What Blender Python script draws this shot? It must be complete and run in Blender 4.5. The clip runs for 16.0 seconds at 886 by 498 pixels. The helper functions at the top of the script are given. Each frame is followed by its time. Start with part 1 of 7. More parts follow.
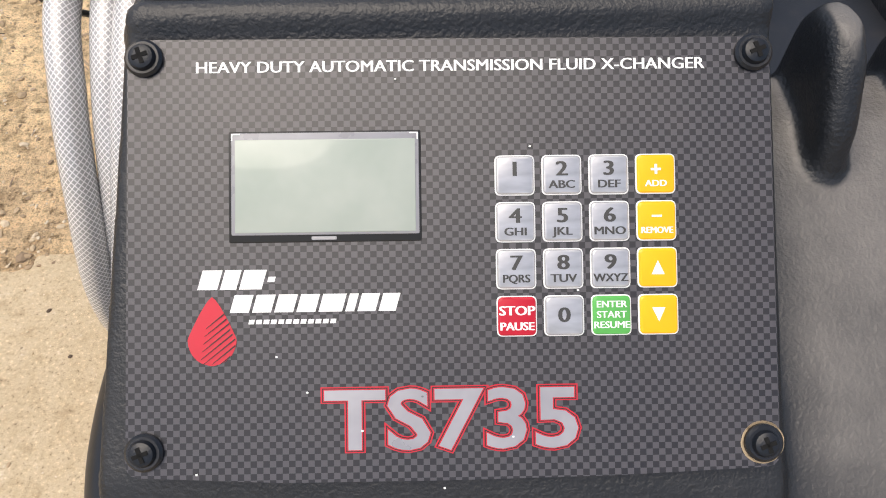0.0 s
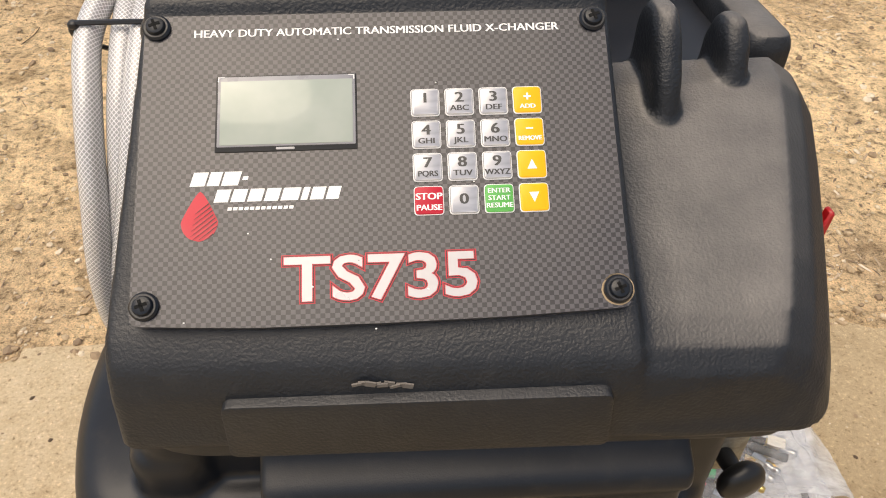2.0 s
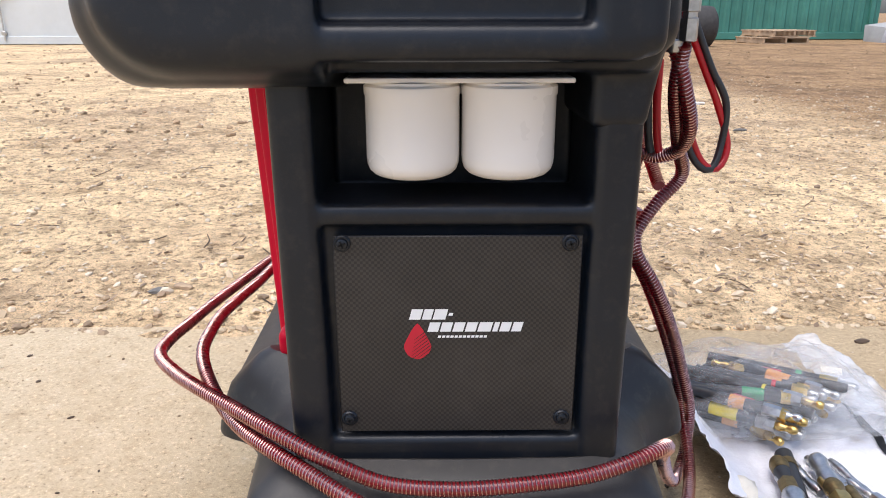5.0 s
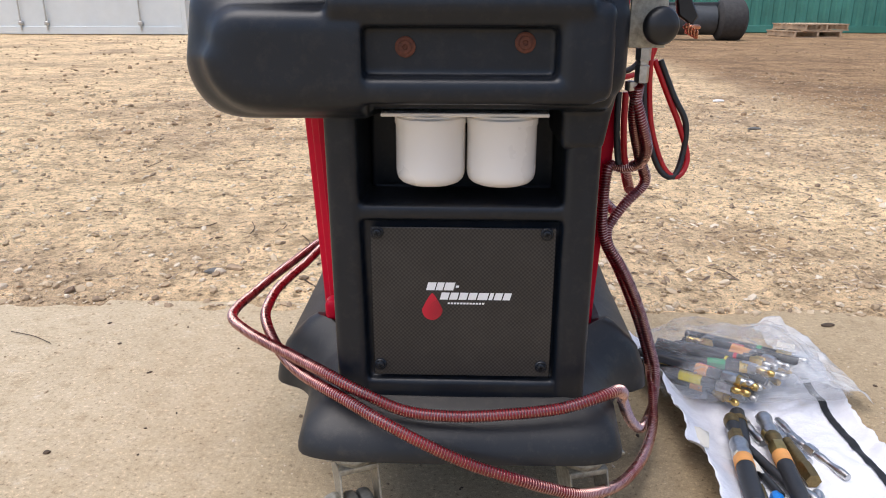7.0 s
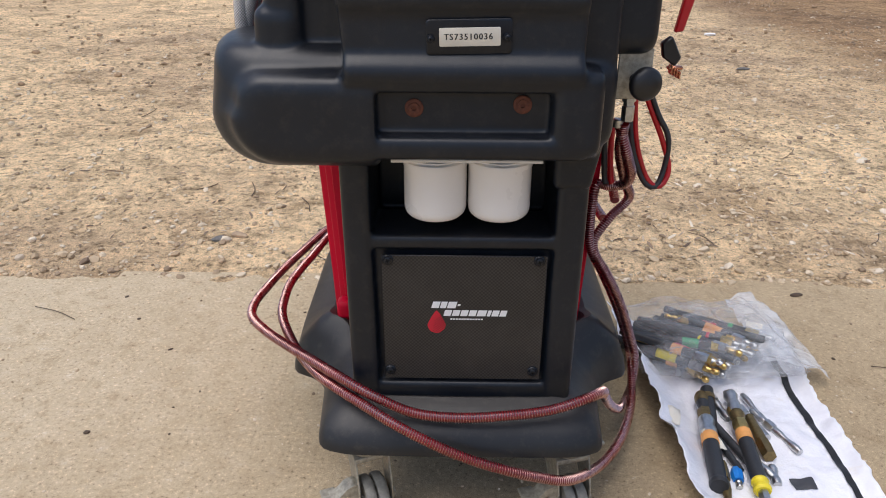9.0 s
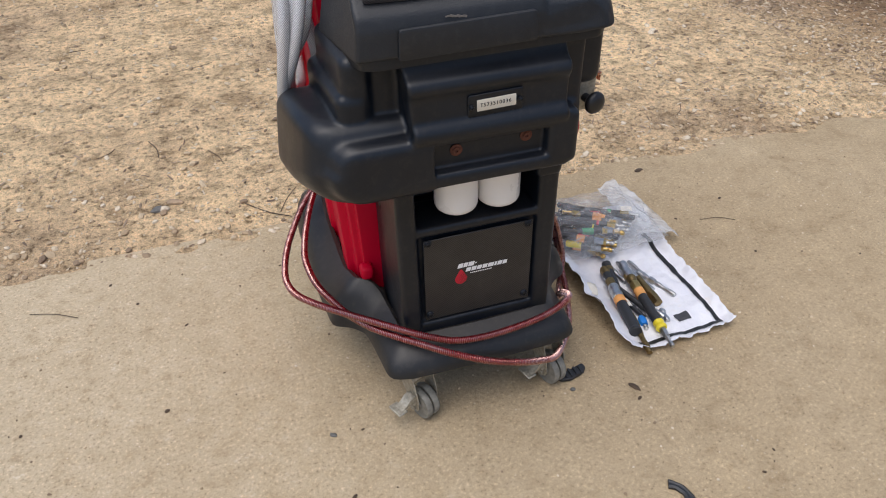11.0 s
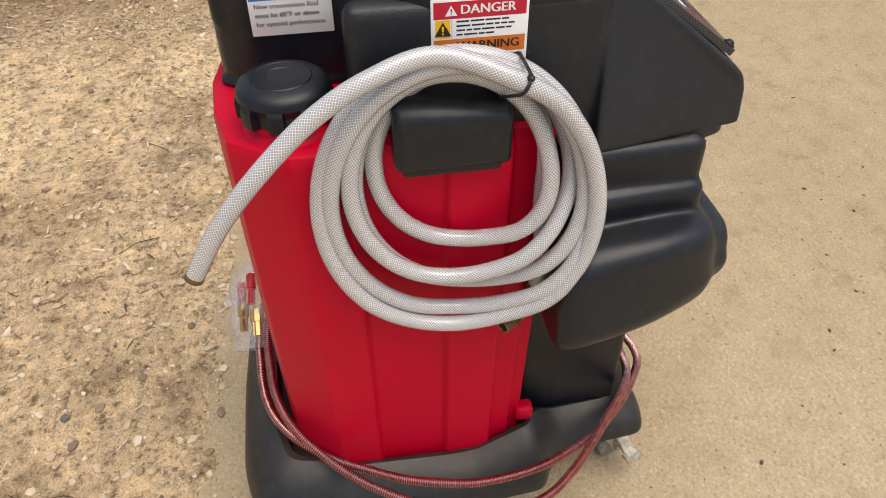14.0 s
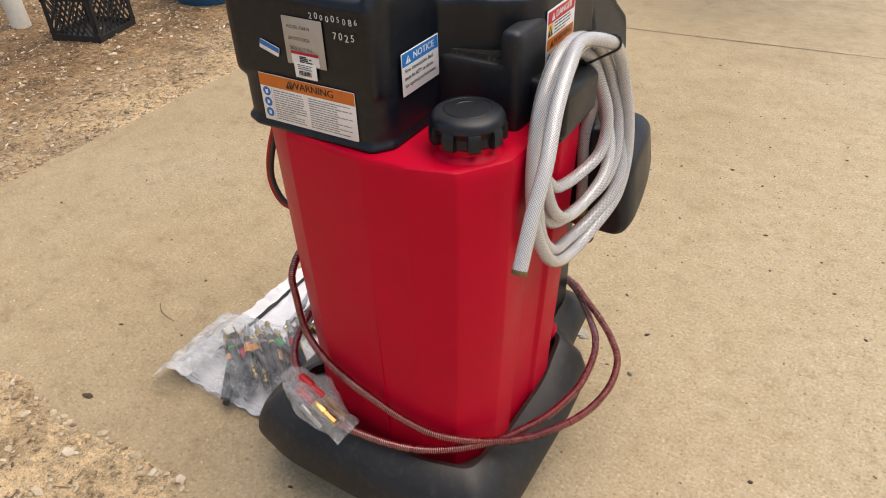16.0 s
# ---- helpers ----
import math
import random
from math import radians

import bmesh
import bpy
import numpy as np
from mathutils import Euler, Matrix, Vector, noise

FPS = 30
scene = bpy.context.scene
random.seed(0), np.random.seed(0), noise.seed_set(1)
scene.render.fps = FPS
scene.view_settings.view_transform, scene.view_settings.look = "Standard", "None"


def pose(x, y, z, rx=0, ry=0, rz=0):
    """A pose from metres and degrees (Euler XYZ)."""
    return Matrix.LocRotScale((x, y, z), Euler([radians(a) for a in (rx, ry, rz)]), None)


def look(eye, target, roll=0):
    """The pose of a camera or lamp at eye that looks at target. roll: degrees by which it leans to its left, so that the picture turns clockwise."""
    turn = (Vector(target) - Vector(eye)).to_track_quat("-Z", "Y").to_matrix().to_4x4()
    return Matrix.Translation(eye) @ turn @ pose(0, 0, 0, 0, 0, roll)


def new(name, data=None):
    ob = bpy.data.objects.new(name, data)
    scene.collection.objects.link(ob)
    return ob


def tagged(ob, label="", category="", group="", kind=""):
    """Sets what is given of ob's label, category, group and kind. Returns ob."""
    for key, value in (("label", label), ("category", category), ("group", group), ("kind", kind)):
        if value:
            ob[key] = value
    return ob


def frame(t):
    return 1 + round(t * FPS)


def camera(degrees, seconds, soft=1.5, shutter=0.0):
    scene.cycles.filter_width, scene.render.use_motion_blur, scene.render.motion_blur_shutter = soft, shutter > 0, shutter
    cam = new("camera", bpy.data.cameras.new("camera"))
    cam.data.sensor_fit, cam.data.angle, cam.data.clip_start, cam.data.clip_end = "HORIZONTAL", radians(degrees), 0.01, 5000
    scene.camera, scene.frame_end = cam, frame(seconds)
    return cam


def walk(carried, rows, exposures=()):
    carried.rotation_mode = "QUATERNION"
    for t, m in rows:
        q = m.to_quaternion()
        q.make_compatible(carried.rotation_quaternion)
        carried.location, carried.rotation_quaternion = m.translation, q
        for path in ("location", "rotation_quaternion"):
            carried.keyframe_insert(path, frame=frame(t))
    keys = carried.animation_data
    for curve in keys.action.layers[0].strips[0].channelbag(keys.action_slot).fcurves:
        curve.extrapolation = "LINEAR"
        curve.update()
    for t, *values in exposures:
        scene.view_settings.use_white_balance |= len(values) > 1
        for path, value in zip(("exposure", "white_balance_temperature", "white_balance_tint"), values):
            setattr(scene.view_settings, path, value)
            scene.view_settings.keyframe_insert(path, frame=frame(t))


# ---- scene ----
cam = camera(62.1, 16.0, 1.0)
PATH = [
    (0, (-0.0791, -0.1707, 1.2714), (-0.0338, 0.7572, 0.0937), 1.15),
    (0.5, (-0.0791, -0.1734, 1.2729), (-0.0321, 0.7636, 0.1025), 1.01),
    (1, (-0.0815, -0.1807, 1.2775), (-0.0347, 0.7867, 0.1321), 0.49),
    (1.5, (-0.0880, -0.2448, 1.2969), (-0.0240, 0.8002, 0.2227), 0.54),
    (2, (-0.0559, -0.3396, 1.2609), (0.0318, 0.7944, 0.2831), 0.79),
    (2.5, (-0.0172, -0.4485, 1.1692), (0.0535, 0.7730, 0.3014), 0.04),
    (3, (-0.0539, -0.4928, 1.0661), (0.0161, 0.7949, 0.3000), -0.02),
    (3.5, (-0.0605, -0.5337, 0.9595), (0.0054, 0.8051, 0.2862), -0.10),
    (4, (-0.0340, -0.5737, 0.8233), (0.0227, 0.8043, 0.2336), -0.15),
    (4.5, (-0.0247, -0.6169, 0.7335), (0.0127, 0.7930, 0.2228), -0.14),
    (5, (-0.0179, -0.6696, 0.6591), (-0.0056, 0.7589, 0.2017), -0.09),
    (5.2, (-0.0172, -0.6865, 0.6436), (-0.0153, 0.7467, 0.2009), -0.01),
    (7.3, (0.0043, -0.9089, 0.7365), (-0.0423, 0.5092, 0.2500), 0.06),
    (7.5, (0.0029, -0.9058, 0.7349), (-0.0462, 0.5101, 0.2420), 0.02),
    (8, (0.0001, -0.8949, 0.7368), (-0.0503, 0.5127, 0.2210), 0.01),
    (8.2, (-0.0021, -0.8757, 0.7361), (-0.0505, 0.5267, 0.2060), 0.14),
    (10.3, (-0.2109, -1.2188, 1.3435), (-0.0431, 0.0115, 0.5019), -0.50),
    (10.5, (-0.2844, -1.2477, 1.3554), (-0.0660, -0.0398, 0.4933), -0.63),
    (11, (-0.4365, -1.1267, 1.3271), (-0.0709, 0.0107, 0.4201), -1.03),
    (11.5, (-0.5840, -0.9217, 1.3129), (-0.0598, 0.1145, 0.3634), -1.39),
    (12, (-0.7926, -0.6803, 1.3205), (-0.0835, 0.2175, 0.3504), -1.55),
    (12.5, (-0.8833, -0.3665, 1.3135), (0.0041, 0.3420, 0.3333), -1.44),
    (13, (-0.9310, -0.0431, 1.3170), (0.1011, 0.4093, 0.3270), -1.36),
    (13.5, (-1.0228, 0.2312, 1.3563), (0.0999, 0.3591, 0.3698), -0.72),
    (14, (-1.0003, 0.4563, 1.3856), (0.1176, 0.2785, 0.4013), -0.64),
    (14.5, (-1.0147, 0.7043, 1.4025), (0.0428, 0.2572, 0.4372), -0.44),
    (15, (-1.0189, 0.9872, 1.4300), (-0.0678, 0.3104, 0.4879), -0.66),
    (15.5, (-0.8711, 1.1614, 1.4616), (-0.0576, 0.2896, 0.5516), -1.20),
    (16, (-0.6791, 1.3984, 1.4364), (-0.0318, 0.3672, 0.5602), -2.23),
]
walk(cam, [(t, look(eye, target, roll)) for t, eye, target, roll in PATH], [(0, 0.70, 6750, 11), (1.5, 0.66, 7150, 11), (2.5, 0.56, 7500, 12), (3.0, 0.95, 6850, 12), (3.5, 1.12, 6050, 13), (5.0, 0.97, 6020, 13), (8, 0.56, 5980, 13), (10.5, 0.29, 6080, 12), (12, 0.33, 6100, 12), (13, 0.50, 6650, 11), (16, 0.52, 6900, 11)])

# ---------------------------------------------------------------- light
world = bpy.data.worlds.new("overcast_sky")
scene.world = world
world.use_nodes = True
wn = world.node_tree.nodes
sky = wn.new("ShaderNodeTexSky")
sky.sky_type = "NISHITA"
sky.sun_disc = False
sky.sun_elevation, sky.sun_rotation = radians(70), radians(232)
sky.dust_density = 3.0
wn["Background"].inputs["Strength"].default_value = 0.12
veil = wn.new("ShaderNodeHueSaturation")
veil.inputs["Saturation"].default_value = 0.80
world.node_tree.links.new(sky.outputs["Color"], veil.inputs["Color"])
world.node_tree.links.new(veil.outputs["Color"], wn["Background"].inputs["Color"])
sun = bpy.data.lights.new("sun", "SUN")
sun.energy, sun.angle, sun.color = 1.6, radians(60), (1.0, 0.92, 0.79)
sun_ob = new("sun", sun)
sun_ob.matrix_world = look((-1.55, -0.85, 5.9), (0, 0, 0))


# ---------------------------------------------------------------- materials
def node_mat(name, base, rough=0.6, metal=0.0, spec=0.5):
    """A material with its node tree, links and main shader."""
    m = bpy.data.materials.new(name)
    m.use_nodes = True
    nt = m.node_tree
    b = nt.nodes["Principled BSDF"]
    b.inputs["Base Color"].default_value = (*base, 1)
    b.inputs["Roughness"].default_value = rough
    b.inputs["Metallic"].default_value = metal
    b.inputs["Specular IOR Level"].default_value = spec
    return m, nt, b


def noise_tex(nt, scale, detail=4.0, rough=0.6, coord="Object", stretch=None):
    tc = nt.nodes.new("ShaderNodeTexCoord")
    n = nt.nodes.new("ShaderNodeTexNoise")
    n.inputs["Scale"].default_value = scale
    n.inputs["Detail"].default_value = detail
    n.inputs["Roughness"].default_value = rough
    if stretch:
        mp = nt.nodes.new("ShaderNodeMapping")
        mp.inputs["Scale"].default_value = stretch
        nt.links.new(tc.outputs[coord], mp.inputs["Vector"])
        nt.links.new(mp.outputs["Vector"], n.inputs["Vector"])
    else:
        nt.links.new(tc.outputs[coord], n.inputs["Vector"])
    return n


def ramp(nt, src, stops):
    r = nt.nodes.new("ShaderNodeValToRGB")
    el = r.color_ramp.elements
    while len(el) < len(stops):
        el.new(0.5)
    for e, (p, c) in zip(el, stops):
        e.position, e.color = p, (*c, 1) if len(c) == 3 else c
    nt.links.new(src, r.inputs["Fac"])
    return r


def mix(nt, fac, a, b, kind="MIX"):
    """Mixes two colours (sockets or tuples)."""
    m = nt.nodes.new("ShaderNodeMix")
    m.data_type, m.blend_type = "RGBA", kind
    for key, v in ((0, fac), (6, a), (7, b)):
        if isinstance(v, (int, float)):
            m.inputs[key].default_value = v
        elif isinstance(v, tuple):
            m.inputs[key].default_value = (*v, 1)
        else:
            nt.links.new(v, m.inputs[key])
    return m.outputs[2]


def bump(nt, b, height, strength, dist):
    bp = nt.nodes.new("ShaderNodeBump")
    bp.inputs["Strength"].default_value = strength
    bp.inputs["Distance"].default_value = dist
    nt.links.new(height, bp.inputs["Height"])
    prev = b.inputs["Normal"].links
    if prev:
        nt.links.new(prev[0].from_socket, bp.inputs["Normal"])
    nt.links.new(bp.outputs["Normal"], b.inputs["Normal"])


def remap(nt, value, low, high):
    """Value brought from low..high to 0..1."""
    r = nt.nodes.new("ShaderNodeMapRange")
    nt.links.new(value, r.inputs["Value"])
    r.inputs["From Min"].default_value = low
    r.inputs["From Max"].default_value = high
    return r.outputs["Result"]


def plastic(name, dark, light, rough, grain=900, grain_d=0.0004, dust=(0.16, 0.13, 0.10), dust_amount=0.15, settled=0.0, spec=0.4, film_from=None):
    """Moulded plastic with a fine pebbled grain, blotches and dust, thicker where it can settle."""
    m, nt, b = node_mat(name, dark, rough, 0.0, spec)
    n1 = noise_tex(nt, 7, 5, 0.65)
    n2 = noise_tex(nt, 60, 4, 0.7)
    col = mix(nt, ramp(nt, n1.outputs["Fac"], [(0.35, (0, 0, 0)), (0.7, (1, 1, 1))]).outputs["Color"], dark, light)
    d = ramp(nt, n2.outputs["Fac"], [(0.52, (0, 0, 0)), (0.8, (dust_amount,) * 3)])
    col = mix(nt, d.outputs["Color"], col, dust)
    if settled:
        ge = nt.nodes.new("ShaderNodeNewGeometry")
        sp = nt.nodes.new("ShaderNodeSeparateXYZ")
        nt.links.new(ge.outputs["Normal"], sp.inputs["Vector"])
        up = ramp(nt, sp.outputs["Z"], [(0.60, (0, 0, 0)), (0.95, (settled,) * 3)])
        patchy = ramp(nt, n1.outputs["Fac"], [(0.3, (0.55, 0.55, 0.55)), (0.7, (1, 1, 1))])
        col = mix(nt, mix(nt, 1.0, up.outputs["Color"], patchy.outputs["Color"], "MULTIPLY"), col, dust)
    if film_from is not None:
        # thin film of dust on the flat beside the console, worn through in patches
        sx = nt.nodes.new("ShaderNodeSeparateXYZ")
        nt.links.new(noise_tex(nt, 1, 0).inputs["Vector"].links[0].from_socket, sx.inputs["Vector"])
        edge = remap(nt, sx.outputs["X"], film_from, film_from + 0.022)
        high = remap(nt, sx.outputs["Z"], 0.925, 0.955)
        worn = ramp(nt, noise_tex(nt, 16, 5, 0.7).outputs["Fac"], [(0.34, (0.36, 0.36, 0.36)), (0.66, (0.66, 0.66, 0.66))])
        flat = nt.nodes.new("ShaderNodeSeparateXYZ")
        nt.links.new(nt.nodes.new("ShaderNodeNewGeometry").outputs["Normal"], flat.inputs["Vector"])
        level = nt.nodes.new("ShaderNodeMath")
        level.operation = "MULTIPLY"
        nt.links.new(high, level.inputs[0])
        nt.links.new(remap(nt, flat.outputs["Z"], 0.74, 0.86), level.inputs[1])
        both = nt.nodes.new("ShaderNodeMath")
        both.operation = "MULTIPLY"
        nt.links.new(edge, both.inputs[0])
        nt.links.new(level.outputs[0], both.inputs[1])
        col = mix(nt, mix(nt, 1.0, both.outputs[0], worn.outputs["Color"], "MULTIPLY"), col, dust)
    nt.links.new(col, b.inputs["Base Color"])
    rr = ramp(nt, n1.outputs["Fac"], [(0.3, (rough - 0.08,) * 3), (0.75, (rough + 0.1,) * 3)])
    nt.links.new(rr.outputs["Color"], b.inputs["Roughness"])
    bump(nt, b, noise_tex(nt, grain, 2, 0.5).outputs["Fac"], 0.35, grain_d)
    bump(nt, b, noise_tex(nt, 14, 3, 0.5).outputs["Fac"], 0.12, 0.003)
    return m


BLACK = plastic("black_moulded_plastic", (0.0034, 0.0060, 0.0110), (0.0060, 0.0092, 0.0150), 0.38, dust_amount=0.10, settled=0.05, spec=0.43)
BASE_BLACK = plastic("scuffed_black_plastic", (0.0100, 0.0112, 0.0132), (0.0175, 0.0188, 0.0215), 0.46, dust_amount=0.20, settled=0.24, spec=0.44)
TRAY_BLACK = plastic("dusty_black_plastic", (0.0068, 0.0090, 0.0128), (0.0115, 0.0142, 0.0190), 0.46, 480, 0.0020, dust=(0.22, 0.205, 0.19), dust_amount=0.06, settled=0.10, spec=0.48, film_from=0.088)
RED = plastic("red_moulded_plastic", (0.51, 0.0006, 0.022), (0.57, 0.0008, 0.027), 0.44, 500, 0.0003, (0.40, 0.015, 0.025), 0.04, 0.0, 0.16)
RUBBER = plastic("ribbed_rubber", (0.02, 0.02, 0.02), (0.045, 0.043, 0.04), 0.7, dust=(0.45, 0.32, 0.18), dust_amount=0.5)


def plain(name, base, rough=0.5, metal=0.0, var=0.15, scale=40, bump_d=0.0):
    """A plain surface with slight uneven colour and gloss."""
    m, nt, b = node_mat(name, base, rough, metal)
    n = noise_tex(nt, scale, 4, 0.65)
    lo, hi = tuple(c * (1 - var) for c in base), tuple(min(1, c * (1 + var)) for c in base)
    nt.links.new(ramp(nt, n.outputs["Fac"], [(0.3, lo), (0.7, hi)]).outputs["Color"], b.inputs["Base Color"])
    rr = ramp(nt, n.outputs["Fac"], [(0.3, (max(0.03, rough - 0.07),) * 3), (0.7, (min(1, rough + 0.07),) * 3)])
    nt.links.new(rr.outputs["Color"], b.inputs["Roughness"])
    if bump_d:
        bump(nt, b, n.outputs["Fac"], 0.5, bump_d)
    return m


WHITE_INK = plain("white_ink", (0.80, 0.80, 0.80), 0.5, 0, 0.03)
BLACK_INK = plain("black_ink", (0.012, 0.012, 0.012), 0.5, 0, 0.05)
GREY_INK = plain("grey_ink", (0.30, 0.30, 0.30), 0.6)
RED_INK = plain("red_ink", (0.50, 0.008, 0.028), 0.45, 0, 0.06)
BLUE_INK = plain("blue_ink", (0.012, 0.18, 0.55), 0.5, 0, 0.05)
ORANGE_INK = plain("orange_ink", (0.62, 0.16, 0.015), 0.5, 0, 0.06)
YELLOW_KEY = plain("yellow_key", (0.85, 0.48, 0.008), 0.35, 0, 0.04)
GREEN_KEY = plain("green_key", (0.10, 0.42, 0.09), 0.35, 0, 0.04)
PAPER_LABEL = plain("label_film", (0.87, 0.875, 0.88), 0.4, 0, 0.04)
SILVER_LABEL = plain("silver_label", (0.42, 0.42, 0.41), 0.35, 0.3, 0.08)
FILTER_WHITE = plain("white_enamel", (0.80, 0.77, 0.73), 0.30, 0, 0.004, 8)
STEEL = plain("zinc_steel", (0.52, 0.52, 0.51), 0.35, 1.0, 0.2, 90)
DIRTY_STEEL = plain("dusty_steel", (0.40, 0.37, 0.30), 0.55, 0.6, 0.35, 120, 0.0005)
BRASS = plain("brass", (0.60, 0.42, 0.15), 0.32, 1.0, 0.2, 90)
OLD_BRASS = plain("tarnished_brass", (0.22, 0.16, 0.07), 0.45, 0.9, 0.3, 120)
RUST = plain("rusty_steel", (0.13, 0.045, 0.025), 0.75, 0.25, 0.45, 150, 0.001)
GREY_RUBBER = plain("grey_wheel_rubber", (0.21, 0.20, 0.17), 0.7, 0, 0.35, 60, 0.0008)
HOSE_RUBBER = plain("black_hose_rubber", (0.026, 0.027, 0.029), 0.48, 0, 0.3, 80, 0.0004)
CABLE_RED = plain("red_cable", (0.45, 0.01, 0.015), 0.4, 0, 0.15)
COPPER = plain("copper", (0.72, 0.33, 0.2), 0.3, 1.0, 0.2)
TIE_BLACK = plain("black_nylon", (0.012, 0.012, 0.013), 0.4)


def silver_key():
    """Brushed silver key with a soft sheen across it."""
    m, nt, b = node_mat("silver_key", (0.5, 0.5, 0.52), 0.32, 0.55)
    n = noise_tex(nt, 60, 3, 0.5, "Object", (1, 4, 1))
    nt.links.new(ramp(nt, n.outputs["Fac"], [(0.3, (0.45, 0.45, 0.47)), (0.7, (0.62, 0.62, 0.64))]).outputs["Color"], b.inputs["Base Color"])
    return m


SILVER_KEY = silver_key()
SILVER_FACE = plain("silver_print", (0.35, 0.345, 0.37), 0.33, 0.40, 0.12, 25)


def checker_film(name, a, c, size, rough):
    """Printed checker film."""
    m, nt, b = node_mat(name, a, rough, 0.0, 0.45)
    tc = nt.nodes.new("ShaderNodeTexCoord")
    ck = nt.nodes.new("ShaderNodeTexChecker")
    ck.inputs["Scale"].default_value = 1 / size
    ck.inputs["Color1"].default_value = (*a, 1)
    ck.inputs["Color2"].default_value = (*c, 1)
    mp = nt.nodes.new("ShaderNodeMapping")
    mp.inputs["Location"].default_value = (0.0, 0.0, 0.5 * size)
    nt.links.new(tc.outputs["Object"], mp.inputs["Vector"])
    nt.links.new(mp.outputs["Vector"], ck.inputs["Vector"])
    n = noise_tex(nt, 12, 4, 0.7)
    dust = ramp(nt, n.outputs["Fac"], [(0.45, (0, 0, 0)), (0.9, (0.09, 0.09, 0.09))])
    nt.links.new(mix(nt, dust.outputs["Color"], ck.outputs["Color"], (0.22, 0.19, 0.17)), b.inputs["Base Color"])
    bump(nt, b, noise_tex(nt, 1500, 1, 0.5).outputs["Fac"], 0.2, 0.0002)
    return m


PANEL_FILM = checker_film("checker_panel_film", (0.019, 0.019, 0.023), (0.074, 0.071, 0.080), 0.00275, 0.32)
PLATE_FILM = checker_film("woven_plate_film", (0.012, 0.011, 0.0105), (0.036, 0.032, 0.030), 0.00275, 0.42)


def lcd_mat():
    m, nt, b = node_mat("lcd_glass", (0.40, 0.45, 0.40), 0.08)
    n = noise_tex(nt, 30, 3, 0.6)
    nt.links.new(ramp(nt, n.outputs["Fac"], [(0.3, (0.36, 0.41, 0.36)), (0.7, (0.44, 0.48, 0.43))]).outputs["Color"], b.inputs["Base Color"])
    return m


LCD = lcd_mat()


def red_hose_mat():
    """Wine red soft vinyl that lets a little light in."""
    m, nt, b = node_mat("red_vinyl_hose", (0.30, 0.02, 0.025), 0.30)
    b.inputs["Coat Weight"].default_value = 0.15
    n = noise_tex(nt, 9, 3, 0.6)
    nt.links.new(ramp(nt, n.outputs["Fac"], [(0.3, (0.100, 0.004, 0.007)), (0.7, (0.210, 0.005, 0.010))]).outputs["Color"], b.inputs["Base Color"])
    return m


RED_HOSE = red_hose_mat()
WIRE = plain("spring_wire", (0.55, 0.35, 0.32), 0.28, 1.0, 0.15)


def braid_mat():
    """Clear vinyl hose with a white crossed braid under its skin."""
    m, nt, b = node_mat("braided_vinyl_hose", (0.7, 0.7, 0.7), 0.22)
    uv = nt.nodes.new("ShaderNodeUVMap")
    waves = []
    for s in (1, -1):
        sp = nt.nodes.new("ShaderNodeSeparateXYZ")
        nt.links.new(uv.outputs["UV"], sp.inputs["Vector"])
        a = nt.nodes.new("ShaderNodeMath")
        a.operation = "MULTIPLY_ADD"
        nt.links.new(sp.outputs["X"], a.inputs[0])
        a.inputs[1].default_value = 18.0 * s
        v = nt.nodes.new("ShaderNodeMath")
        v.operation = "MULTIPLY"
        nt.links.new(sp.outputs["Y"], v.inputs[0])
        v.inputs[1].default_value = 235.0
        nt.links.new(v.outputs[0], a.inputs[2])
        f = nt.nodes.new("ShaderNodeMath")
        f.operation = "PINGPONG"
        nt.links.new(a.outputs[0], f.inputs[0])
        f.inputs[1].default_value = 0.5
        waves.append(f.outputs[0])
    mn = nt.nodes.new("ShaderNodeMath")
    mn.operation = "MINIMUM"
    nt.links.new(waves[0], mn.inputs[0])
    nt.links.new(waves[1], mn.inputs[1])
    r = ramp(nt, mn.outputs[0], [(0.045, (0.80, 0.80, 0.81)), (0.13, (0.33, 0.33, 0.335))])
    nt.links.new(r.outputs["Color"], b.inputs["Base Color"])
    b.inputs["Coat Weight"].default_value = 1.0
    b.inputs["Coat Roughness"].default_value = 0.08
    b.inputs["Subsurface Weight"].default_value = 0.2
    b.inputs["Subsurface Radius"].default_value = (0.01, 0.01, 0.01)
    bump(nt, b, r.outputs["Color"], 0.25, 0.0006)
    return m


BRAID = braid_mat()


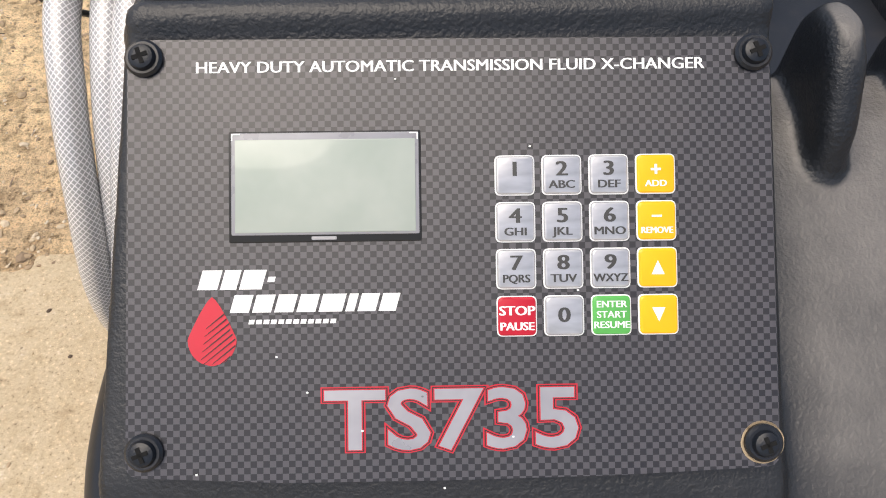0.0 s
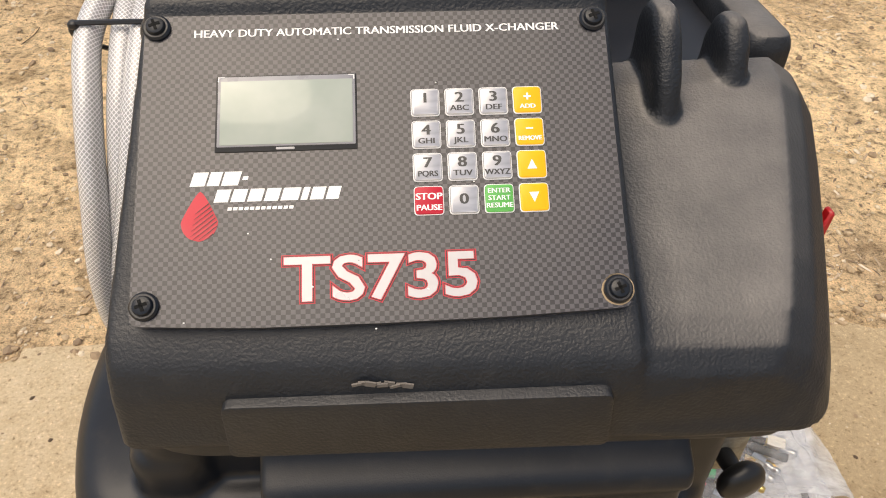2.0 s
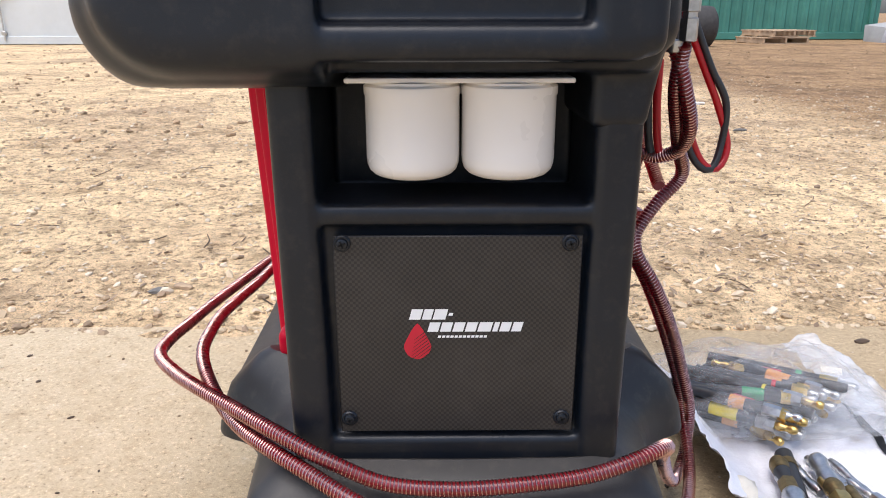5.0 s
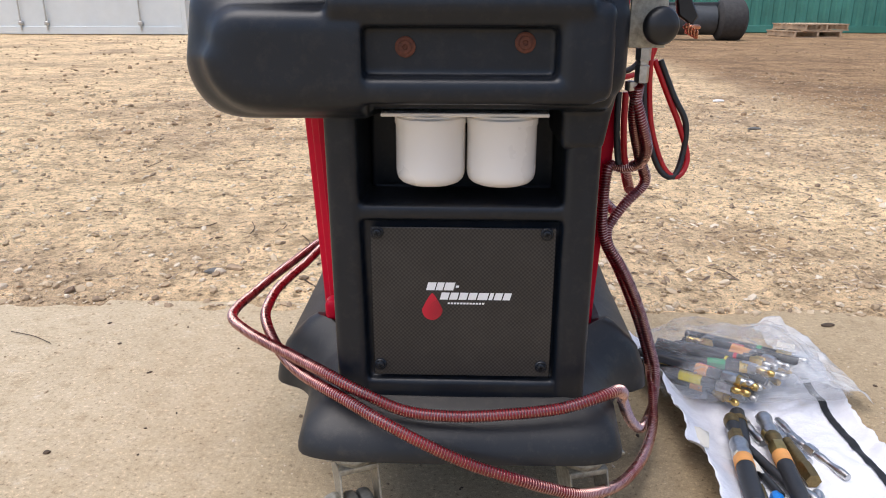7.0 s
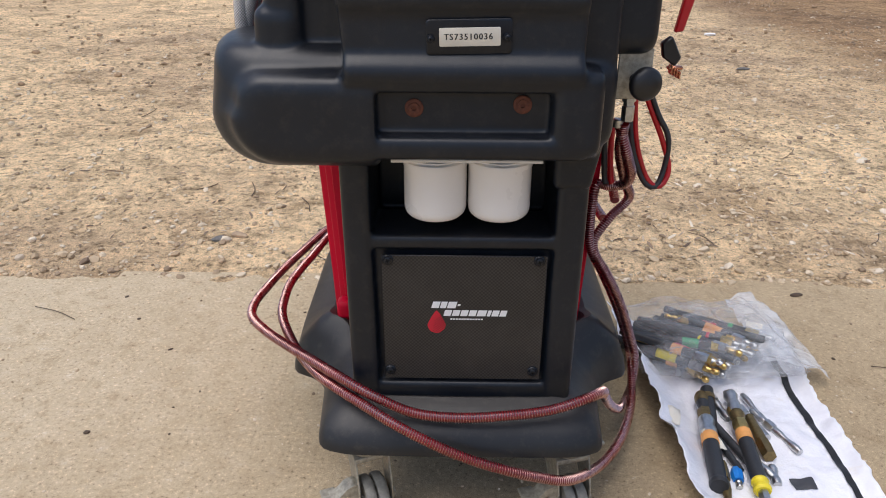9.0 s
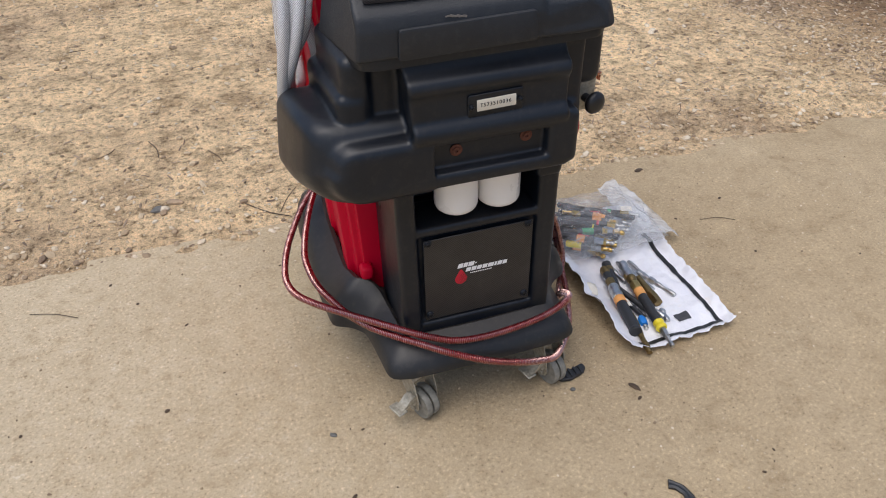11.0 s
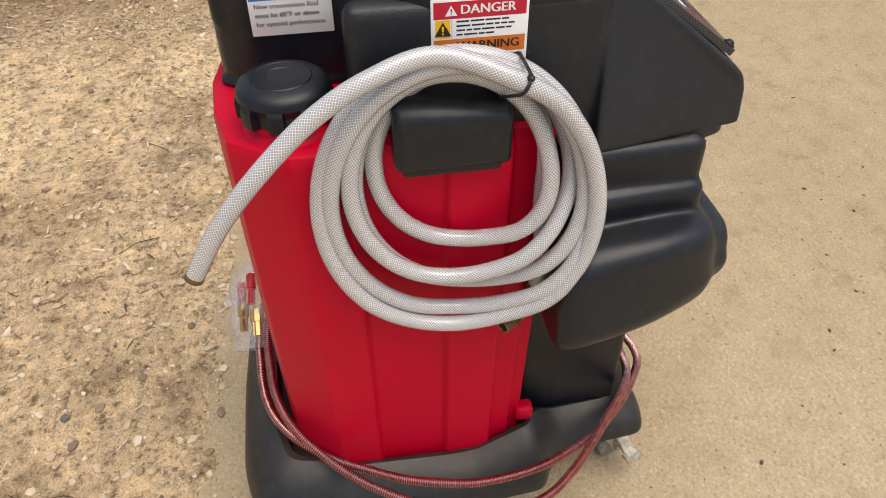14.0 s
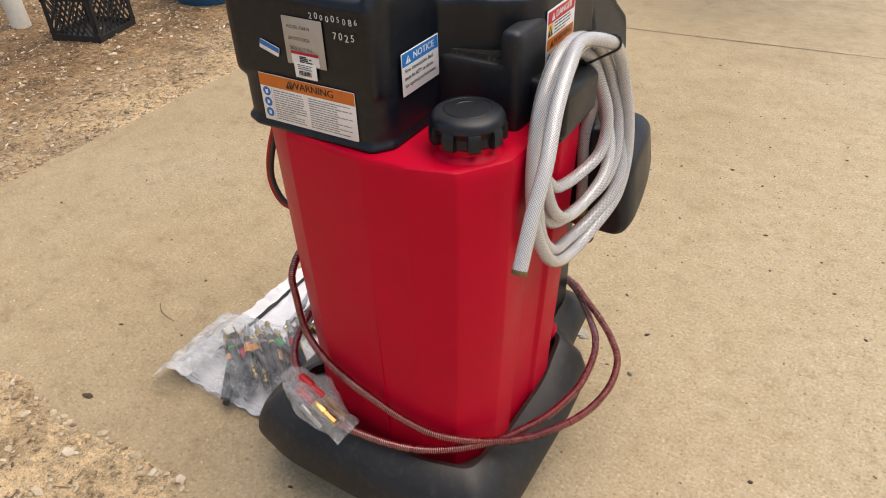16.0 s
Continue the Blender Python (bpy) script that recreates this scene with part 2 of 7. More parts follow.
def dirt_mat():
    """Sandy yellow-brown dirt, with darker bark litter beyond the slab's far side."""
    m, nt, b = node_mat("sandy_dirt", (0.4, 0.28, 0.17), 0.92, 0, 0.15)
    big = noise_tex(nt, 0.8, 6, 0.62)
    mid = noise_tex(nt, 7, 7, 0.74)
    clod = noise_tex(nt, 38, 6, 0.75)
    fine = noise_tex(nt, 210, 5, 0.75)
    c1 = ramp(nt, big.outputs["Fac"], [(0.36, (0.76, 0.590, 0.370)), (0.50, (0.68, 0.520, 0.325)), (0.64, (0.47, 0.353, 0.230))])
    patch = noise_tex(nt, 2.6, 5, 0.66)
    c0 = ramp(nt, patch.outputs["Fac"], [(0.34, (0.70, 0.67, 0.64)), (0.47, (1.0, 1.0, 1.0)), (0.60, (1.05, 1.05, 1.04)), (0.72, (1.32, 1.31, 1.28))])
    c2 = ramp(nt, mid.outputs["Fac"], [(0.34, (0.52, 0.49, 0.46)), (0.49, (0.98, 0.98, 0.98)), (0.68, (1.22, 1.20, 1.17))])
    c3 = ramp(nt, clod.outputs["Fac"], [(0.36, (0.34, 0.31, 0.28)), (0.47, (0.96, 0.95, 0.94)), (0.66, (1.30, 1.27, 1.22))])
    c4 = ramp(nt, fine.outputs["Fac"], [(0.32, (0.36, 0.33, 0.31)), (0.45, (0.98, 0.98, 0.98)), (0.68, (1.38, 1.34, 1.28))])
    col = c1.outputs["Color"]
    for c in (c0, c2, c3, c4):
        col = mix(nt, 1.0, col, c.outputs["Color"], "MULTIPLY")
    tc = nt.nodes.new("ShaderNodeTexCoord")
    sp = nt.nodes.new("ShaderNodeSeparateXYZ")
    nt.links.new(tc.outputs["Object"], sp.inputs["Vector"])
    ad = nt.nodes.new("ShaderNodeMath")
    ad.operation = "MULTIPLY_ADD"
    nt.links.new(mid.outputs["Fac"], ad.inputs[0])
    ad.inputs[1].default_value = 1.3
    nt.links.new(sp.outputs["X"], ad.inputs[2])
    mr = nt.nodes.new("ShaderNodeMapRange")
    mr.inputs["From Min"].default_value, mr.inputs["From Max"].default_value = 2.75, 3.5
    nt.links.new(ad.outputs[0], mr.inputs["Value"])
    nt.links.new(mix(nt, mr.outputs["Result"], col, mix(nt, 1.0, col, (0.48, 0.42, 0.38), "MULTIPLY")), b.inputs["Base Color"])
    bump(nt, b, mid.outputs["Fac"], 1.0, 0.045)
    bump(nt, b, clod.outputs["Fac"], 1.0, 0.013)
    bump(nt, b, fine.outputs["Fac"], 0.7, 0.003)
    return m


def concrete_mat():
    """Pale sandy concrete: even tan with fine sand grain, sparse dark and pale specks."""
    m, nt, b = node_mat("worn_concrete", (0.42, 0.35, 0.26), 0.88, 0, 0.2)
    big = noise_tex(nt, 0.9, 6, 0.6)
    mid = noise_tex(nt, 9, 6, 0.72)
    fine = noise_tex(nt, 120, 5, 0.75)
    tiny = noise_tex(nt, 480, 3, 0.7)
    c1 = ramp(nt, big.outputs["Fac"], [(0.30, (0.405, 0.312, 0.190)), (0.50, (0.438, 0.342, 0.214)), (0.72, (0.465, 0.372, 0.242))])
    c2 = ramp(nt, mid.outputs["Fac"], [(0.30, (0.78, 0.75, 0.71)), (0.45, (0.97, 0.97, 0.97)), (0.58, (1.02, 1.02, 1.02)), (0.70, (1.13, 1.13, 1.12))])
    c3 = ramp(nt, fine.outputs["Fac"], [(0.33, (0.42, 0.39, 0.36)), (0.43, (0.92, 0.92, 0.92)), (0.57, (1.02, 1.02, 1.02)), (0.66, (1.46, 1.44, 1.40))])
    c4 = ramp(nt, tiny.outputs["Fac"], [(0.33, (0.74, 0.72, 0.70)), (0.5, (1, 1, 1)), (0.67, (1.18, 1.17, 1.15))])
    col = c1.outputs["Color"]
    c5 = ramp(nt, noise_tex(nt, 27, 5, 0.7).outputs["Fac"], [(0.32, (0.84, 0.82, 0.79)), (0.46, (1, 1, 1)), (0.60, (1, 1, 1)), (0.72, (1.16, 1.15, 1.13))])
    for c in (c2, c3, c4, c5):
        col = mix(nt, 1.0, col, c.outputs["Color"], "MULTIPLY")
    tc = nt.nodes.new("ShaderNodeTexCoord")
    for scale, near, gate_at, tone in ((30, 0.080, 0.48, (0.08, 0.060, 0.045)), (62, 0.120, 0.52, (0.12, 0.090, 0.064)), (120, 0.15, 0.53, (0.17, 0.130, 0.095)), (46, 0.12, 0.53, (0.70, 0.63, 0.51)), (95, 0.15, 0.52, (0.64, 0.56, 0.44)), (150, 0.17, 0.54, (0.64, 0.57, 0.46))):
        vo = nt.nodes.new("ShaderNodeTexVoronoi")
        vo.inputs["Scale"].default_value = scale
        nt.links.new(tc.outputs["Object"], vo.inputs["Vector"])
        sp = ramp(nt, vo.outputs["Distance"], [(near * 0.6, (1, 1, 1)), (near, (0, 0, 0))])
        gate = ramp(nt, noise_tex(nt, 3.0 + scale * 0.05, 4, 0.7).outputs["Fac"], [(gate_at, (0, 0, 0)), (gate_at + 0.12, (0.9, 0.9, 0.9))])
        col = mix(nt, mix(nt, 1.0, sp.outputs["Color"], gate.outputs["Color"], "MULTIPLY"), col, tone)
    # bluish grey shade over the far pour, multiplied into the concrete's colour
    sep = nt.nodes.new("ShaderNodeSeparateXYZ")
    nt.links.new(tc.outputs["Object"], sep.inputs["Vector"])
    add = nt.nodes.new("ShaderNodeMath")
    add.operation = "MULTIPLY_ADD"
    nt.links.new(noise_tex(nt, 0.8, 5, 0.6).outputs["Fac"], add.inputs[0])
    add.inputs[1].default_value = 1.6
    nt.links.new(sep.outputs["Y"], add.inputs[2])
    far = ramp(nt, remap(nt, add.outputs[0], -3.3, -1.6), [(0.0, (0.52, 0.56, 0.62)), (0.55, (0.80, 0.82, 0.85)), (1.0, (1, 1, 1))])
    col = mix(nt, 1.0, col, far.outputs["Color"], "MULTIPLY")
    # thin drift of pale sand trodden in from the yard
    drift = nt.nodes.new("ShaderNodeMath")
    drift.operation = "MULTIPLY_ADD"
    nt.links.new(noise_tex(nt, 3.4, 7, 0.72).outputs["Fac"], drift.inputs[0])
    drift.inputs[1].default_value = 2.4
    nt.links.new(sep.outputs["X"], drift.inputs[2])
    sand = ramp(nt, remap(nt, drift.outputs[0], 0.15, 1.35), [(0.0, (0.85, 0.85, 0.85)), (0.55, (0.45, 0.45, 0.45)), (1.0, (0, 0, 0))])
    sandy = ramp(nt, noise_tex(nt, 21, 7, 0.78).outputs["Fac"], [(0.36, (0.40, 0.31, 0.20)), (0.46, (0.52, 0.425, 0.285)), (0.60, (0.56, 0.465, 0.325)), (0.68, (0.70, 0.62, 0.48))])
    col = mix(nt, sand.outputs["Color"], col, mix(nt, 1.0, sandy.outputs["Color"], c3.outputs["Color"], "MULTIPLY"))
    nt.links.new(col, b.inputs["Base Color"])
    bump(nt, b, mid.outputs["Fac"], 0.5, 0.005)
    bump(nt, b, fine.outputs["Fac"], 0.7, 0.0018)
    bump(nt, b, tiny.outputs["Fac"], 0.5, 0.0006)
    return m


DIRT = dirt_mat()
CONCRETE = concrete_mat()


def stone_mat():
    m, nt, b = node_mat("loose_stone", (0.4, 0.3, 0.2), 0.85, 0, 0.3)
    g = nt.nodes.new("ShaderNodeNewGeometry")
    r = ramp(nt, g.outputs["Random Per Island"], [(0.0, (0.20, 0.145, 0.10)), (0.22, (0.38, 0.285, 0.18)), (0.65, (0.54, 0.43, 0.29)), (1.0, (0.66, 0.57, 0.44))])
    nt.links.new(r.outputs["Color"], b.inputs["Base Color"])
    bump(nt, b, noise_tex(nt, 200, 3).outputs["Fac"], 0.5, 0.001)
    return m


STONE = stone_mat()
CLOD = plain("dirt_clod", (0.34, 0.235, 0.14), 0.9, 0, 0.35, 3)


# ---------------------------------------------------------------- shape helpers
def finish(name, bm, mats, angle=38):
    """Turns a bmesh into a mesh, smooth but for edges sharper than angle."""
    bmesh.ops.recalc_face_normals(bm, faces=bm.faces)
    lim = radians(angle)
    for e in bm.edges:
        e.smooth = e.calc_face_angle(0.0) < lim
    for f in bm.faces:
        f.smooth = True
    me = bpy.data.meshes.new(name)
    bm.to_mesh(me)
    bm.free()
    for m in mats if isinstance(mats, (list, tuple)) else [mats]:
        me.materials.append(m)
    return me


def part(name, bm, material, parent, label="", m=None, angle=38):
    """Links a bmesh as one mesh object under a thing or part (places are world places)."""
    ob = new(name, finish(name, bm, material, angle))
    ob.parent = parent
    ob.matrix_parent_inverse = placed[parent.name].inverted()
    ob.matrix_basis = m or Matrix()
    placed[ob.name] = ob.matrix_basis.copy()
    return tagged(ob, label)


placed = {}


def thing(name, at, label, category, group="", kind=""):
    """An empty at the base of a thing, to carry its parts."""
    ob = new(name)
    ob.empty_display_size = 0.05
    ob.location = at
    placed[ob.name] = Matrix.Translation(at)
    return tagged(ob, label, category, group, kind)


def solo(name, bm, material, label, category="", group="", kind="", m=None, angle=38):
    """A thing of one single mesh."""
    ob = new(name, finish(name, bm, material, angle))
    ob.matrix_basis = m or Matrix()
    placed[ob.name] = ob.matrix_basis.copy()
    return tagged(ob, label, category, group, kind)


def add_box(bm, x0, x1, y0, y1, z0, z1, r=0.0, seg=2, mat=0, m=None):
    """Adds a box with rounded edges."""
    g = bmesh.ops.create_cube(bm, size=1.0)
    vs = g["verts"]
    for v in vs:
        v.co = Vector(((x0 + x1) / 2 + v.co.x * (x1 - x0), (y0 + y1) / 2 + v.co.y * (y1 - y0), (z0 + z1) / 2 + v.co.z * (z1 - z0)))
    fs = list({f for v in vs for f in v.link_faces})
    if r:
        es = list({e for v in vs for e in v.link_edges})
        out = bmesh.ops.bevel(bm, geom=es, offset=r, segments=seg, profile=0.5, affect="EDGES", clamp_overlap=True)
        fs = list({f for v in out["verts"] for f in v.link_faces} | {f for f in fs if f.is_valid})
    for f in fs:
        f.material_index = mat
    if m:
        bmesh.ops.transform(bm, matrix=m, verts=list({v for f in fs for v in f.verts}))
    return bm


def box(*a, **k):
    return add_box(bmesh.new(), *a, **k)


def add_prism(bm, profile, axis, lo, hi, r=0.0, seg=2, mat=0):
    """Adds a polygon drawn across one axis and drawn out along it."""
    def at(p, t):
        return {"x": (t, p[0], p[1]), "y": (p[0], t, p[1]), "z": (p[0], p[1], t)}[axis]
    a = [bm.verts.new(at(p, lo)) for p in profile]
    b = [bm.verts.new(at(p, hi)) for p in profile]
    n = len(a)
    fs = [bm.faces.new(a), bm.faces.new(b[::-1])] + [bm.faces.new((a[i], b[i], b[(i + 1) % n], a[(i + 1) % n])) for i in range(n)]
    bmesh.ops.recalc_face_normals(bm, faces=fs)
    if r:
        es = list({e for f in fs for e in f.edges})
        out = bmesh.ops.bevel(bm, geom=es, offset=r, segments=seg, profile=0.5, affect="EDGES", clamp_overlap=True)
        fs = list({f for v in out["verts"] for f in v.link_faces} | {f for f in fs if f.is_valid})
    for f in fs:
        f.material_index = mat
    return bm


def fillet(pts, r, seg=3):
    """Rounds the corners of a polygon."""
    out = []
    n = len(pts)
    for i in range(n):
        p, a, b = Vector(pts[i]), Vector(pts[i - 1]), Vector(pts[(i + 1) % n])
        k = min(r, (a - p).length * 0.45, (b - p).length * 0.45)
        s, e = p + (a - p).normalized() * k, p + (b - p).normalized() * k
        for j in range(seg + 1):
            t = j / seg
            out.append((1 - t) ** 2 * s + 2 * t * (1 - t) * p + t * t * e)
    return out


def add_loft(bm, rings, caps=True, mat=0):
    """Skins closed rings of the same number of points."""
    vs = [[bm.verts.new(p) for p in ring] for ring in rings]
    n = len(vs[0])
    for a, b in zip(vs, vs[1:]):
        for i in range(n):
            bm.faces.new((a[i], a[(i + 1) % n], b[(i + 1) % n], b[i])).material_index = mat
    if caps:
        bm.faces.new(vs[0][::-1]).material_index = mat
        bm.faces.new(vs[-1]).material_index = mat
    return bm


def add_lathe(bm, rz, n=24, m=None, mat=0, lobes=0, depth=0.0):
    """Turns a profile of (radius, height) round the z axis; lobes give a fluted edge."""
    rings = []
    for r, z in rz:
        ring = []
        for i in range(n):
            a = 2 * math.pi * i / n
            k = r - (depth if lobes and (i * lobes * 2 // n) % 2 else 0)
            ring.append(Vector((k * math.cos(a), k * math.sin(a), z)))
        rings.append([m @ p for p in ring] if m else ring)
    return add_loft(bm, rings, True, mat)


def spline(pts, step=0.01):
    """A smooth line through points, in even steps."""
    P = [Vector(p) for p in pts]
    P = [2 * P[0] - P[1]] + P + [2 * P[-1] - P[-2]]
    fine = []
    for i in range(1, len(P) - 2):
        a, b, c, d = P[i - 1:i + 3]
        k = max(4, int((c - b).length / step * 2))
        for j in range(k):
            t = j / k
            fine.append(0.5 * (2 * b + (c - a) * t + (2 * a - 5 * b + 4 * c - d) * t * t + (3 * b - a - 3 * c + d) * t ** 3))
    fine.append(P[-2])
    out, left = [fine[0]], step
    for a, b in zip(fine, fine[1:]):
        seg = (b - a).length
        while seg > 1e-9 and left <= seg:
            a = a + (b - a) * (left / seg)
            out.append(a.copy())
            seg = (b - a).length
            left = step
        left -= seg
    out.append(fine[-1])
    return out


def frames_along(line):
    """Tangent and two side vectors along a line, without twist."""
    res, side = [], None
    for i, p in enumerate(line):
        t = (line[min(i + 1, len(line) - 1)] - line[max(i - 1, 0)]).normalized()
        if side is None:
            side = t.orthogonal().normalized()
        side = (side - t * side.dot(t)).normalized()
        res.append((p, side, t.cross(side)))
    return res


def add_tube(bm, line, r, n=10, mat=0, uv=False):
    """A round tube along a line; the UVs run round it and, in metres, along it."""
    fr = frames_along(line)
    rows = [[bm.verts.new(p + (a * math.cos(2 * math.pi * i / n) + b * math.sin(2 * math.pi * i / n)) * r) for i in range(n)] for p, a, b in fr]
    lay = bm.loops.layers.uv.verify() if uv else None
    dist = 0.0
    for k, (u, v) in enumerate(zip(rows, rows[1:])):
        d2 = dist + (line[k + 1] - line[k]).length
        for i in range(n):
            f = bm.faces.new((u[i], u[(i + 1) % n], v[(i + 1) % n], v[i]))
            f.material_index = mat
            if uv:
                for lp, c in zip(f.loops, ((i / n, dist), ((i + 1) / n, dist), ((i + 1) / n, d2), (i / n, d2))):
                    lp[lay].uv = c
        dist = d2
    bm.faces.new(rows[0][::-1]).material_index = mat
    bm.faces.new(rows[-1]).material_index = mat
    return bm


def add_coil(bm, line, r, pitch, wire, per_turn=10, mat=0):
    """A wire wound round a line."""
    fr = frames_along(line)
    run = np.concatenate(([0.0], np.cumsum([(b - a).length for a, b in zip(line, line[1:])])))
    pts = []
    for j in range(int(run[-1] / pitch * per_turn)):
        s = j / per_turn * pitch
        i = min(int(np.searchsorted(run, s, "right")) - 1, len(fr) - 2)
        t = float((s - run[i]) / (run[i + 1] - run[i]))
        p, a, b = (fr[i][q].lerp(fr[i + 1][q], t) for q in range(3))
        an = 2 * math.pi * j / per_turn
        pts.append(p + (a * math.cos(an) + b * math.sin(an)) * r)
    return add_tube(bm, pts, wire, 4, mat)


def add_text(bm, text, size, at=(0, 0, 0), mat=0, align="CENTER", wide=1.0, bold=0.0, shear=0.0, depth=0.0, m=None, outline=False):
    """Adds lettering in the built-in font, flat in the xy plane; bold strokes are drawn thrice, side by side."""
    runs = [(0.0, 0.0, bold)] if outline or not bold else [(-1.1 * bold, 0.0, 0.0), (0.0, 0.00001, 0.0), (1.1 * bold, 0.00002, 0.0)]
    for dx, dz, grow in runs:
        cu = bpy.data.curves.new("lettering", "FONT")
        cu.body, cu.size, cu.align_x, cu.align_y = text, 1.0, align, "CENTER"
        cu.offset, cu.shear, cu.extrude, cu.resolution_u = grow / size, shear, depth / size, 3
        ob = bpy.data.objects.new("lettering", cu)
        scene.collection.objects.link(ob)
        dg = bpy.context.evaluated_depsgraph_get()
        me = bpy.data.meshes.new_from_object(ob.evaluated_get(dg))
        bpy.data.objects.remove(ob)
        bpy.data.curves.remove(cu)
        n0 = len(bm.faces)
        v0 = len(bm.verts)
        bm.from_mesh(me)
        bpy.data.meshes.remove(me)
        bm.verts.ensure_lookup_table()
        bm.faces.ensure_lookup_table()
        t = Matrix.Translation((at[0] + dx, at[1], at[2] + dz)) @ Matrix.Diagonal((wide * size, size, size, 1))
        bmesh.ops.transform(bm, matrix=(m @ t) if m else t, verts=bm.verts[v0:])
        for f in bm.faces[n0:]:
            f.material_index = mat
    return bm


def add_flat(bm, pts, mat=0):
    """One flat face through points."""
    f = bm.faces.new([bm.verts.new(p) for p in pts])
    f.material_index = mat
    return bm


def moulded(ob, voxel=0.0045, smooth=5):
    """Melts overlapping solids into one moulded form with soft inner corners."""
    rm = ob.modifiers.new("melt", "REMESH")
    rm.mode, rm.voxel_size, rm.use_smooth_shade = "VOXEL", voxel, True
    sm = ob.modifiers.new("soften", "SMOOTH")
    sm.factor, sm.iterations = 0.5, smooth
    return ob


# ---------------------------------------------------------------- ground and slab
def slab_edge(x):
    return 0.79 + 0.05 * noise.noise(Vector((x * 0.9, 3.1, 0))) + 0.03 * noise.noise(Vector((x * 3.1, 7.7, 0)))


def ground_height(x, y):
    """Dirt a little below the slab, heaped unevenly against its broken edge."""
    out = max(y - slab_edge(x), x - 2.12 - 0.05 * noise.noise(Vector((y * 0.8, 1.3, 0))))
    dc = 0.45
    if x > 2.12 - dc and y > 0.8 - dc:
        out = math.hypot(x - 2.12 + dc, y - 0.8 + dc) - dc
    t = min(1, max(0, (out + 0.14) / 0.16))
    rise = min(1, max(0, (out + 0.02) / 0.32))
    rough = 0.010 * noise.noise(Vector((x * 3, y * 3, 0))) + 0.009 * noise.noise(Vector((x * 11, y * 11, 2))) + 0.0022 * noise.noise(Vector((x * 34, y * 34, 5)))
    far = min(1, math.hypot(x, y) / 14)
    return -0.05 + t * t * (3 - 2 * t) * 0.047 + 0.010 * rise + t * rough * (1 - 0.7 * far)


def make_ground():
    """One sheet to the horizon, finest near the machine."""
    def axis(fine_lo, fine_hi, step, reach):
        a = list(np.arange(fine_lo, fine_hi, step))
        g, d = fine_hi, step
        while g < reach:
            a.append(g)
            d *= 1.25
            g += d
        a.append(reach)
        g, d, low = fine_lo, step, []
        while g > -reach:
            d *= 1.25
            g -= d
            low.append(max(g, -reach))
        return low[::-1] + a
    xs = axis(-2.2, 4.2, 0.022, 900)
    ys = axis(0.5, 3.4, 0.022, 900)
    nx = len(xs)
    vs = [(x, y, ground_height(x, y) if abs(x) < 60 and abs(y) < 60 else 0.0) for y in ys for x in xs]
    fs = [(j * nx + i, j * nx + i + 1, (j + 1) * nx + i + 1, (j + 1) * nx + i) for j in range(len(ys) - 1) for i in range(nx - 1)]
    me = bpy.data.meshes.new("ground")
    me.from_pydata(vs, [], fs)
    me.materials.append(DIRT)
    me.polygons.foreach_set("use_smooth", [True] * len(fs))
    ob = new("ground", me)
    return tagged(ob, "sandy yellow-brown dirt yard strewn with small stones", "ground", kind="structure")


def make_slab():
    pts = [(-12, -12), (2.14, -12), (2.14, 0.84), (-12, 0.84)]
    out = []
    for i, p in enumerate(pts):
        if i == 2:
            out += [Vector((2.14 - 0.45 + 0.45 * math.cos(a), 0.84 - 0.45 + 0.45 * math.sin(a))) for a in [k * math.pi / 24 for k in range(13)]]
        else:
            out.append(Vector(p))
    bm = bmesh.new()
    add_prism(bm, out, "z", -0.10, 0.0, 0.008, 2)
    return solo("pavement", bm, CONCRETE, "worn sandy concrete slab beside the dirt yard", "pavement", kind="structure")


make_ground()
make_slab()


def stones(name, label, count, place, size, mat, seed):
    """Loose stones in one mesh."""
    rnd = random.Random(seed)
    ico = bmesh.new()
    bmesh.ops.create_icosphere(ico, subdivisions=1, radius=1.0)
    base = [v.co.copy() for v in ico.verts]
    tri = [[v.index for v in f.verts] for f in ico.faces]
    ico.free()
    vs, fs = [], []
    for _ in range(count):
        x, y = place(rnd)
        s = size[0] * (size[1] / size[0]) ** (rnd.random() ** 2.2)
        sc = Vector((s * rnd.uniform(0.7, 1.3), s * rnd.uniform(0.6, 1.0), s * rnd.uniform(0.35, 0.7)))
        rot = Euler((rnd.uniform(-0.4, 0.4), rnd.uniform(-0.4, 0.4), rnd.uniform(0, 6.3))).to_matrix()
        z = max(ground_height(x, y), 0.0 if (y < 0.75 and x < 2.05) else -1) + sc.z * 0.35
        k = len(vs)
        for p in base:
            j = Vector((p.x * sc.x, p.y * sc.y, p.z * sc.z)) * rnd.uniform(0.8, 1.15)
            vs.append(tuple(rot @ j + Vector((x, y, z))))
        fs += [[k + i for i in t] for t in tri]
    me = bpy.data.meshes.new(name)
    me.from_pydata(vs, [], fs)
    me.materials.append(mat)
    return tagged(new(name, me), label, "gravel", kind="stuff")


def yard(rnd):
    if rnd.random() < 0.72:
        return rnd.uniform(-3.2, 4.0), 0.8 + 4.6 * rnd.random() ** 1.8
    return 2.15 + 2.6 * rnd.random() ** 1.2, rnd.uniform(-2.6, 1.5)


def on_slab(rnd):
    return rnd.uniform(-2.0, 2.0), rnd.uniform(-1.2, 0.8)


stones("gravel", "small pale and brown stones lying in the dirt", 21000, yard, (0.003, 0.017), STONE, 11)
def far_yard(rnd):
    return rnd.uniform(-8.5, 9.5), 3.0 + 11.5 * rnd.random()


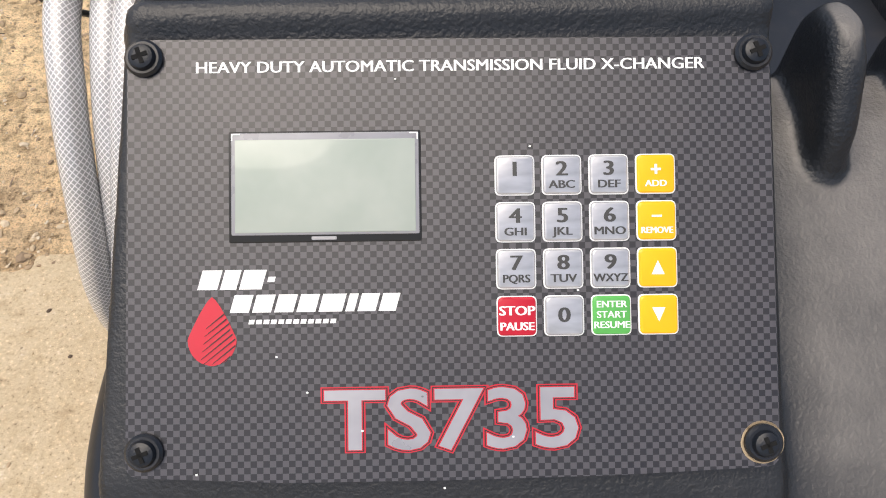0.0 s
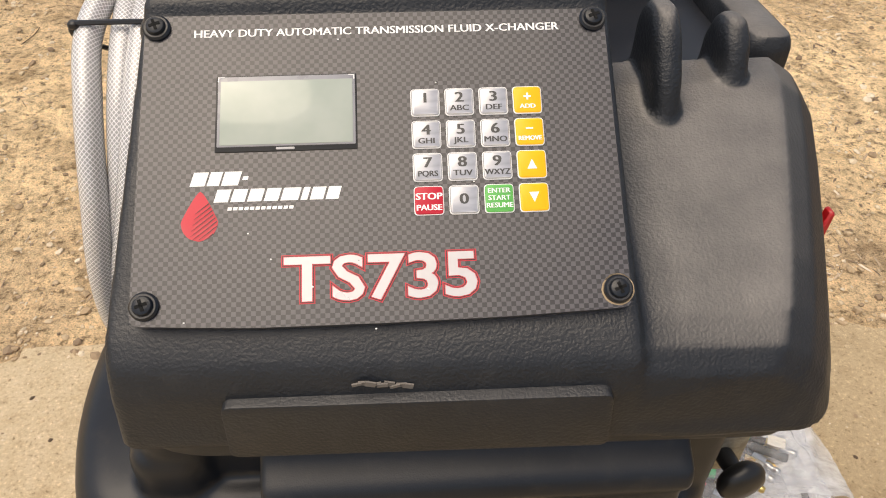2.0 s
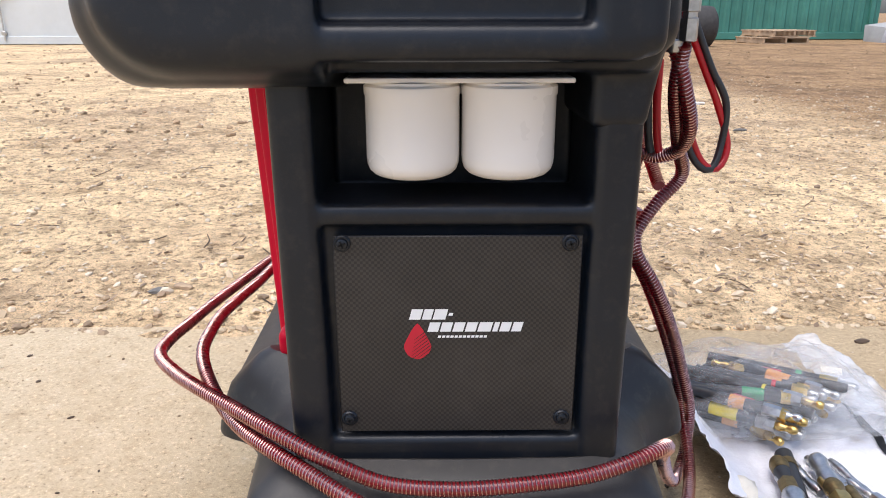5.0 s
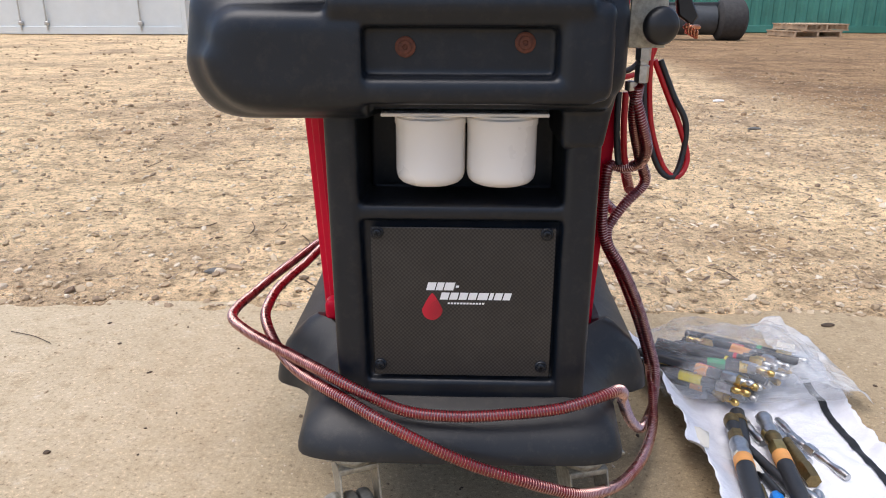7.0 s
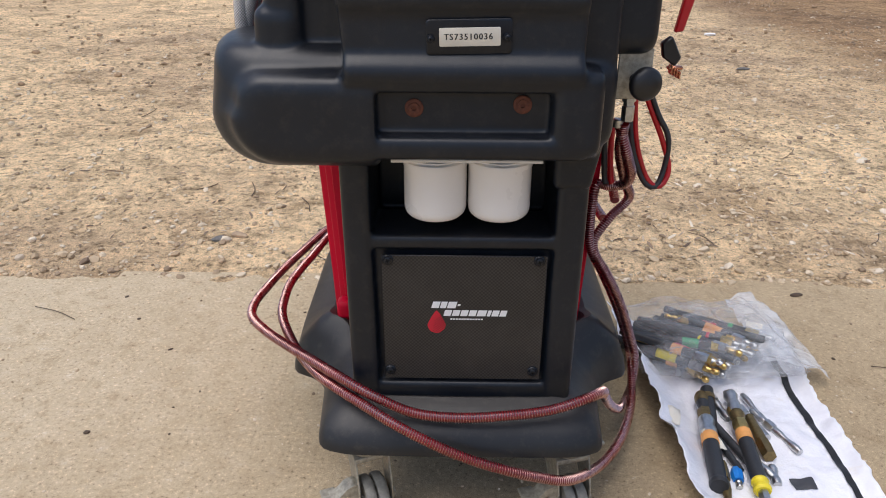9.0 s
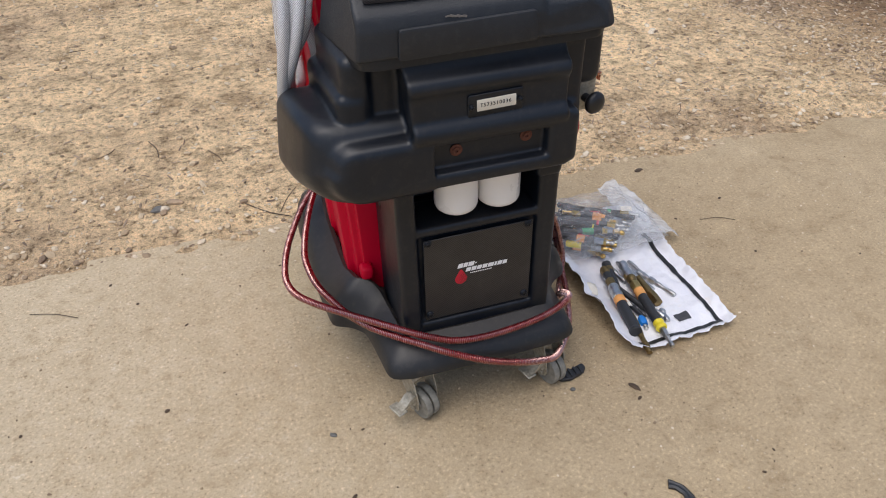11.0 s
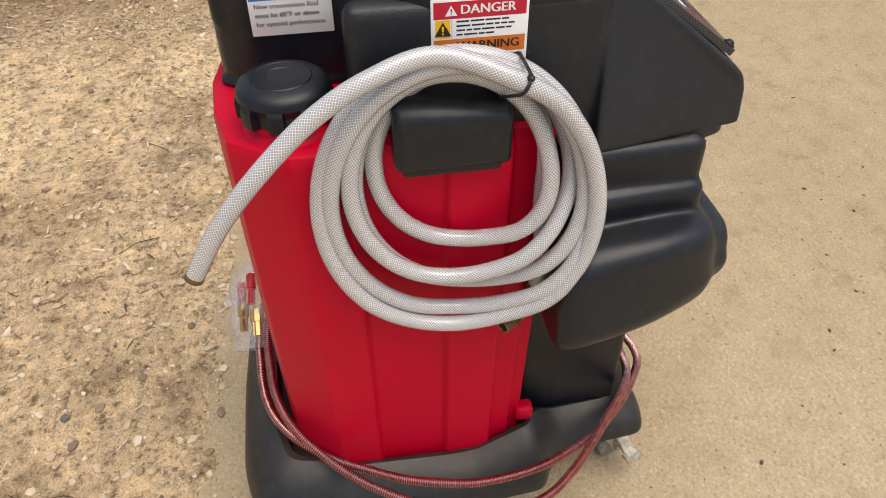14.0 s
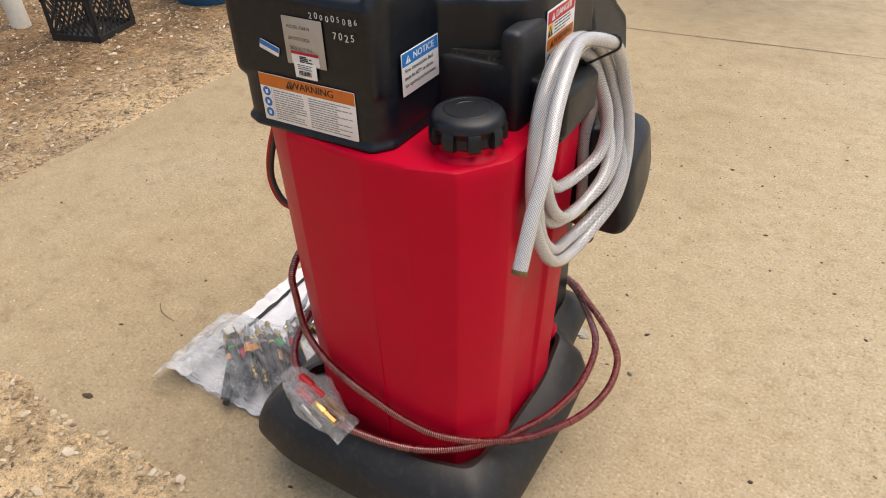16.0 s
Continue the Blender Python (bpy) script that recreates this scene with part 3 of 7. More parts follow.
stones("clods", "crumbled clods and stones over the far yard", 4500, far_yard, (0.006, 0.032), CLOD, 13)
stones("grit", "fine grit and crumbs scattered over the concrete", 3200, on_slab, (0.0015, 0.005), STONE, 12)

# ---------------------------------------------------------------- the machine
machine = thing("fluid_exchange_machine", (0, 0.28, 0), "black and red plastic wheeled fluid exchange machine on the concrete", "workshop machine")


def build_base():
    """Dished black base with a low front lip and raised side wings."""
    half = [(0.0, -0.072), (0.17, -0.069), (0.213, -0.055), (0.219, 0.02), (0.227, 0.105), (0.252, 0.138), (0.292, 0.158), (0.302, 0.30), (0.303, 0.56), (0.290, 0.670), (0.17, 0.703), (0.0, 0.708)]
    pts = half + [(-x, y) for x, y in half[-2:0:-1]]
    out = fillet(pts, 0.03, 3)
    c = Vector((0, 0.30))

    def top(p):
        knots = ((-0.10, 0.222), (0.08, 0.224), (0.15, 0.256), (0.19, 0.252), (0.235, 0.218), (0.40, 0.213), (0.52, 0.224), (0.60, 0.250), (0.75, 0.262))
        for (a, za), (b, zb) in zip(knots, knots[1:]):
            if p.y <= b:
                t = min(1, max(0, (p.y - a) / (b - a)))
                return za + (zb - za) * t * t * (3 - 2 * t)
        return knots[-1][1]

    def low(p):
        t = min(1, max(0, (p.y - 0.06) / 0.10))
        return 0.160 - 0.012 * t

    def ring(grow, z):
        return [Vector(((p.x - c.x) * (1 + grow / 0.28) + c.x, (p.y - c.y) * (1 + grow / 0.38) + c.y, z(p))) for p in out]
    bm = bmesh.new()
    add_loft(bm, [ring(-0.03, lambda p: low(p) - 0.006), ring(0.001, lambda p: low(p) - 0.006), ring(0.006, lambda p: low(p) - 0.002), ring(0.0062, lambda p: low(p) + 0.004),
                  ring(0.002, lambda p: 0.74 * low(p) + 0.26 * top(p)), ring(-0.010, lambda p: 0.42 * low(p) + 0.58 * top(p)), ring(-0.046, lambda p: top(p) - 0.006), ring(-0.058, lambda p: top(p)), ring(-0.068, lambda p: top(p) - 0.005), ring(-0.073, lambda p: top(p) - 0.03), ring(-0.12, lambda p: 0.195)])
    return part("base", bm, BASE_BLACK, machine, "dished black plastic base with raised sides")


base = build_base()


def build_caster(x, y, turn):
    """Swivel caster: top plate, stamped housing, flared fork, split wheel, axle nuts and a brake lever."""
    m = Matrix.Translation((x, y, 0)) @ Matrix.Rotation(radians(turn), 4, "Z")
    bm = bmesh.new()
    add_box(bm, -0.046, 0.046, -0.036, 0.036, 0.147, 0.152, 0.0015)
    add_lathe(bm, [(0.022, 0.121), (0.029, 0.124), (0.033, 0.132), (0.030, 0.143), (0.020, 0.148)], 22)
    for sx in (-1, 1):
        for sy in (-1, 1):
            add_lathe(bm, [(0.005, 0.143), (0.0058, 0.1435), (0.0058, 0.147), (0.004, 0.1475)], 6, Matrix.Translation((sx * 0.036, sy * 0.027, 0)))
    caster = part("caster", bm, DIRTY_STEEL, machine, "dusty zinc swivel caster", m)
    bm = bmesh.new()
    add_box(bm, -0.0285, 0.0285, -0.028, 0.026, 0.112, 0.122, 0.003)
    for s in (-1, 1):
        add_prism(bm, fillet([(-0.026, 0.122), (0.025, 0.122), (0.041, 0.066), (0.041, 0.034), (0.028, 0.026), (0.014, 0.034), (-0.004, 0.070), (-0.026, 0.104)], 0.006, 2), "x", s * 0.0255, s * 0.0285, 0.0008, 1)
    add_box(bm, -0.0285, 0.0285, -0.031, -0.028, 0.100, 0.122, 0.001, 1)
    part("fork", bm, DIRTY_STEEL, caster, "", m)
    rot = Matrix.Translation((0, 0.026, 0.0392)) @ Matrix.Rotation(radians(90), 4, "Y")
    bm = bmesh.new()
    for lo, hi in ((-0.0190, -0.0008), (0.0008, 0.0190)):
        add_lathe(bm, [(0.022, lo), (0.031, lo), (0.0372, lo + 0.003), (0.0392, lo + 0.0065), (0.0392, hi - 0.003), (0.0372, hi), (0.022, hi)], 40, rot)
    part("tyre", bm, GREY_RUBBER, caster, "", m)
    bm = bmesh.new()
    add_lathe(bm, [(0.0075, -0.022), (0.012, -0.022), (0.014, -0.018), (0.0235, -0.0165), (0.0235, 0.0165), (0.014, 0.018), (0.012, 0.022), (0.0075, 0.022)], 28, rot)
    part("hub", bm, GREY_RUBBER, caster, "", m)
    bm = bmesh.new()
    add_lathe(bm, [(0.0055, -0.036), (0.0080, -0.035), (0.0080, -0.0285), (0.004, -0.028), (0.004, 0.028), (0.0080, 0.0285), (0.0080, 0.035), (0.0055, 0.036)], 6, rot)
    part("axle", bm, DIRTY_STEEL, caster, "", m)
    bm = bmesh.new()
    add_prism(bm, fillet([(0.026, 0.078), (0.034, 0.082), (0.046, 0.078), (0.058, 0.066), (0.080, 0.062), (0.080, 0.057), (0.056, 0.059), (0.044, 0.064), (0.030, 0.046), (0.026, 0.048)], 0.003, 2), "y", 0.012, 0.036, 0.001, 1)
    add_box(bm, 0.060, 0.084, 0.004, 0.044, 0.058, 0.0635, 0.002, 1)
    part("brake_pedal", bm, DIRTY_STEEL, caster, "", m)


build_caster(-0.148, -0.012, 203)
build_caster(0.172, -0.010, 196)
build_caster(-0.20, 0.60, 60)
build_caster(0.20, 0.60, -60)


def build_column():
    """Front column with a filter bay and a recessed plate."""
    bm = bmesh.new()
    y0, yb = -0.010, 0.185
    add_prism(bm, [(-0.165, 0.150), (0.168, 0.150), (0.171, 0.62), (-0.170, 0.62)], "y", 0.135, yb, 0.010, 2)
    add_prism(bm, [(-0.165, 0.150), (0.168, 0.150), (0.169, 0.475), (-0.168, 0.475)], "y", 0.06, 0.15, 0.010, 2)
    for s, (a, b, at, bt) in ((-1, (-0.166, -0.123, -0.171, -0.131)), (1, (0.126, 0.169, 0.127, 0.171))):
        add_prism(bm, [(a, 0.150), (b, 0.150), (bt, 0.62), (at, 0.62)], "y", y0, 0.128, 0.010, 3)
        add_prism(bm, [(s * 0.13, 0.150), (s * 0.163, 0.150), (s * 0.166, 0.62), (s * 0.13, 0.62)], "y", 0.11, yb, 0.004, 1)
    add_box(bm, -0.14, 0.145, y0 + 0.004, 0.10, 0.468, 0.489, 0.006, 2)
    add_box(bm, -0.14, 0.145, 0.006, 0.10, 0.22, 0.475, 0.004, 2)
    add_box(bm, -0.14, 0.145, y0 + 0.004, 0.10, 0.150, 0.243, 0.006, 2)
    ob = part("column", bm, BLACK, machine, "black moulded front column")
    return moulded(ob, 0.0032, 2)


build_column()


SLOT_SHADE = plain("screw_slot_shade", (0.0015, 0.0015, 0.0015), 0.95)


def screw(parent, m, r=0.010, mats=(BLACK, SLOT_SHADE)):
    """Pan-head screw on a washer; raised near-black bars paint the cross slot's shade."""
    bm = bmesh.new()
    add_lathe(bm, [(r, 0.0), (r, 0.0018), (r * 0.86, 0.0030), (r * 0.72, 0.0030), (r * 0.70, 0.0036), (r * 0.62, 0.0052), (r * 0.4, 0.0060), (0.0002, 0.0062)], 24)
    for a in (0, 90):
        add_box(bm, -r * 0.42, r * 0.42, -r * 0.11, r * 0.11, 0.0050, 0.0065, 0, 1, 1, Matrix.Rotation(radians(a + 20), 4, "Z"))
    return part("screw", bm, mats, parent, "", m)


def logo_bars(bm, s, w=0):
    """A maker's mark as plain shapes: slanted white bars and a thin line of small ones."""
    sk = 0.28
    for x0, x1, y0, y1 in ((-0.95, -0.73, 0.60, 0.82), (-0.70, -0.52, 0.60, 0.82), (-0.49, -0.24, 0.60, 0.82), (-0.20, -0.12, 0.68, 0.74)):
        add_flat(bm, [((x0 + sk * y0) * s, y0 * s, 0), ((x1 + sk * y0) * s, y0 * s, 0), ((x1 + sk * y1) * s, y1 * s, 0), ((x0 + sk * y1) * s, y1 * s, 0)], w)
    x = -0.52
    for k in range(8):
        wd = (0.21, 0.21, 0.21, 0.21, 0.26, 0.10, 0.20, 0.19)[k]
        add_flat(bm, [((x + sk * 0.34) * s, 0.34 * s, 0), ((x + wd + sk * 0.34) * s, 0.34 * s, 0), ((x + wd + sk * 0.54) * s, 0.54 * s, 0), ((x + sk * 0.54) * s, 0.54 * s, 0)], w)
        x += wd + 0.035
    for k in range(12):
        x = -0.22 + k * 0.082
        add_flat(bm, [(x * s, 0.21 * s, 0), ((x + 0.062) * s, 0.21 * s, 0), ((x + 0.072) * s, 0.26 * s, 0), ((x + 0.010) * s, 0.26 * s, 0)], w)
    return bm


def logo_drop(bm, s, r=0):
    """A red drop ruled by thin slanted lines."""
    def half(y):
        if y > 0.05:
            return 0.27 * (1 - (y - 0.05) / 0.47) ** 0.75
        return math.sqrt(max(0, 0.27 ** 2 - ((y - 0.05) * 0.9) ** 2))
    edge = [((-0.62 + side * half(y)) * s, y * s, 0) for side, ys in ((1, range(25)), (-1, range(24, -1, -1))) for y in [-0.249 + 0.768 * q / 24 for q in ys]]
    add_flat(bm, edge, r)
    for k in range(11):
        c0 = -0.62 + 0.075 * k
        run = [(u, c0 + 0.80 * (u - 0.30) + 0.33) for u in [-0.27 + 0.54 * q / 40 for q in range(41)]]
        run = [(u, v) for u, v in run if -0.24 < v < 0.50 and abs(u) < half(v) * 0.99 and u > -0.20 + 0.012 * k]
        if len(run) > 3:
            (u0, v0), (u1, v1) = run[0], run[-1]
            wd = 0.010
            add_flat(bm, [((-0.62 + u0) * s, (v0 - wd * 0.4) * s, 0.0003), ((-0.62 + u1) * s, (v1 - wd) * s, 0.0003), ((-0.62 + u1) * s, (v1 + wd) * s, 0.0003), ((-0.62 + u0) * s, (v0 + wd * 0.4) * s, 0.0003)], 1)
    return bm


def build_front_plate():
    """Thin woven-print plate held by four screws."""
    m = Matrix.Translation((0.002, -0.002, 0.3545)) @ Matrix.Rotation(radians(90), 4, "X")
    bm = box(-0.1185, 0.1185, -0.105, 0.105, 0.0, 0.003, 0.001, 1)
    plate = part("front_plate", bm, PLATE_FILM, machine, "dark woven-print plate with four screws", m)
    for x in (-0.1095, 0.1065):
        for y in (-0.089, 0.098):
            screw(plate, m @ Matrix.Translation((x, y, 0.003)), 0.0082)
    bm = bmesh.new()
    logo_bars(bm, 0.050)
    part("wordmark", bm, WHITE_INK, plate, "white slanted bars", m @ Matrix.Translation((-0.0085, -0.0105, 0.0034)))
    bm = bmesh.new()
    logo_drop(bm, 0.050)
    part("emblem_drop", bm, [RED_INK, BLACK_INK], plate, "red drop ruled by dark lines", m @ Matrix.Translation((-0.0085, -0.0105, 0.0034)))


build_front_plate()


def build_filters():
    """Two white spin-on filters under a mounting plate."""
    bm = bmesh.new()
    add_box(bm, -0.098, 0.103, -0.02, 0.09, 0.6015, 0.606, 0.001, 1)
    part("filter_mount", bm, FILTER_WHITE, machine, "white filter mounting plate")
    for x in (-0.040, 0.049):
        bm = bmesh.new()
        add_lathe(bm, [(0.006, 0.5132), (0.024, 0.5134), (0.0315, 0.5142), (0.0370, 0.5165), (0.0410, 0.5205), (0.0430, 0.5260), (0.0435, 0.532), (0.0435, 0.588), (0.0445, 0.590), (0.0445, 0.597), (0.041, 0.599), (0.041, 0.6012)], 48, Matrix.Translation((x, 0.0185, 0)))
        part("oil_filter", bm, FILTER_WHITE, machine, "plain white spin-on oil filter")


build_filters()


def build_head():
    """Moulded head body: stepped front with a bolt recess, cheeked side pod and two-tier shoulder."""
    bm = bmesh.new()
    add_box(bm, -0.235, 0.176, -0.030, 0.165, 0.610, 0.745, 0.012, 3)
    add_box(bm, -0.235, 0.176, -0.012, 0.165, 0.720, 0.866, 0.008, 3)
    add_prism(bm, [(0.02, 0.70), (-0.031, 0.70), (-0.035, 0.880), (0.02, 0.880)], "x", -0.152, 0.186, 0.010, 3)
    add_box(bm, 0.10, 0.243, 0.000, 0.165, 0.737, 0.862, 0.020, 3)
    # front plate, left open round the bolt recess
    add_box(bm, -0.205, -0.113, -0.0770, 0.0, 0.618, 0.716, 0.012, 3)
    add_box(bm, 0.103, 0.166, -0.078, 0.0, 0.625, 0.735, 0.014, 3)
    add_box(bm, -0.150, 0.150, -0.0775, 0.0, 0.622, 0.652, 0.009, 3)
    add_box(bm, -0.150, 0.150, -0.0775, 0.0, 0.706, 0.735, 0.006, 2)
    add_box(bm, -0.150, 0.150, -0.0535, 0.0, 0.630, 0.730, 0.003, 1)
    add_box(bm, 0.06, 0.190, -0.040, 0.165, 0.622, 0.745, 0.026, 4)
    add_prism(bm, [(0.120, 0.560), (0.171, 0.560), (0.176, 0.590), (0.186, 0.640), (0.120, 0.640)], "y", -0.012, 0.165, 0.008, 3)
    # centre panel with a bead above and a lip below, its sides nearly upright
    n0 = len(bm.verts)
    add_prism(bm, [(0.06, 0.700), (-0.068, 0.710), (-0.078, 0.715), (-0.0835, 0.724), (-0.0835, 0.735), (-0.078, 0.744), (-0.0695, 0.752), (-0.0690, 0.792), (-0.0720, 0.800), (-0.0775, 0.806), (-0.0785, 0.816), (-0.0740, 0.826), (-0.0560, 0.836), (-0.048, 0.848), (-0.045, 0.880), (0.06, 0.880)], "x", -0.145, 0.138, 0.006, 2)
    bm.verts.ensure_lookup_table()
    for v in bm.verts[n0:]:
        k = min(1.0, max(0.0, (v.co.z - 0.715) / 0.135))
        v.co.x += (-0.011 * k if v.co.x < 0 else 0.002 * k)

    # side pod, wider and lower at the back, with a proud rounded cheek in front
    def pod(y, x0, z0, z1, low, high):
        pts = []
        for cx, cz, rad, a0 in ((x0 + low, z0 + low, low, 180), (-0.115, z0 + 0.004, 0.004, 270), (-0.115, z1 - 0.004, 0.004, 0), (x0 + 0.010 + high, z1 - high, high, 90)):
            pts += [Vector((cx + rad * math.cos(radians(a0 + 15 * q)), y, cz + rad * math.sin(radians(a0 + 15 * q)))) for q in range(7)]
        return pts
    sections = [(-0.079, -0.262, 0.640, 0.704, 0.030, 0.020), (-0.077, -0.277, 0.627, 0.714, 0.045, 0.028), (-0.071, -0.287, 0.618, 0.722, 0.055, 0.034), (-0.058, -0.294, 0.611, 0.727, 0.062, 0.036), (-0.046, -0.302, 0.607, 0.729, 0.066, 0.036), (-0.038, -0.312, 0.603, 0.740, 0.068, 0.036), (-0.026, -0.322, 0.600, 0.750, 0.068, 0.034), (0.0, -0.332, 0.597, 0.755, 0.064, 0.030), (0.06, -0.345, 0.591, 0.756, 0.048, 0.028), (0.150, -0.354, 0.583, 0.750, 0.034, 0.034), (0.172, -0.352, 0.580, 0.738, 0.032, 0.034), (0.184, -0.348, 0.579, 0.712, 0.030, 0.030), (0.192, -0.340, 0.588, 0.672, 0.025, 0.02)]
    dense = []
    for k in range(len(sections) - 1):
        p0, p1, p2, p3 = (np.array(sections[min(max(q, 0), len(sections) - 1)]) for q in (k - 1, k, k + 1, k + 2))
        steps = 5 if 6 <= k <= 8 else 2
        for q in range(steps):
            t = q / steps
            gap = abs(p2[0] - p1[0])
            m1 = (p2 - p0) / max(1e-6, abs(p2[0] - p0[0])) * gap
            m2 = (p3 - p1) / max(1e-6, abs(p3[0] - p1[0])) * gap
            dense.append((2 * t ** 3 - 3 * t ** 2 + 1) * p1 + (t ** 3 - 2 * t ** 2 + t) * m1 + (3 * t ** 2 - 2 * t ** 3) * p2 + (t ** 3 - t ** 2) * m2)
    dense.append(np.array(sections[-1]))
    add_loft(bm, [pod(*(float(c) for c in row)) for row in dense])
    add_prism(bm, [(-0.262, -0.027), (-0.204, -0.027), (-0.19, 0.188), (-0.278, 0.184)], "z", 0.70, 0.800, 0.018, 4)
    add_prism(bm, [(-0.250, -0.023), (-0.198, -0.023), (-0.18, 0.178), (-0.258, 0.178)], "z", 0.70, 0.862, 0.018, 4)
    ob = part("head_body", bm, BLACK, machine, "stepped black moulded head with a bulging side pod")
    return moulded(ob, 0.0030, 11)


build_head()

# slope of the control panel
PM = Matrix.Translation((-0.0652, 0.0288, 1.0172)) @ Matrix.Rotation(-0.0154, 4, "Z") @ Matrix.Rotation(-0.0117, 4, "Y") @ Matrix.Rotation(0.6367, 4, "X") @ Matrix.Diagonal((1.0027, 0.9902, 1, 1))


GREY_SCRAPE = plain("scraped_plastic", (0.16, 0.145, 0.13), 0.8)


def build_lid():
    """Moulded top: sloping console, rear bar, saddle with two lugs, tray walls."""
    bm = bmesh.new()
    add_prism(bm, [(-0.0760, 0.8735), (-0.0745, 0.918), (-0.0680, 0.937), (-0.056, 0.9490), (0.110, 1.0733), (0.112, 1.083), (0.124, 1.086), (0.133, 1.03), (0.14, 0.86)], "x", -0.226, 0.083, 0.006, 2)
    for v in bm.verts:
        if v.co.x < -0.2:
            t = max(0.0, min(1.0, (v.co.y + 0.075) / 0.07))
            v.co.x += 0.226 - 0.230 - 0.020 * t + (v.co.z - 0.8735) * (0.10 + 0.10 * t)
    # dipped saddle beside the console, falling away to the lid's outer edge
    ys = [-0.076, -0.069, -0.059, -0.04, -0.01, 0.03, 0.07, 0.11, 0.14, 0.16, 0.18, 0.22, 0.30, 0.38, 0.43]
    edge = [0.190, 0.205, 0.213, 0.220, 0.229, 0.240, 0.250, 0.258, 0.263, 0.266, 0.268, 0.271, 0.273, 0.273, 0.271]
    tops = [0.905, 0.926, 0.938, 0.950, 0.965, 0.983, 1.000, 1.016, 1.018, 1.004, 0.972, 0.958, 0.957, 0.957, 0.957]

    def saddle_ring(inset, drop):
        return [Vector((0.06, y, max(0.8735, t - drop) if drop < 1 else 0.8735)) for y, t in zip(ys, tops)][::-1] + [Vector((x - inset, y + (0.004 if k == 0 and drop < 0.01 else 0), max(0.8735, t - drop - (0.010 if inset < 0.03 else 0.0)) if drop < 1 else 0.8735)) for k, (y, x, t) in enumerate(zip(ys, edge, tops))]
    add_loft(bm, [saddle_ring(0.0, 2), saddle_ring(0.002, 0.045), saddle_ring(0.012, 0.020), saddle_ring(0.026, 0.003), saddle_ring(0.046, 0.0)], False)
    for inset, drop in ((0.0, 2), (0.046, 0.0)):
        ring = [bm.verts.new(p) for p in saddle_ring(inset, drop)]
        n = len(ys)
        for k in range(n - 1):
            bm.faces.new((ring[n - 1 - k], ring[n - 2 - k], ring[n + k + 1], ring[n + k]))
    bmesh.ops.remove_doubles(bm, verts=bm.verts, dist=0.0001)
    # two finger-shaped lugs
    add_prism(bm, [(0.074, 0.995), (0.086, 1.030), (0.104, 1.056), (0.122, 1.068), (0.142, 1.066), (0.153, 1.05), (0.158, 0.95), (0.10, 0.93)], "x", 0.116, 0.136, 0.009, 3)
    add_prism(bm, [(0.100, 0.985), (0.106, 1.018), (0.116, 1.041), (0.130, 1.054), (0.150, 1.052), (0.162, 1.03), (0.165, 0.94), (0.11, 0.92)], "x", 0.171, 0.191, 0.009, 3)
    # tray floor and walls behind the console
    add_box(bm, -0.225, 0.27, 0.13, 0.44, 0.86, 0.955, 0.01, 2)
    add_box(bm, -0.225, -0.188, 0.13, 0.44, 0.90, 1.062, 0.012, 2)
    add_box(bm, -0.014, 0.022, 0.13, 0.44, 0.90, 1.060, 0.012, 2)
    add_box(bm, -0.20, 0.00, 0.13, 0.44, 0.90, 1.008, 0.004, 1)
    add_box(bm, 0.232, 0.275, 0.20, 0.44, 0.90, 1.006, 0.015, 2)
    for v in bm.verts:
        v.co.y -= 0.045 * v.co.x * max(0, min(1, (0.05 - v.co.y) / 0.12))
        v.co.z += v.co.x * (0.012 + 0.012 * max(0, min(1, (0.92 - v.co.z) / 0.045)))
    ob = part("lid", bm, TRAY_BLACK, machine, "dusty black lid with a sloping console and two lugs")
    moulded(ob, 0.0031, 2)
    # set-back rim under the lid's edge
    bm = bmesh.new()
    add_prism(bm, fillet([(-0.219, -0.060), (-0.19, -0.068), (0.184, -0.066), (0.208, -0.042), (0.243, 0.15), (-0.238, 0.15), (-0.236, -0.01)], 0.012, 3), "z", 0.8555, 0.878, 0.003, 2)
    for v in bm.verts:
        v.co.y -= 0.045 * v.co.x * max(0, min(1, (0.05 - v.co.y) / 0.12))
        v.co.z += 0.028 * v.co.x
    part("lid_rim", bm, BLACK, machine, "dark set-back rim under the lid")
    # flat grip bar on its front
    bm = bmesh.new()
    add_prism(bm, fillet([(-0.164, 0.868), (0.067, 0.876), (0.064, 0.925), (-0.162, 0.917)], 0.006, 3), "y", -0.0805, -0.06, 0.0022, 2)
    for v in bm.verts:
        v.co.y -= 0.045 * v.co.x
    part("grip_bar", bm, TRAY_BLACK, machine, "flat moulded grip bar with a scraped edge")
    # torn scrape above the grip bar
    bm = bmesh.new()
    for k in range(9):
        x = -0.083 + 0.0036 * k
        add_box(bm, -0.0030, 0.0030, -0.0006, 0.0006, -0.0008, 0.0010 + 0.0008 * (k % 3), 0, 1, 0, Matrix.Translation((x, -0.0700 + 0.0008 * (k % 2), 0.9290 - 0.0005 * k)) @ Matrix.Rotation(0.25 * (k % 3 - 1), 4, "Y"))
    part("scrape", bm, GREY_SCRAPE, machine, "pale torn scrape in the plastic")
    # ribbed mat in the tray
    bm = bmesh.new()
    add_box(bm, -0.187, -0.015, 0.145, 0.43, 1.006, 1.011)
    mat = part("ribbed_mat", bm, RUBBER, machine, "dusty ribbed rubber tray mat")
    for k in range(38):
        x = -0.185 + k * 0.0045
        part("rib", box(x, x + 0.0025, 0.145, 0.43, 1.0105, 1.0145), RUBBER, mat)


build_lid()


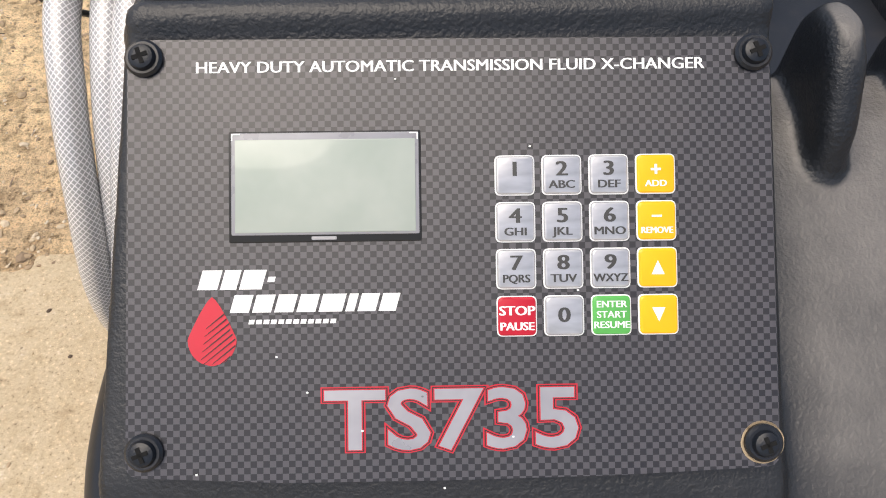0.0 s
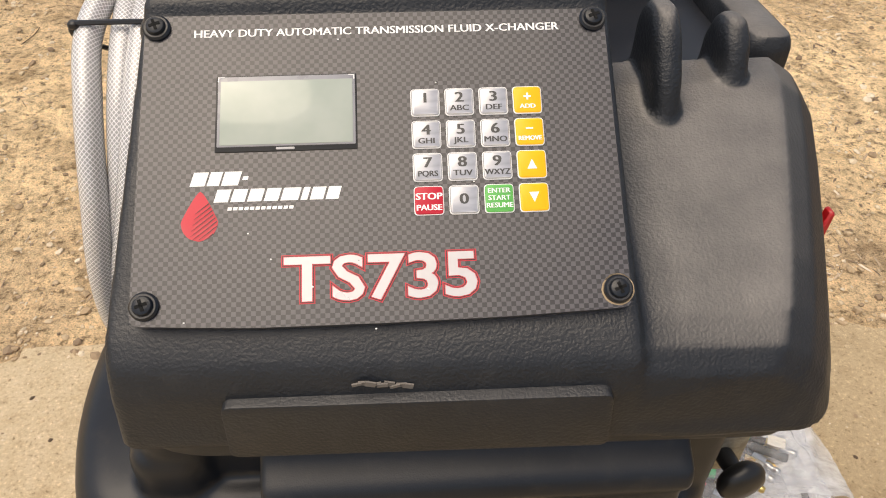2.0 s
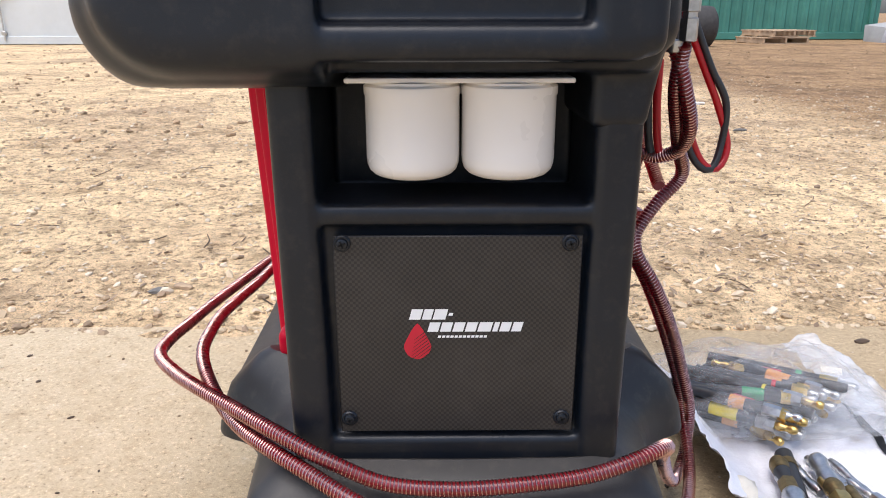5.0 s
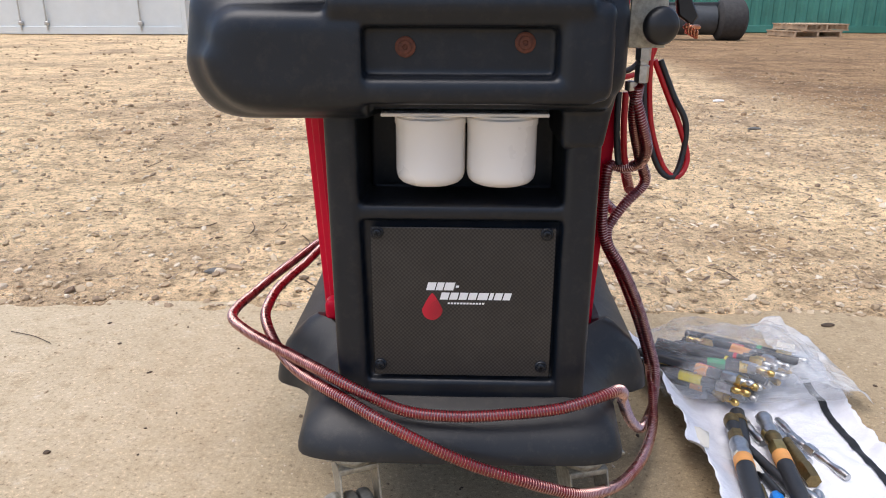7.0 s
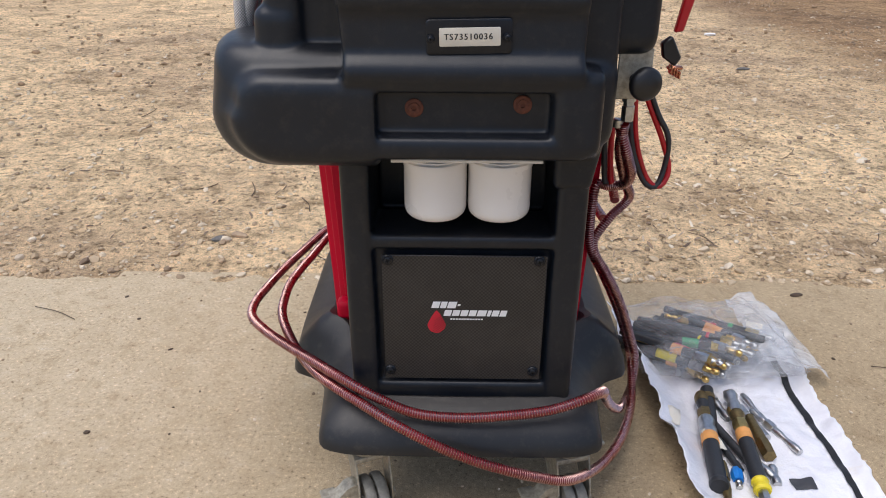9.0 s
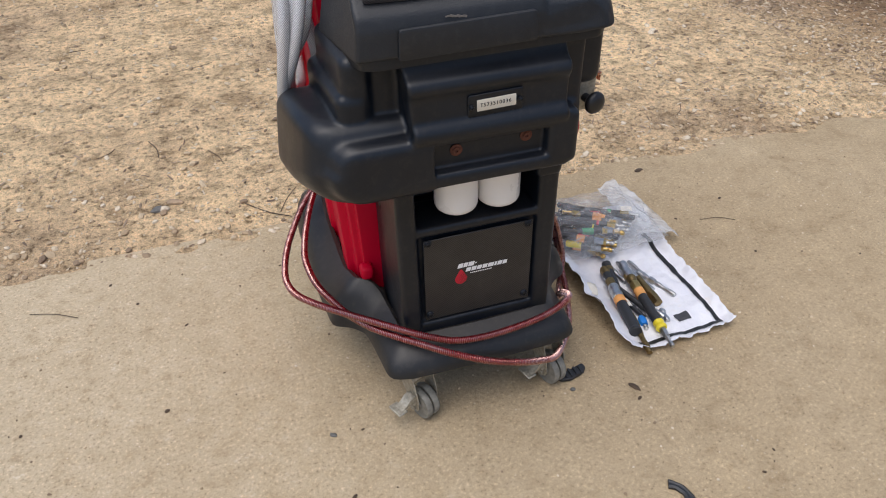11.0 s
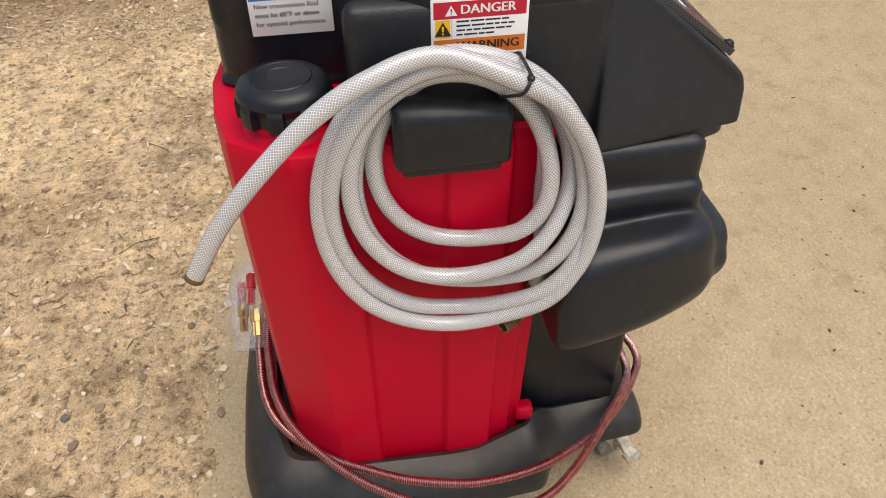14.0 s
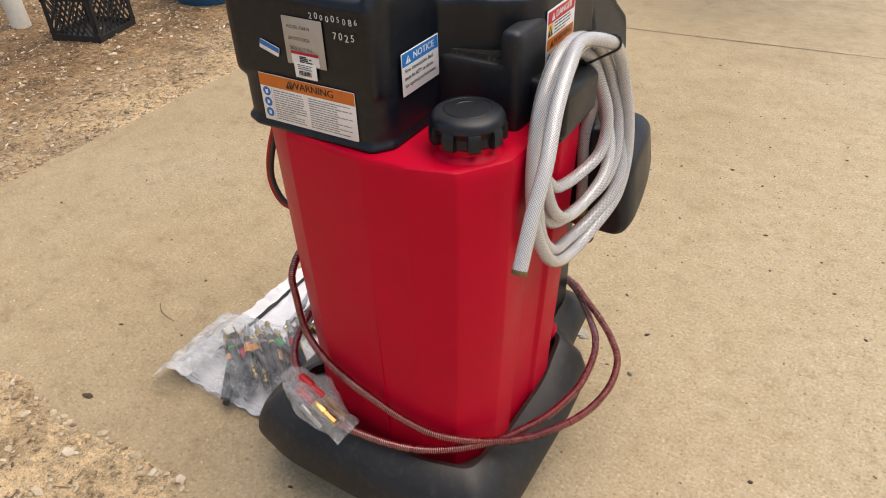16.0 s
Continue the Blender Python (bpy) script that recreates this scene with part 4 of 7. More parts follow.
def build_rear():
    """Rear housing: broad shoulder, narrow tail with a hand hold, and the hose hook."""
    bm = bmesh.new()
    add_prism(bm, [(-0.222, 0.155), (0.250, 0.155), (0.250, 0.42), (-0.13, 0.42), (-0.200, 0.385), (-0.222, 0.345)], "z", 0.872, 0.985, 0.012, 3)
    add_prism(bm, [(-0.224, 0.165), (-0.224, 0.345), (-0.206, 0.384), (-0.155, 0.412), (-0.112, 0.422), (-0.086, 0.440), (-0.050, 0.442), (-0.072, 0.402), (-0.135, 0.378), (-0.174, 0.358), (-0.186, 0.335), (-0.186, 0.165)], "z", 0.895, 1.094, 0.009, 3)
    add_box(bm, -0.09, 0.250, 0.40, 0.445, 0.88, 1.10, 0.018, 3)
    add_prism(bm, [(-0.085, 0.40), (0.215, 0.40), (0.200, 0.588), (0.170, 0.602), (-0.060, 0.604), (-0.082, 0.575)], "z", 0.905, 1.04, 0.016, 3)
    add_prism(bm, [(-0.085, 0.40), (-0.050, 0.40), (-0.045, 0.57), (-0.060, 0.604), (-0.082, 0.575)], "z", 0.98, 1.138, 0.010, 2)
    add_box(bm, 0.168, 0.208, 0.40, 0.60, 0.98, 1.135, 0.012, 2)
    add_box(bm, -0.075, 0.20, 0.570, 0.603, 0.98, 1.128, 0.012, 2)
    add_prism(bm, [(-0.088, 0.40), (0.218, 0.40), (0.204, 0.593), (0.172, 0.607), (-0.062, 0.609), (-0.086, 0.578)], "z", 0.897, 0.911, 0.005, 2)
    ob = part("rear_housing", bm, BLACK, machine, "black rear housing with a hand hold and warning stickers")
    moulded(ob, 0.0045, 5)
    bm = bmesh.new()
    add_prism(bm, [(-0.20, 0.975), (-0.275, 0.968), (-0.290, 0.955), (-0.288, 0.880), (-0.20, 0.872)], "y", 0.257, 0.398, 0.020, 4)
    for v in bm.verts:
        v.co.z -= 0.12 * max(0.0, 0.330 - v.co.y) * max(0.0, min(1.0, (v.co.z - 0.90) / 0.06))
    add_box(bm, -0.280, -0.20, 0.268, 0.388, 0.869, 0.884, 0.004, 2)
    part("hose_hook", bm, BLACK, machine, "black moulded hose hook")


build_rear()


def build_tank():
    """Red tank with upright ribs, a shouldered filler neck and a fluted cap."""
    foot = [(-0.211, 0.183), (-0.211, 0.203), (-0.225, 0.208), (-0.225, 0.242), (-0.243, 0.249), (-0.242, 0.327), (-0.233, 0.336), (-0.233, 0.446), (-0.245, 0.454), (-0.243, 0.522), (-0.234, 0.538), (-0.192, 0.597), (-0.120, 0.617), (-0.045, 0.624), (0.108, 0.604), (0.186, 0.552), (0.218, 0.46), (0.210, 0.452), (0.210, 0.34), (0.220, 0.332), (0.220, 0.185)]
    out = fillet(foot, 0.004, 3)
    rings = []
    for z, k in ((0.17, 0.940), (0.30, 0.965), (0.55, 1.022), (0.80, 1.060), (0.880, 1.069), (0.890, 1.065), (0.897, 1.05), (0.900, 1.02)):
        rings.append([Vector((p.x * k, 0.40 + (p.y - 0.40) * (0.955 + (k - 0.935) * 0.35), z)) for p in out])
    bm = bmesh.new()
    add_loft(bm, rings)
    add_box(bm, -0.216, -0.186, 0.166, 0.20, 0.250, 0.284, 0.009, 3)
    tank = part("tank", bm, RED, machine, "red plastic fluid tank with upright ribs", None, 30)
    bm = bmesh.new()
    add_lathe(bm, [(0.062, 0.890), (0.056, 0.902), (0.047, 0.908), (0.046, 0.928), (0.040, 0.930)], 36, Matrix.Translation((-0.180, 0.519, 0)))
    part("filler_neck", bm, RED, tank, "")
    bm = bmesh.new()
    m = Matrix.Translation((-0.180, 0.519, 0))
    add_lathe(bm, [(0.050, 0.918), (0.0580, 0.919), (0.0605, 0.922), (0.0605, 0.940), (0.0585, 0.947), (0.0550, 0.950)], 180, m, 0, 9, 0.0095)
    add_lathe(bm, [(0.0480, 0.930), (0.0545, 0.944), (0.0578, 0.9485), (0.0572, 0.954), (0.0545, 0.9595), (0.048, 0.9640), (0.0375, 0.9665), (0.0365, 0.9655), (0.0350, 0.9670), (0.020, 0.9680), (0.0190, 0.9672), (0.001, 0.9672)], 60, m)
    part("filler_cap", bm, BLACK, tank, "black fluted screw cap")
    # thin mould seam on the back
    bm = box(-0.047, -0.044, 0.600, 0.6215, 0.27, 0.89, 0.001, 1)
    part("mould_seam", bm, RED, tank, "")


build_tank()


def build_joint():
    """Narrow filled joint between two pours of the slab."""
    bm = bmesh.new()
    a, d = Vector((-0.293, -2.676)), Vector((-0.9956, -0.094)).normalized()
    n = Vector((-d.y, d.x))
    top = []
    for k in range(121):
        p = a + d * (k - 60) * 0.1
        w = 0.0024 + 0.0018 * noise.noise(Vector((k * 0.37, 0, 0)))
        off = 0.006 * noise.noise(Vector((k * 0.23, 4, 0)))
        top.append((bm.verts.new((*(p + n * (off - w)), 0.0022)), bm.verts.new((*(p + n * (off + w)), 0.0022))))
    for (p, q), (r, t) in zip(top, top[1:]):
        bm.faces.new((p, q, t, r))
    solo("slab_joint", bm, DARK_JOINT, "dark filled joint across the concrete", "joint", kind="structure")


DARK_JOINT = plain("joint_filler", (0.10, 0.085, 0.06), 0.9)
build_joint()


# ---------------------------------------------------------------- control panel
def rr(x0, x1, y0, y1, r, z=0.0, seg=4):
    """A flat rounded rectangle as points."""
    return [Vector((p.x, p.y, z)) for p in fillet([(x0, y0), (x1, y0), (x1, y1), (x0, y1)], r, seg)]


def add_pad(bm, x0, x1, y0, y1, r, z0, z1, mat=0, soft=0.0006):
    """A low rounded pad."""
    k = soft
    return add_loft(bm, [rr(x0, x1, y0, y1, r, z0), rr(x0, x1, y0, y1, r, z1 - k), rr(x0 + k, x1 - k, y0 + k, y1 - k, r, z1)], True, mat)


def build_panel():
    """Printed control panel: screen, keypad, model lettering and emblem."""
    bm = bmesh.new()
    edge = [(-0.1415, -0.097), (-0.074, -0.1003), (0.0, -0.1003), (0.071, -0.0993), (0.1405, -0.0965), (0.1405, 0.0935), (-0.1405, 0.0945)]
    add_prism(bm, fillet(edge, 0.006, 3), "z", -0.0060, 0.0030)
    panel = part("control_panel", bm, PANEL_FILM, machine, "checkered control panel with silver, yellow, red and green keys", PM)

    def at(z=0.0032):
        return PM @ Matrix.Translation((0, 0, z))
    for x, y in ((-0.133, 0.086), (0.133, 0.086), (-0.133, -0.086), (0.133, -0.086)):
        screw(panel, PM @ Matrix.Translation((x, y, 0.003)), 0.0083)
    bm = bmesh.new()
    add_lathe(bm, [(0.0084, 0.0), (0.0090, 0.0004), (0.0094, 0.0)], 28)
    for v in bm.verts:
        v.co.x += 0.0006 * noise.noise(v.co * 260)
        v.co.z *= 1.0 if v.co.y < 0.004 else 0.0
    part("dust_ring", bm, TAN_DUST, panel, "tan dust round one screw", PM @ Matrix.Translation((0.133, -0.086, 0.003)))
    for x, y in ((943, 262), (1025, 515), (487, 623), (541, 685), (345, 823), (782, 852), (703, 141), (638, 752), (905, 766)):
        bm = add_pad(bmesh.new(), -0.0005, 0.0005, -0.0004, 0.0004, 0.0002, 0.0, 0.0003, 0, 0.0001)
        part("dust_speck", bm, WHITE_INK, panel, "", at() @ Matrix.Translation(((x - 802) / 4120, (442 - y) / 3965, 0.0004)))
    bm = bmesh.new()
    add_text(bm, "HEAVY DUTY AUTOMATIC TRANSMISSION FLUID X-CHANGER", 0.0072, (0.0002, 0.0816, 0), 0, "CENTER", 1.0, 0.00016)
    w = max(v.co.x for v in bm.verts) - min(v.co.x for v in bm.verts)
    bmesh.ops.scale(bm, vec=(0.2225 / w, 1, 1), verts=bm.verts)
    part("heading", bm, WHITE_INK, panel, "white printed heading", at())
    # model lettering: red outline, dark line and silver face, one above the other
    bm = bmesh.new()
    for mat, grow, z in ((1, 0.0019, 0.0), (0, 0.0014, 0.0002), (1, 0.0010, 0.0004), (2, 0.0006, 0.0006)):
        n0 = len(bm.verts)
        add_text(bm, "TS735", 0.0345, (0, 0, z), mat, "CENTER", 1.0, grow, outline=True)
    w = max(v.co.x for v in bm.verts) - min(v.co.x for v in bm.verts)
    h = max(v.co.y for v in bm.verts) - min(v.co.y for v in bm.verts)
    bmesh.ops.scale(bm, vec=(0.1125 / w, 0.0300 / h, 1), verts=bm.verts)
    cx = (max(v.co.x for v in bm.verts) + min(v.co.x for v in bm.verts)) / 2
    cy = (max(v.co.y for v in bm.verts) + min(v.co.y for v in bm.verts)) / 2
    bmesh.ops.translate(bm, vec=(-0.0015 - cx, -0.0738 - cy, 0), verts=bm.verts)
    part("model_lettering", bm, [BLACK_INK, RED_INK, SILVER_FACE], panel, "silver model lettering outlined in red", at())
    bm = bmesh.new()
    logo_bars(bm, 0.0390)
    part("wordmark", bm, WHITE_INK, panel, "white slanted bars", at() @ Matrix.Translation((-0.0800, -0.0395, 0)))
    bm = bmesh.new()
    logo_drop(bm, 0.0390)
    part("emblem_drop", bm, [RED_INK, BLACK_INK], panel, "red drop ruled by dark lines", at() @ Matrix.Translation((-0.0800, -0.0395, 0)))
    # screen: sunk dark frame, grey inner step, glass
    bm = bmesh.new()
    add_pad(bm, -0.0966, -0.0133, 0.0043, 0.0532, 0.0008, 0.003, 0.0036, 1, 0.0003)
    add_pad(bm, -0.0955, -0.0142, 0.0075, 0.0525, 0.0008, 0.0034, 0.0040, 0, 0.0003)
    add_pad(bm, -0.0610, -0.0500, 0.0052, 0.0068, 0.0007, 0.0036, 0.0039, 0, 0.0002)
    part("screen_bezel", bm, [SCREEN_GREY, BLACK_INK], panel, "grey and black screen bezel", PM)
    bm = bmesh.new()
    add_pad(bm, -0.0938, -0.0157, 0.0085, 0.0494, 0.0005, 0.0038, 0.0044, 0, 0.0002)
    part("screen", bm, LCD, panel, "blank pale green screen", PM)
    for x, s in ((-0.0953, 1), (-0.0144, -1)):
        bm = bmesh.new()
        add_flat(bm, [(x, 0.0522, 0), (x + s * 0.0038, 0.0522, 0), (x + s * 0.0038, 0.0516, 0), (x, 0.0516, 0)])
        add_flat(bm, [(x, 0.0516, 0), (x + s * 0.0006, 0.0516, 0), (x + s * 0.0006, 0.0490, 0), (x, 0.0490, 0)])
        part("corner_mark", bm, WHITE_INK, panel, "", at(0.0044))
    rows = [[("1", ""), ("2", "ABC"), ("3", "DEF"), ("+", "ADD")], [("4", "GHI"), ("5", "JKL"), ("6", "MNO"), ("-", "REMOVE")],
            [("7", "PQRS"), ("8", "TUV"), ("9", "WXYZ"), ("up", "")], [("STOP", "PAUSE"), ("0", ""), ("ENTER", "RESUME"), ("down", "")]]
    for j, row in enumerate(rows):
        for i, (big, small) in enumerate(row):
            cx, cy = 0.0274 + i * 0.02048, 0.0325 - j * 0.02063
            face = YELLOW_KEY if i == 3 else RED_INK if big == "STOP" else GREEN_KEY if big == "ENTER" else SILVER_KEY
            ink = 2 if face is SILVER_KEY else 1
            bm = bmesh.new()
            add_pad(bm, -0.0087, 0.0087, -0.0089, 0.0089, 0.0026, 0.0, 0.0008, 1, 0.0003)
            add_pad(bm, -0.0082, 0.0082, -0.0084, 0.0084, 0.0023, 0.0007, 0.0011, 3 if face is SILVER_KEY else 0, 0.0002)
            add_pad(bm, -0.0079, 0.0079, -0.0081, 0.0081, 0.0021, 0.0010, 0.0014, 0, 0.0003)
            z = 0.00155
            if big in ("up", "down"):
                s = 1 if big == "up" else -1
                add_flat(bm, [Vector((-0.0029, -0.0031 * s, z)), Vector((0.0029, -0.0031 * s, z)), Vector((0, 0.0031 * s, z))][::s], 1)
            elif big == "STOP":
                add_text(bm, "STOP", 0.0058, (0, 0.0022, z), 1, "CENTER", 1.12, 0.00022)
                add_text(bm, "PAUSE", 0.0050, (0, -0.0046, z), 1, "CENTER", 1.05, 0.0002)
            elif big == "ENTER":
                for k, wd in enumerate(("ENTER", "START", "RESUME")):
                    add_text(bm, wd, 0.0042, (0, 0.0046 - k * 0.0045, z), 1, "CENTER", 1.06, 0.00012)
            elif big in "+-":
                add_box(bm, -0.0022, 0.0022, 0.0015, 0.0024, z, z + 0.0001, 0, 1, 1) if big == "-" else None
                if big == "+":
                    add_box(bm, -0.0022, 0.0022, 0.0014, 0.0025, z, z + 0.0001, 0, 1, 1)
                    add_box(bm, -0.0006, 0.0006, -0.0002, 0.0042, z + 0.0001, z + 0.0002, 0, 1, 1)
                add_text(bm, small, 0.0040, (0, -0.0044, z), 1, "CENTER", 0.92 if len(small) > 4 else 1.1, 0.00015)
            else:
                add_text(bm, big, 0.0092, (0, 0.0024 if small else (0.0024 if big == "1" else 0.0), z), ink, "CENTER", 1.18, 0.00035)
                if small:
                    add_text(bm, small, 0.0050, (0, -0.0044, z), ink, "CENTER", 1.18 if len(small) < 4 else 1.0, 0.00018)
            part("key", bm, [face, WHITE_INK, DARK_INK, GREY_INK], panel, "", PM @ Matrix.Translation((cx, cy, 0.003)))


TAN_DUST = plain("tan_dust", (0.40, 0.31, 0.20), 0.9)
DARK_INK = plain("dark_key_ink", (0.035, 0.035, 0.035), 0.5)
SCREEN_GREY = plain("screen_bezel_grey", (0.30, 0.30, 0.32), 0.3, 0, 0.12)
build_panel()


# ---------------------------------------------------------------- stickers and plates
def facing(at, way):
    """A frame on a wall: x to the reader's right, y up, z out of the wall."""
    cols = {"-x": ((0, -1, 0), (0, 0, 1), (-1, 0, 0)), "+y": ((-1, 0, 0), (0, 0, 1), (0, 1, 0)), "-y": ((1, 0, 0), (0, 0, 1), (0, -1, 0))}[way]
    m = Matrix.Identity(4)
    for k, c in enumerate(cols):
        for i in range(3):
            m[i][k] = c[i]
    m.translation = at
    return m


def lines(bm, x0, x1, y, n, pitch, h, mat, z=0.0009, seed=3):
    """Rows of small print as plain bars, broken into words."""
    rnd = random.Random(seed)
    for k in range(n):
        x, end = x0, x1 - (x1 - x0) * rnd.choice((0, 0.05, 0.1, 0.35))
        while x < end:
            w = min(rnd.uniform(2.5, 9) * h, end - x)
            add_flat(bm, [(x, y - k * pitch - h / 2, z), (x + w, y - k * pitch - h / 2, z), (x + w, y - k * pitch + h / 2, z), (x, y - k * pitch + h / 2, z)], mat)
            x += w + h * 0.8
    return bm


def triangle(bm, x, y, s, mat, dot, z=0.0010):
    """Warning triangle with its stroke."""
    add_flat(bm, [(x - s * 0.58, y - s * 0.5, z), (x + s * 0.58, y - s * 0.5, z), (x, y + s * 0.5, z)], mat)
    add_flat(bm, [(x - s * 0.06, y - s * 0.18, z + 0.0002), (x + s * 0.06, y - s * 0.18, z + 0.0002), (x + s * 0.08, y + s * 0.2, z + 0.0002), (x - s * 0.08, y + s * 0.2, z + 0.0002)], dot)
    add_flat(bm, [(x - s * 0.06, y - s * 0.38, z + 0.0002), (x + s * 0.06, y - s * 0.38, z + 0.0002), (x + s * 0.06, y - s * 0.26, z + 0.0002), (x - s * 0.06, y - s * 0.26, z + 0.0002)], dot)


def rect(bm, x0, x1, y0, y1, z, mat):
    return add_flat(bm, [(x0, y0, z), (x1, y0, z), (x1, y1, z), (x0, y1, z)], mat)


def sticker(w, h):
    return add_pad(bmesh.new(), -w / 2, w / 2, -h / 2, h / 2, 0.0015, 0.0, 0.0006, 0, 0.0002)


def build_stickers():
    inks = [PAPER_LABEL, BLUE_INK, WHITE_INK, BLACK_INK, RED_INK, ORANGE_INK, YELLOW_KEY, GREY_INK]
    # notice
    bm = sticker(0.103, 0.067)
    rect(bm, -0.0500, 0.0500, 0.0120, 0.0318, 0.0008, 1)
    triangle(bm, -0.034, 0.0215, 0.012, 2, 1)
    add_text(bm, "NOTICE", 0.0150, (0.009, 0.0218, 0.0010), 2, "CENTER", 1.08, 0.0004)
    for k, s in enumerate(("New transmission fluid", "must be 60°F or above", "for optimal performance.")):
        add_text(bm, s, 0.0088, (-0.0450, 0.0045 - k * 0.0115, 0.0009), 3, "LEFT", 0.98, 0.00012 if k != 1 else 0.0002)
    part("notice_sticker", bm, inks, machine, "white and blue notice sticker", facing((-0.0885, 0.5010, 1.0105), "-x"))
    # danger and warning
    bm = sticker(0.112, 0.124)
    rect(bm, -0.0530, 0.0530, 0.0390, 0.0585, 0.0008, 4)
    triangle(bm, -0.033, 0.0485, 0.012, 2, 4)
    add_text(bm, "DANGER", 0.0150, (0.009, 0.0488, 0.0010), 2, "CENTER", 1.05, 0.0004)
    rect(bm, -0.0530, 0.0530, -0.0040, 0.0150, 0.0008, 5)
    triangle(bm, -0.034, 0.0055, 0.012, 3, 5)
    add_text(bm, "WARNING", 0.0145, (0.010, 0.0057, 0.0010), 3, "CENTER", 1.05, 0.0004)
    rect(bm, -0.0325, -0.0320, 0.0160, 0.0385, 0.0008, 7)
    rect(bm, -0.0510, -0.0340, 0.0165, 0.0380, 0.0007, 6)
    triangle(bm, -0.0425, 0.0275, 0.017, 3, 6)
    lines(bm, -0.027, 0.040, 0.0355, 4, 0.0052, 0.0020, 3, 0.0009, 5)
    lines(bm, -0.027, 0.045, -0.009, 9, 0.0052, 0.0020, 3, 0.0009, 6)
    add_flat(bm, [Vector((-0.0425 + 0.008 * math.cos(a), -0.018 + 0.008 * math.sin(a), 0.0008)) for a in [k * math.pi / 9 for k in range(18)]], 1)
    part("danger_sticker", bm, inks, machine, "red and orange danger sticker, half hidden by hose", facing((-0.2250, 0.2880, 1.0020), "-x"))
    # big warning on the back
    bm = sticker(0.188, 0.080)
    rect(bm, -0.0935, 0.0935, 0.0190, 0.0395, 0.0008, 5)
    triangle(bm, -0.032, 0.0290, 0.013, 3, 5)
    add_text(bm, "WARNING", 0.0165, (0.013, 0.0293, 0.0010), 3, "CENTER", 1.05, 0.0004)
    for k in range(3):
        y = 0.010 - k * 0.018
        add_flat(bm, [Vector((-0.0815 + 0.0078 * math.cos(a), y + 0.0078 * math.sin(a), 0.0008)) for a in [q * math.pi / 9 for q in range(18)]], 1)
        rect(bm, -0.0840, -0.0790, y - 0.0035, y + 0.0030, 0.0010, 0)
    rect(bm, -0.0715, -0.0711, -0.037, 0.0170, 0.0008, 7)
    lines(bm, -0.068, -0.004, 0.0140, 13, 0.0040, 0.0017, 7, 0.0009, 7)
    lines(bm, 0.003, 0.088, 0.0140, 13, 0.0040, 0.0017, 7, 0.0009, 8)
    part("warning_sticker", bm, inks, machine, "wide white and orange warning sticker", facing((0.0560, 0.6055, 0.9550), "+y"))
    # silver data label with small stickers on it
    bm = sticker(0.0745, 0.0725)
    add_text(bm, "MODEL: D6810", 0.0072, (-0.029, 0.0215, 0.0009), 3, "LEFT", 0.9)
    add_text(bm, "S/N:TS73510036", 0.0072, (-0.029, 0.0040, 0.0009), 3, "LEFT", 0.82)
    add_text(bm, "DATE 06-27-2013", 0.0072, (-0.029, -0.0110, 0.0009), 3, "LEFT", 0.82)
    rect(bm, -0.0270, 0.0255, -0.0340, -0.0155, 0.0012, 2)
    rect(bm, -0.0270, 0.0255, -0.0195, -0.0150, 0.0014, 4)
    lines(bm, -0.012, 0.012, -0.0225, 4, 0.0026, 0.0020, 3, 0.0015, 9)
    part("data_label", bm, [SILVER_LABEL, *inks[1:]], machine, "silver data label with a small tag over it", facing((0.0455, 0.6052, 1.0578), "+y"))
    bm = sticker(0.0420, 0.0250)
    lines(bm, -0.014, 0.014, 0.0085, 3, 0.0030, 0.0012, 3, 0.0009, 10)
    for k in range(11):
        rect(bm, -0.013 + k * 0.0022, -0.0118 + k * 0.0022 + (k % 3) * 0.0003, -0.0080, -0.0005, 0.0009, 3)
    part("barcode_tag", bm, inks, machine, "small white barcode tag", facing((0.0489, 0.6062, 1.0138), "+y"))
    bm = sticker(0.038, 0.0150)
    rect(bm, -0.0185, 0.0185, -0.001, 0.0070, 0.0008, 1)
    part("blue_tag", bm, inks, machine, "small blue and white tag", facing((0.1167, 0.6050, 1.0390), "+y") @ Matrix.Rotation(radians(-17), 4, "Z"))
    bm = bmesh.new()
    for k, c in enumerate("200005086"):
        add_text(bm, c, 0.0125 + 0.0012 * math.sin(k * 2.1), (k * 0.0100, 0.0012 * math.sin(k * 1.7), 0), 0, "LEFT", 0.95, 0.00015)
    for k, c in enumerate("7025"):
        add_text(bm, c, 0.0150, (0.040 + k * 0.0105, -0.0235 + 0.001 * math.sin(k * 2.5), 0), 0, "LEFT", 0.95, 0.00015)
    part("marker_writing", bm, MARKER, machine, "handwritten white marker numbers", facing((0.0290, 0.6062, 1.1005), "+y"))
    # serial plate on the front
    m = facing((0.0010, -0.0705, 0.7722), "-y") @ Matrix.Rotation(radians(1.5), 4, "Z")
    bm = add_pad(bmesh.new(), -0.050, 0.050, -0.020, 0.020, 0.005, 0.0, 0.0026, 0, 0.0008)
    plate = part("serial_plate", bm, BLACK, machine, "black serial plate with a cream label", m)
    bm = add_pad(bmesh.new(), -0.0345, 0.0365, -0.0105, 0.0105, 0.0018, 0.0026, 0.0031, 0, 0.0002)
    for k, c in enumerate("TS73510036"):
        add_text(bm, c, 0.0098, (-0.0262 + 0.0057 * k, 0.0, 0.0034), 1, "CENTER", 0.95, 0.00025)
    part("serial_label", bm, [CREAM, BLACK_INK], plate, "cream label with black serial number", m)
    for x in (-0.0445, 0.0445):
        screw(plate, m @ Matrix.Translation((x, -0.001, 0.0024)), 0.0048)
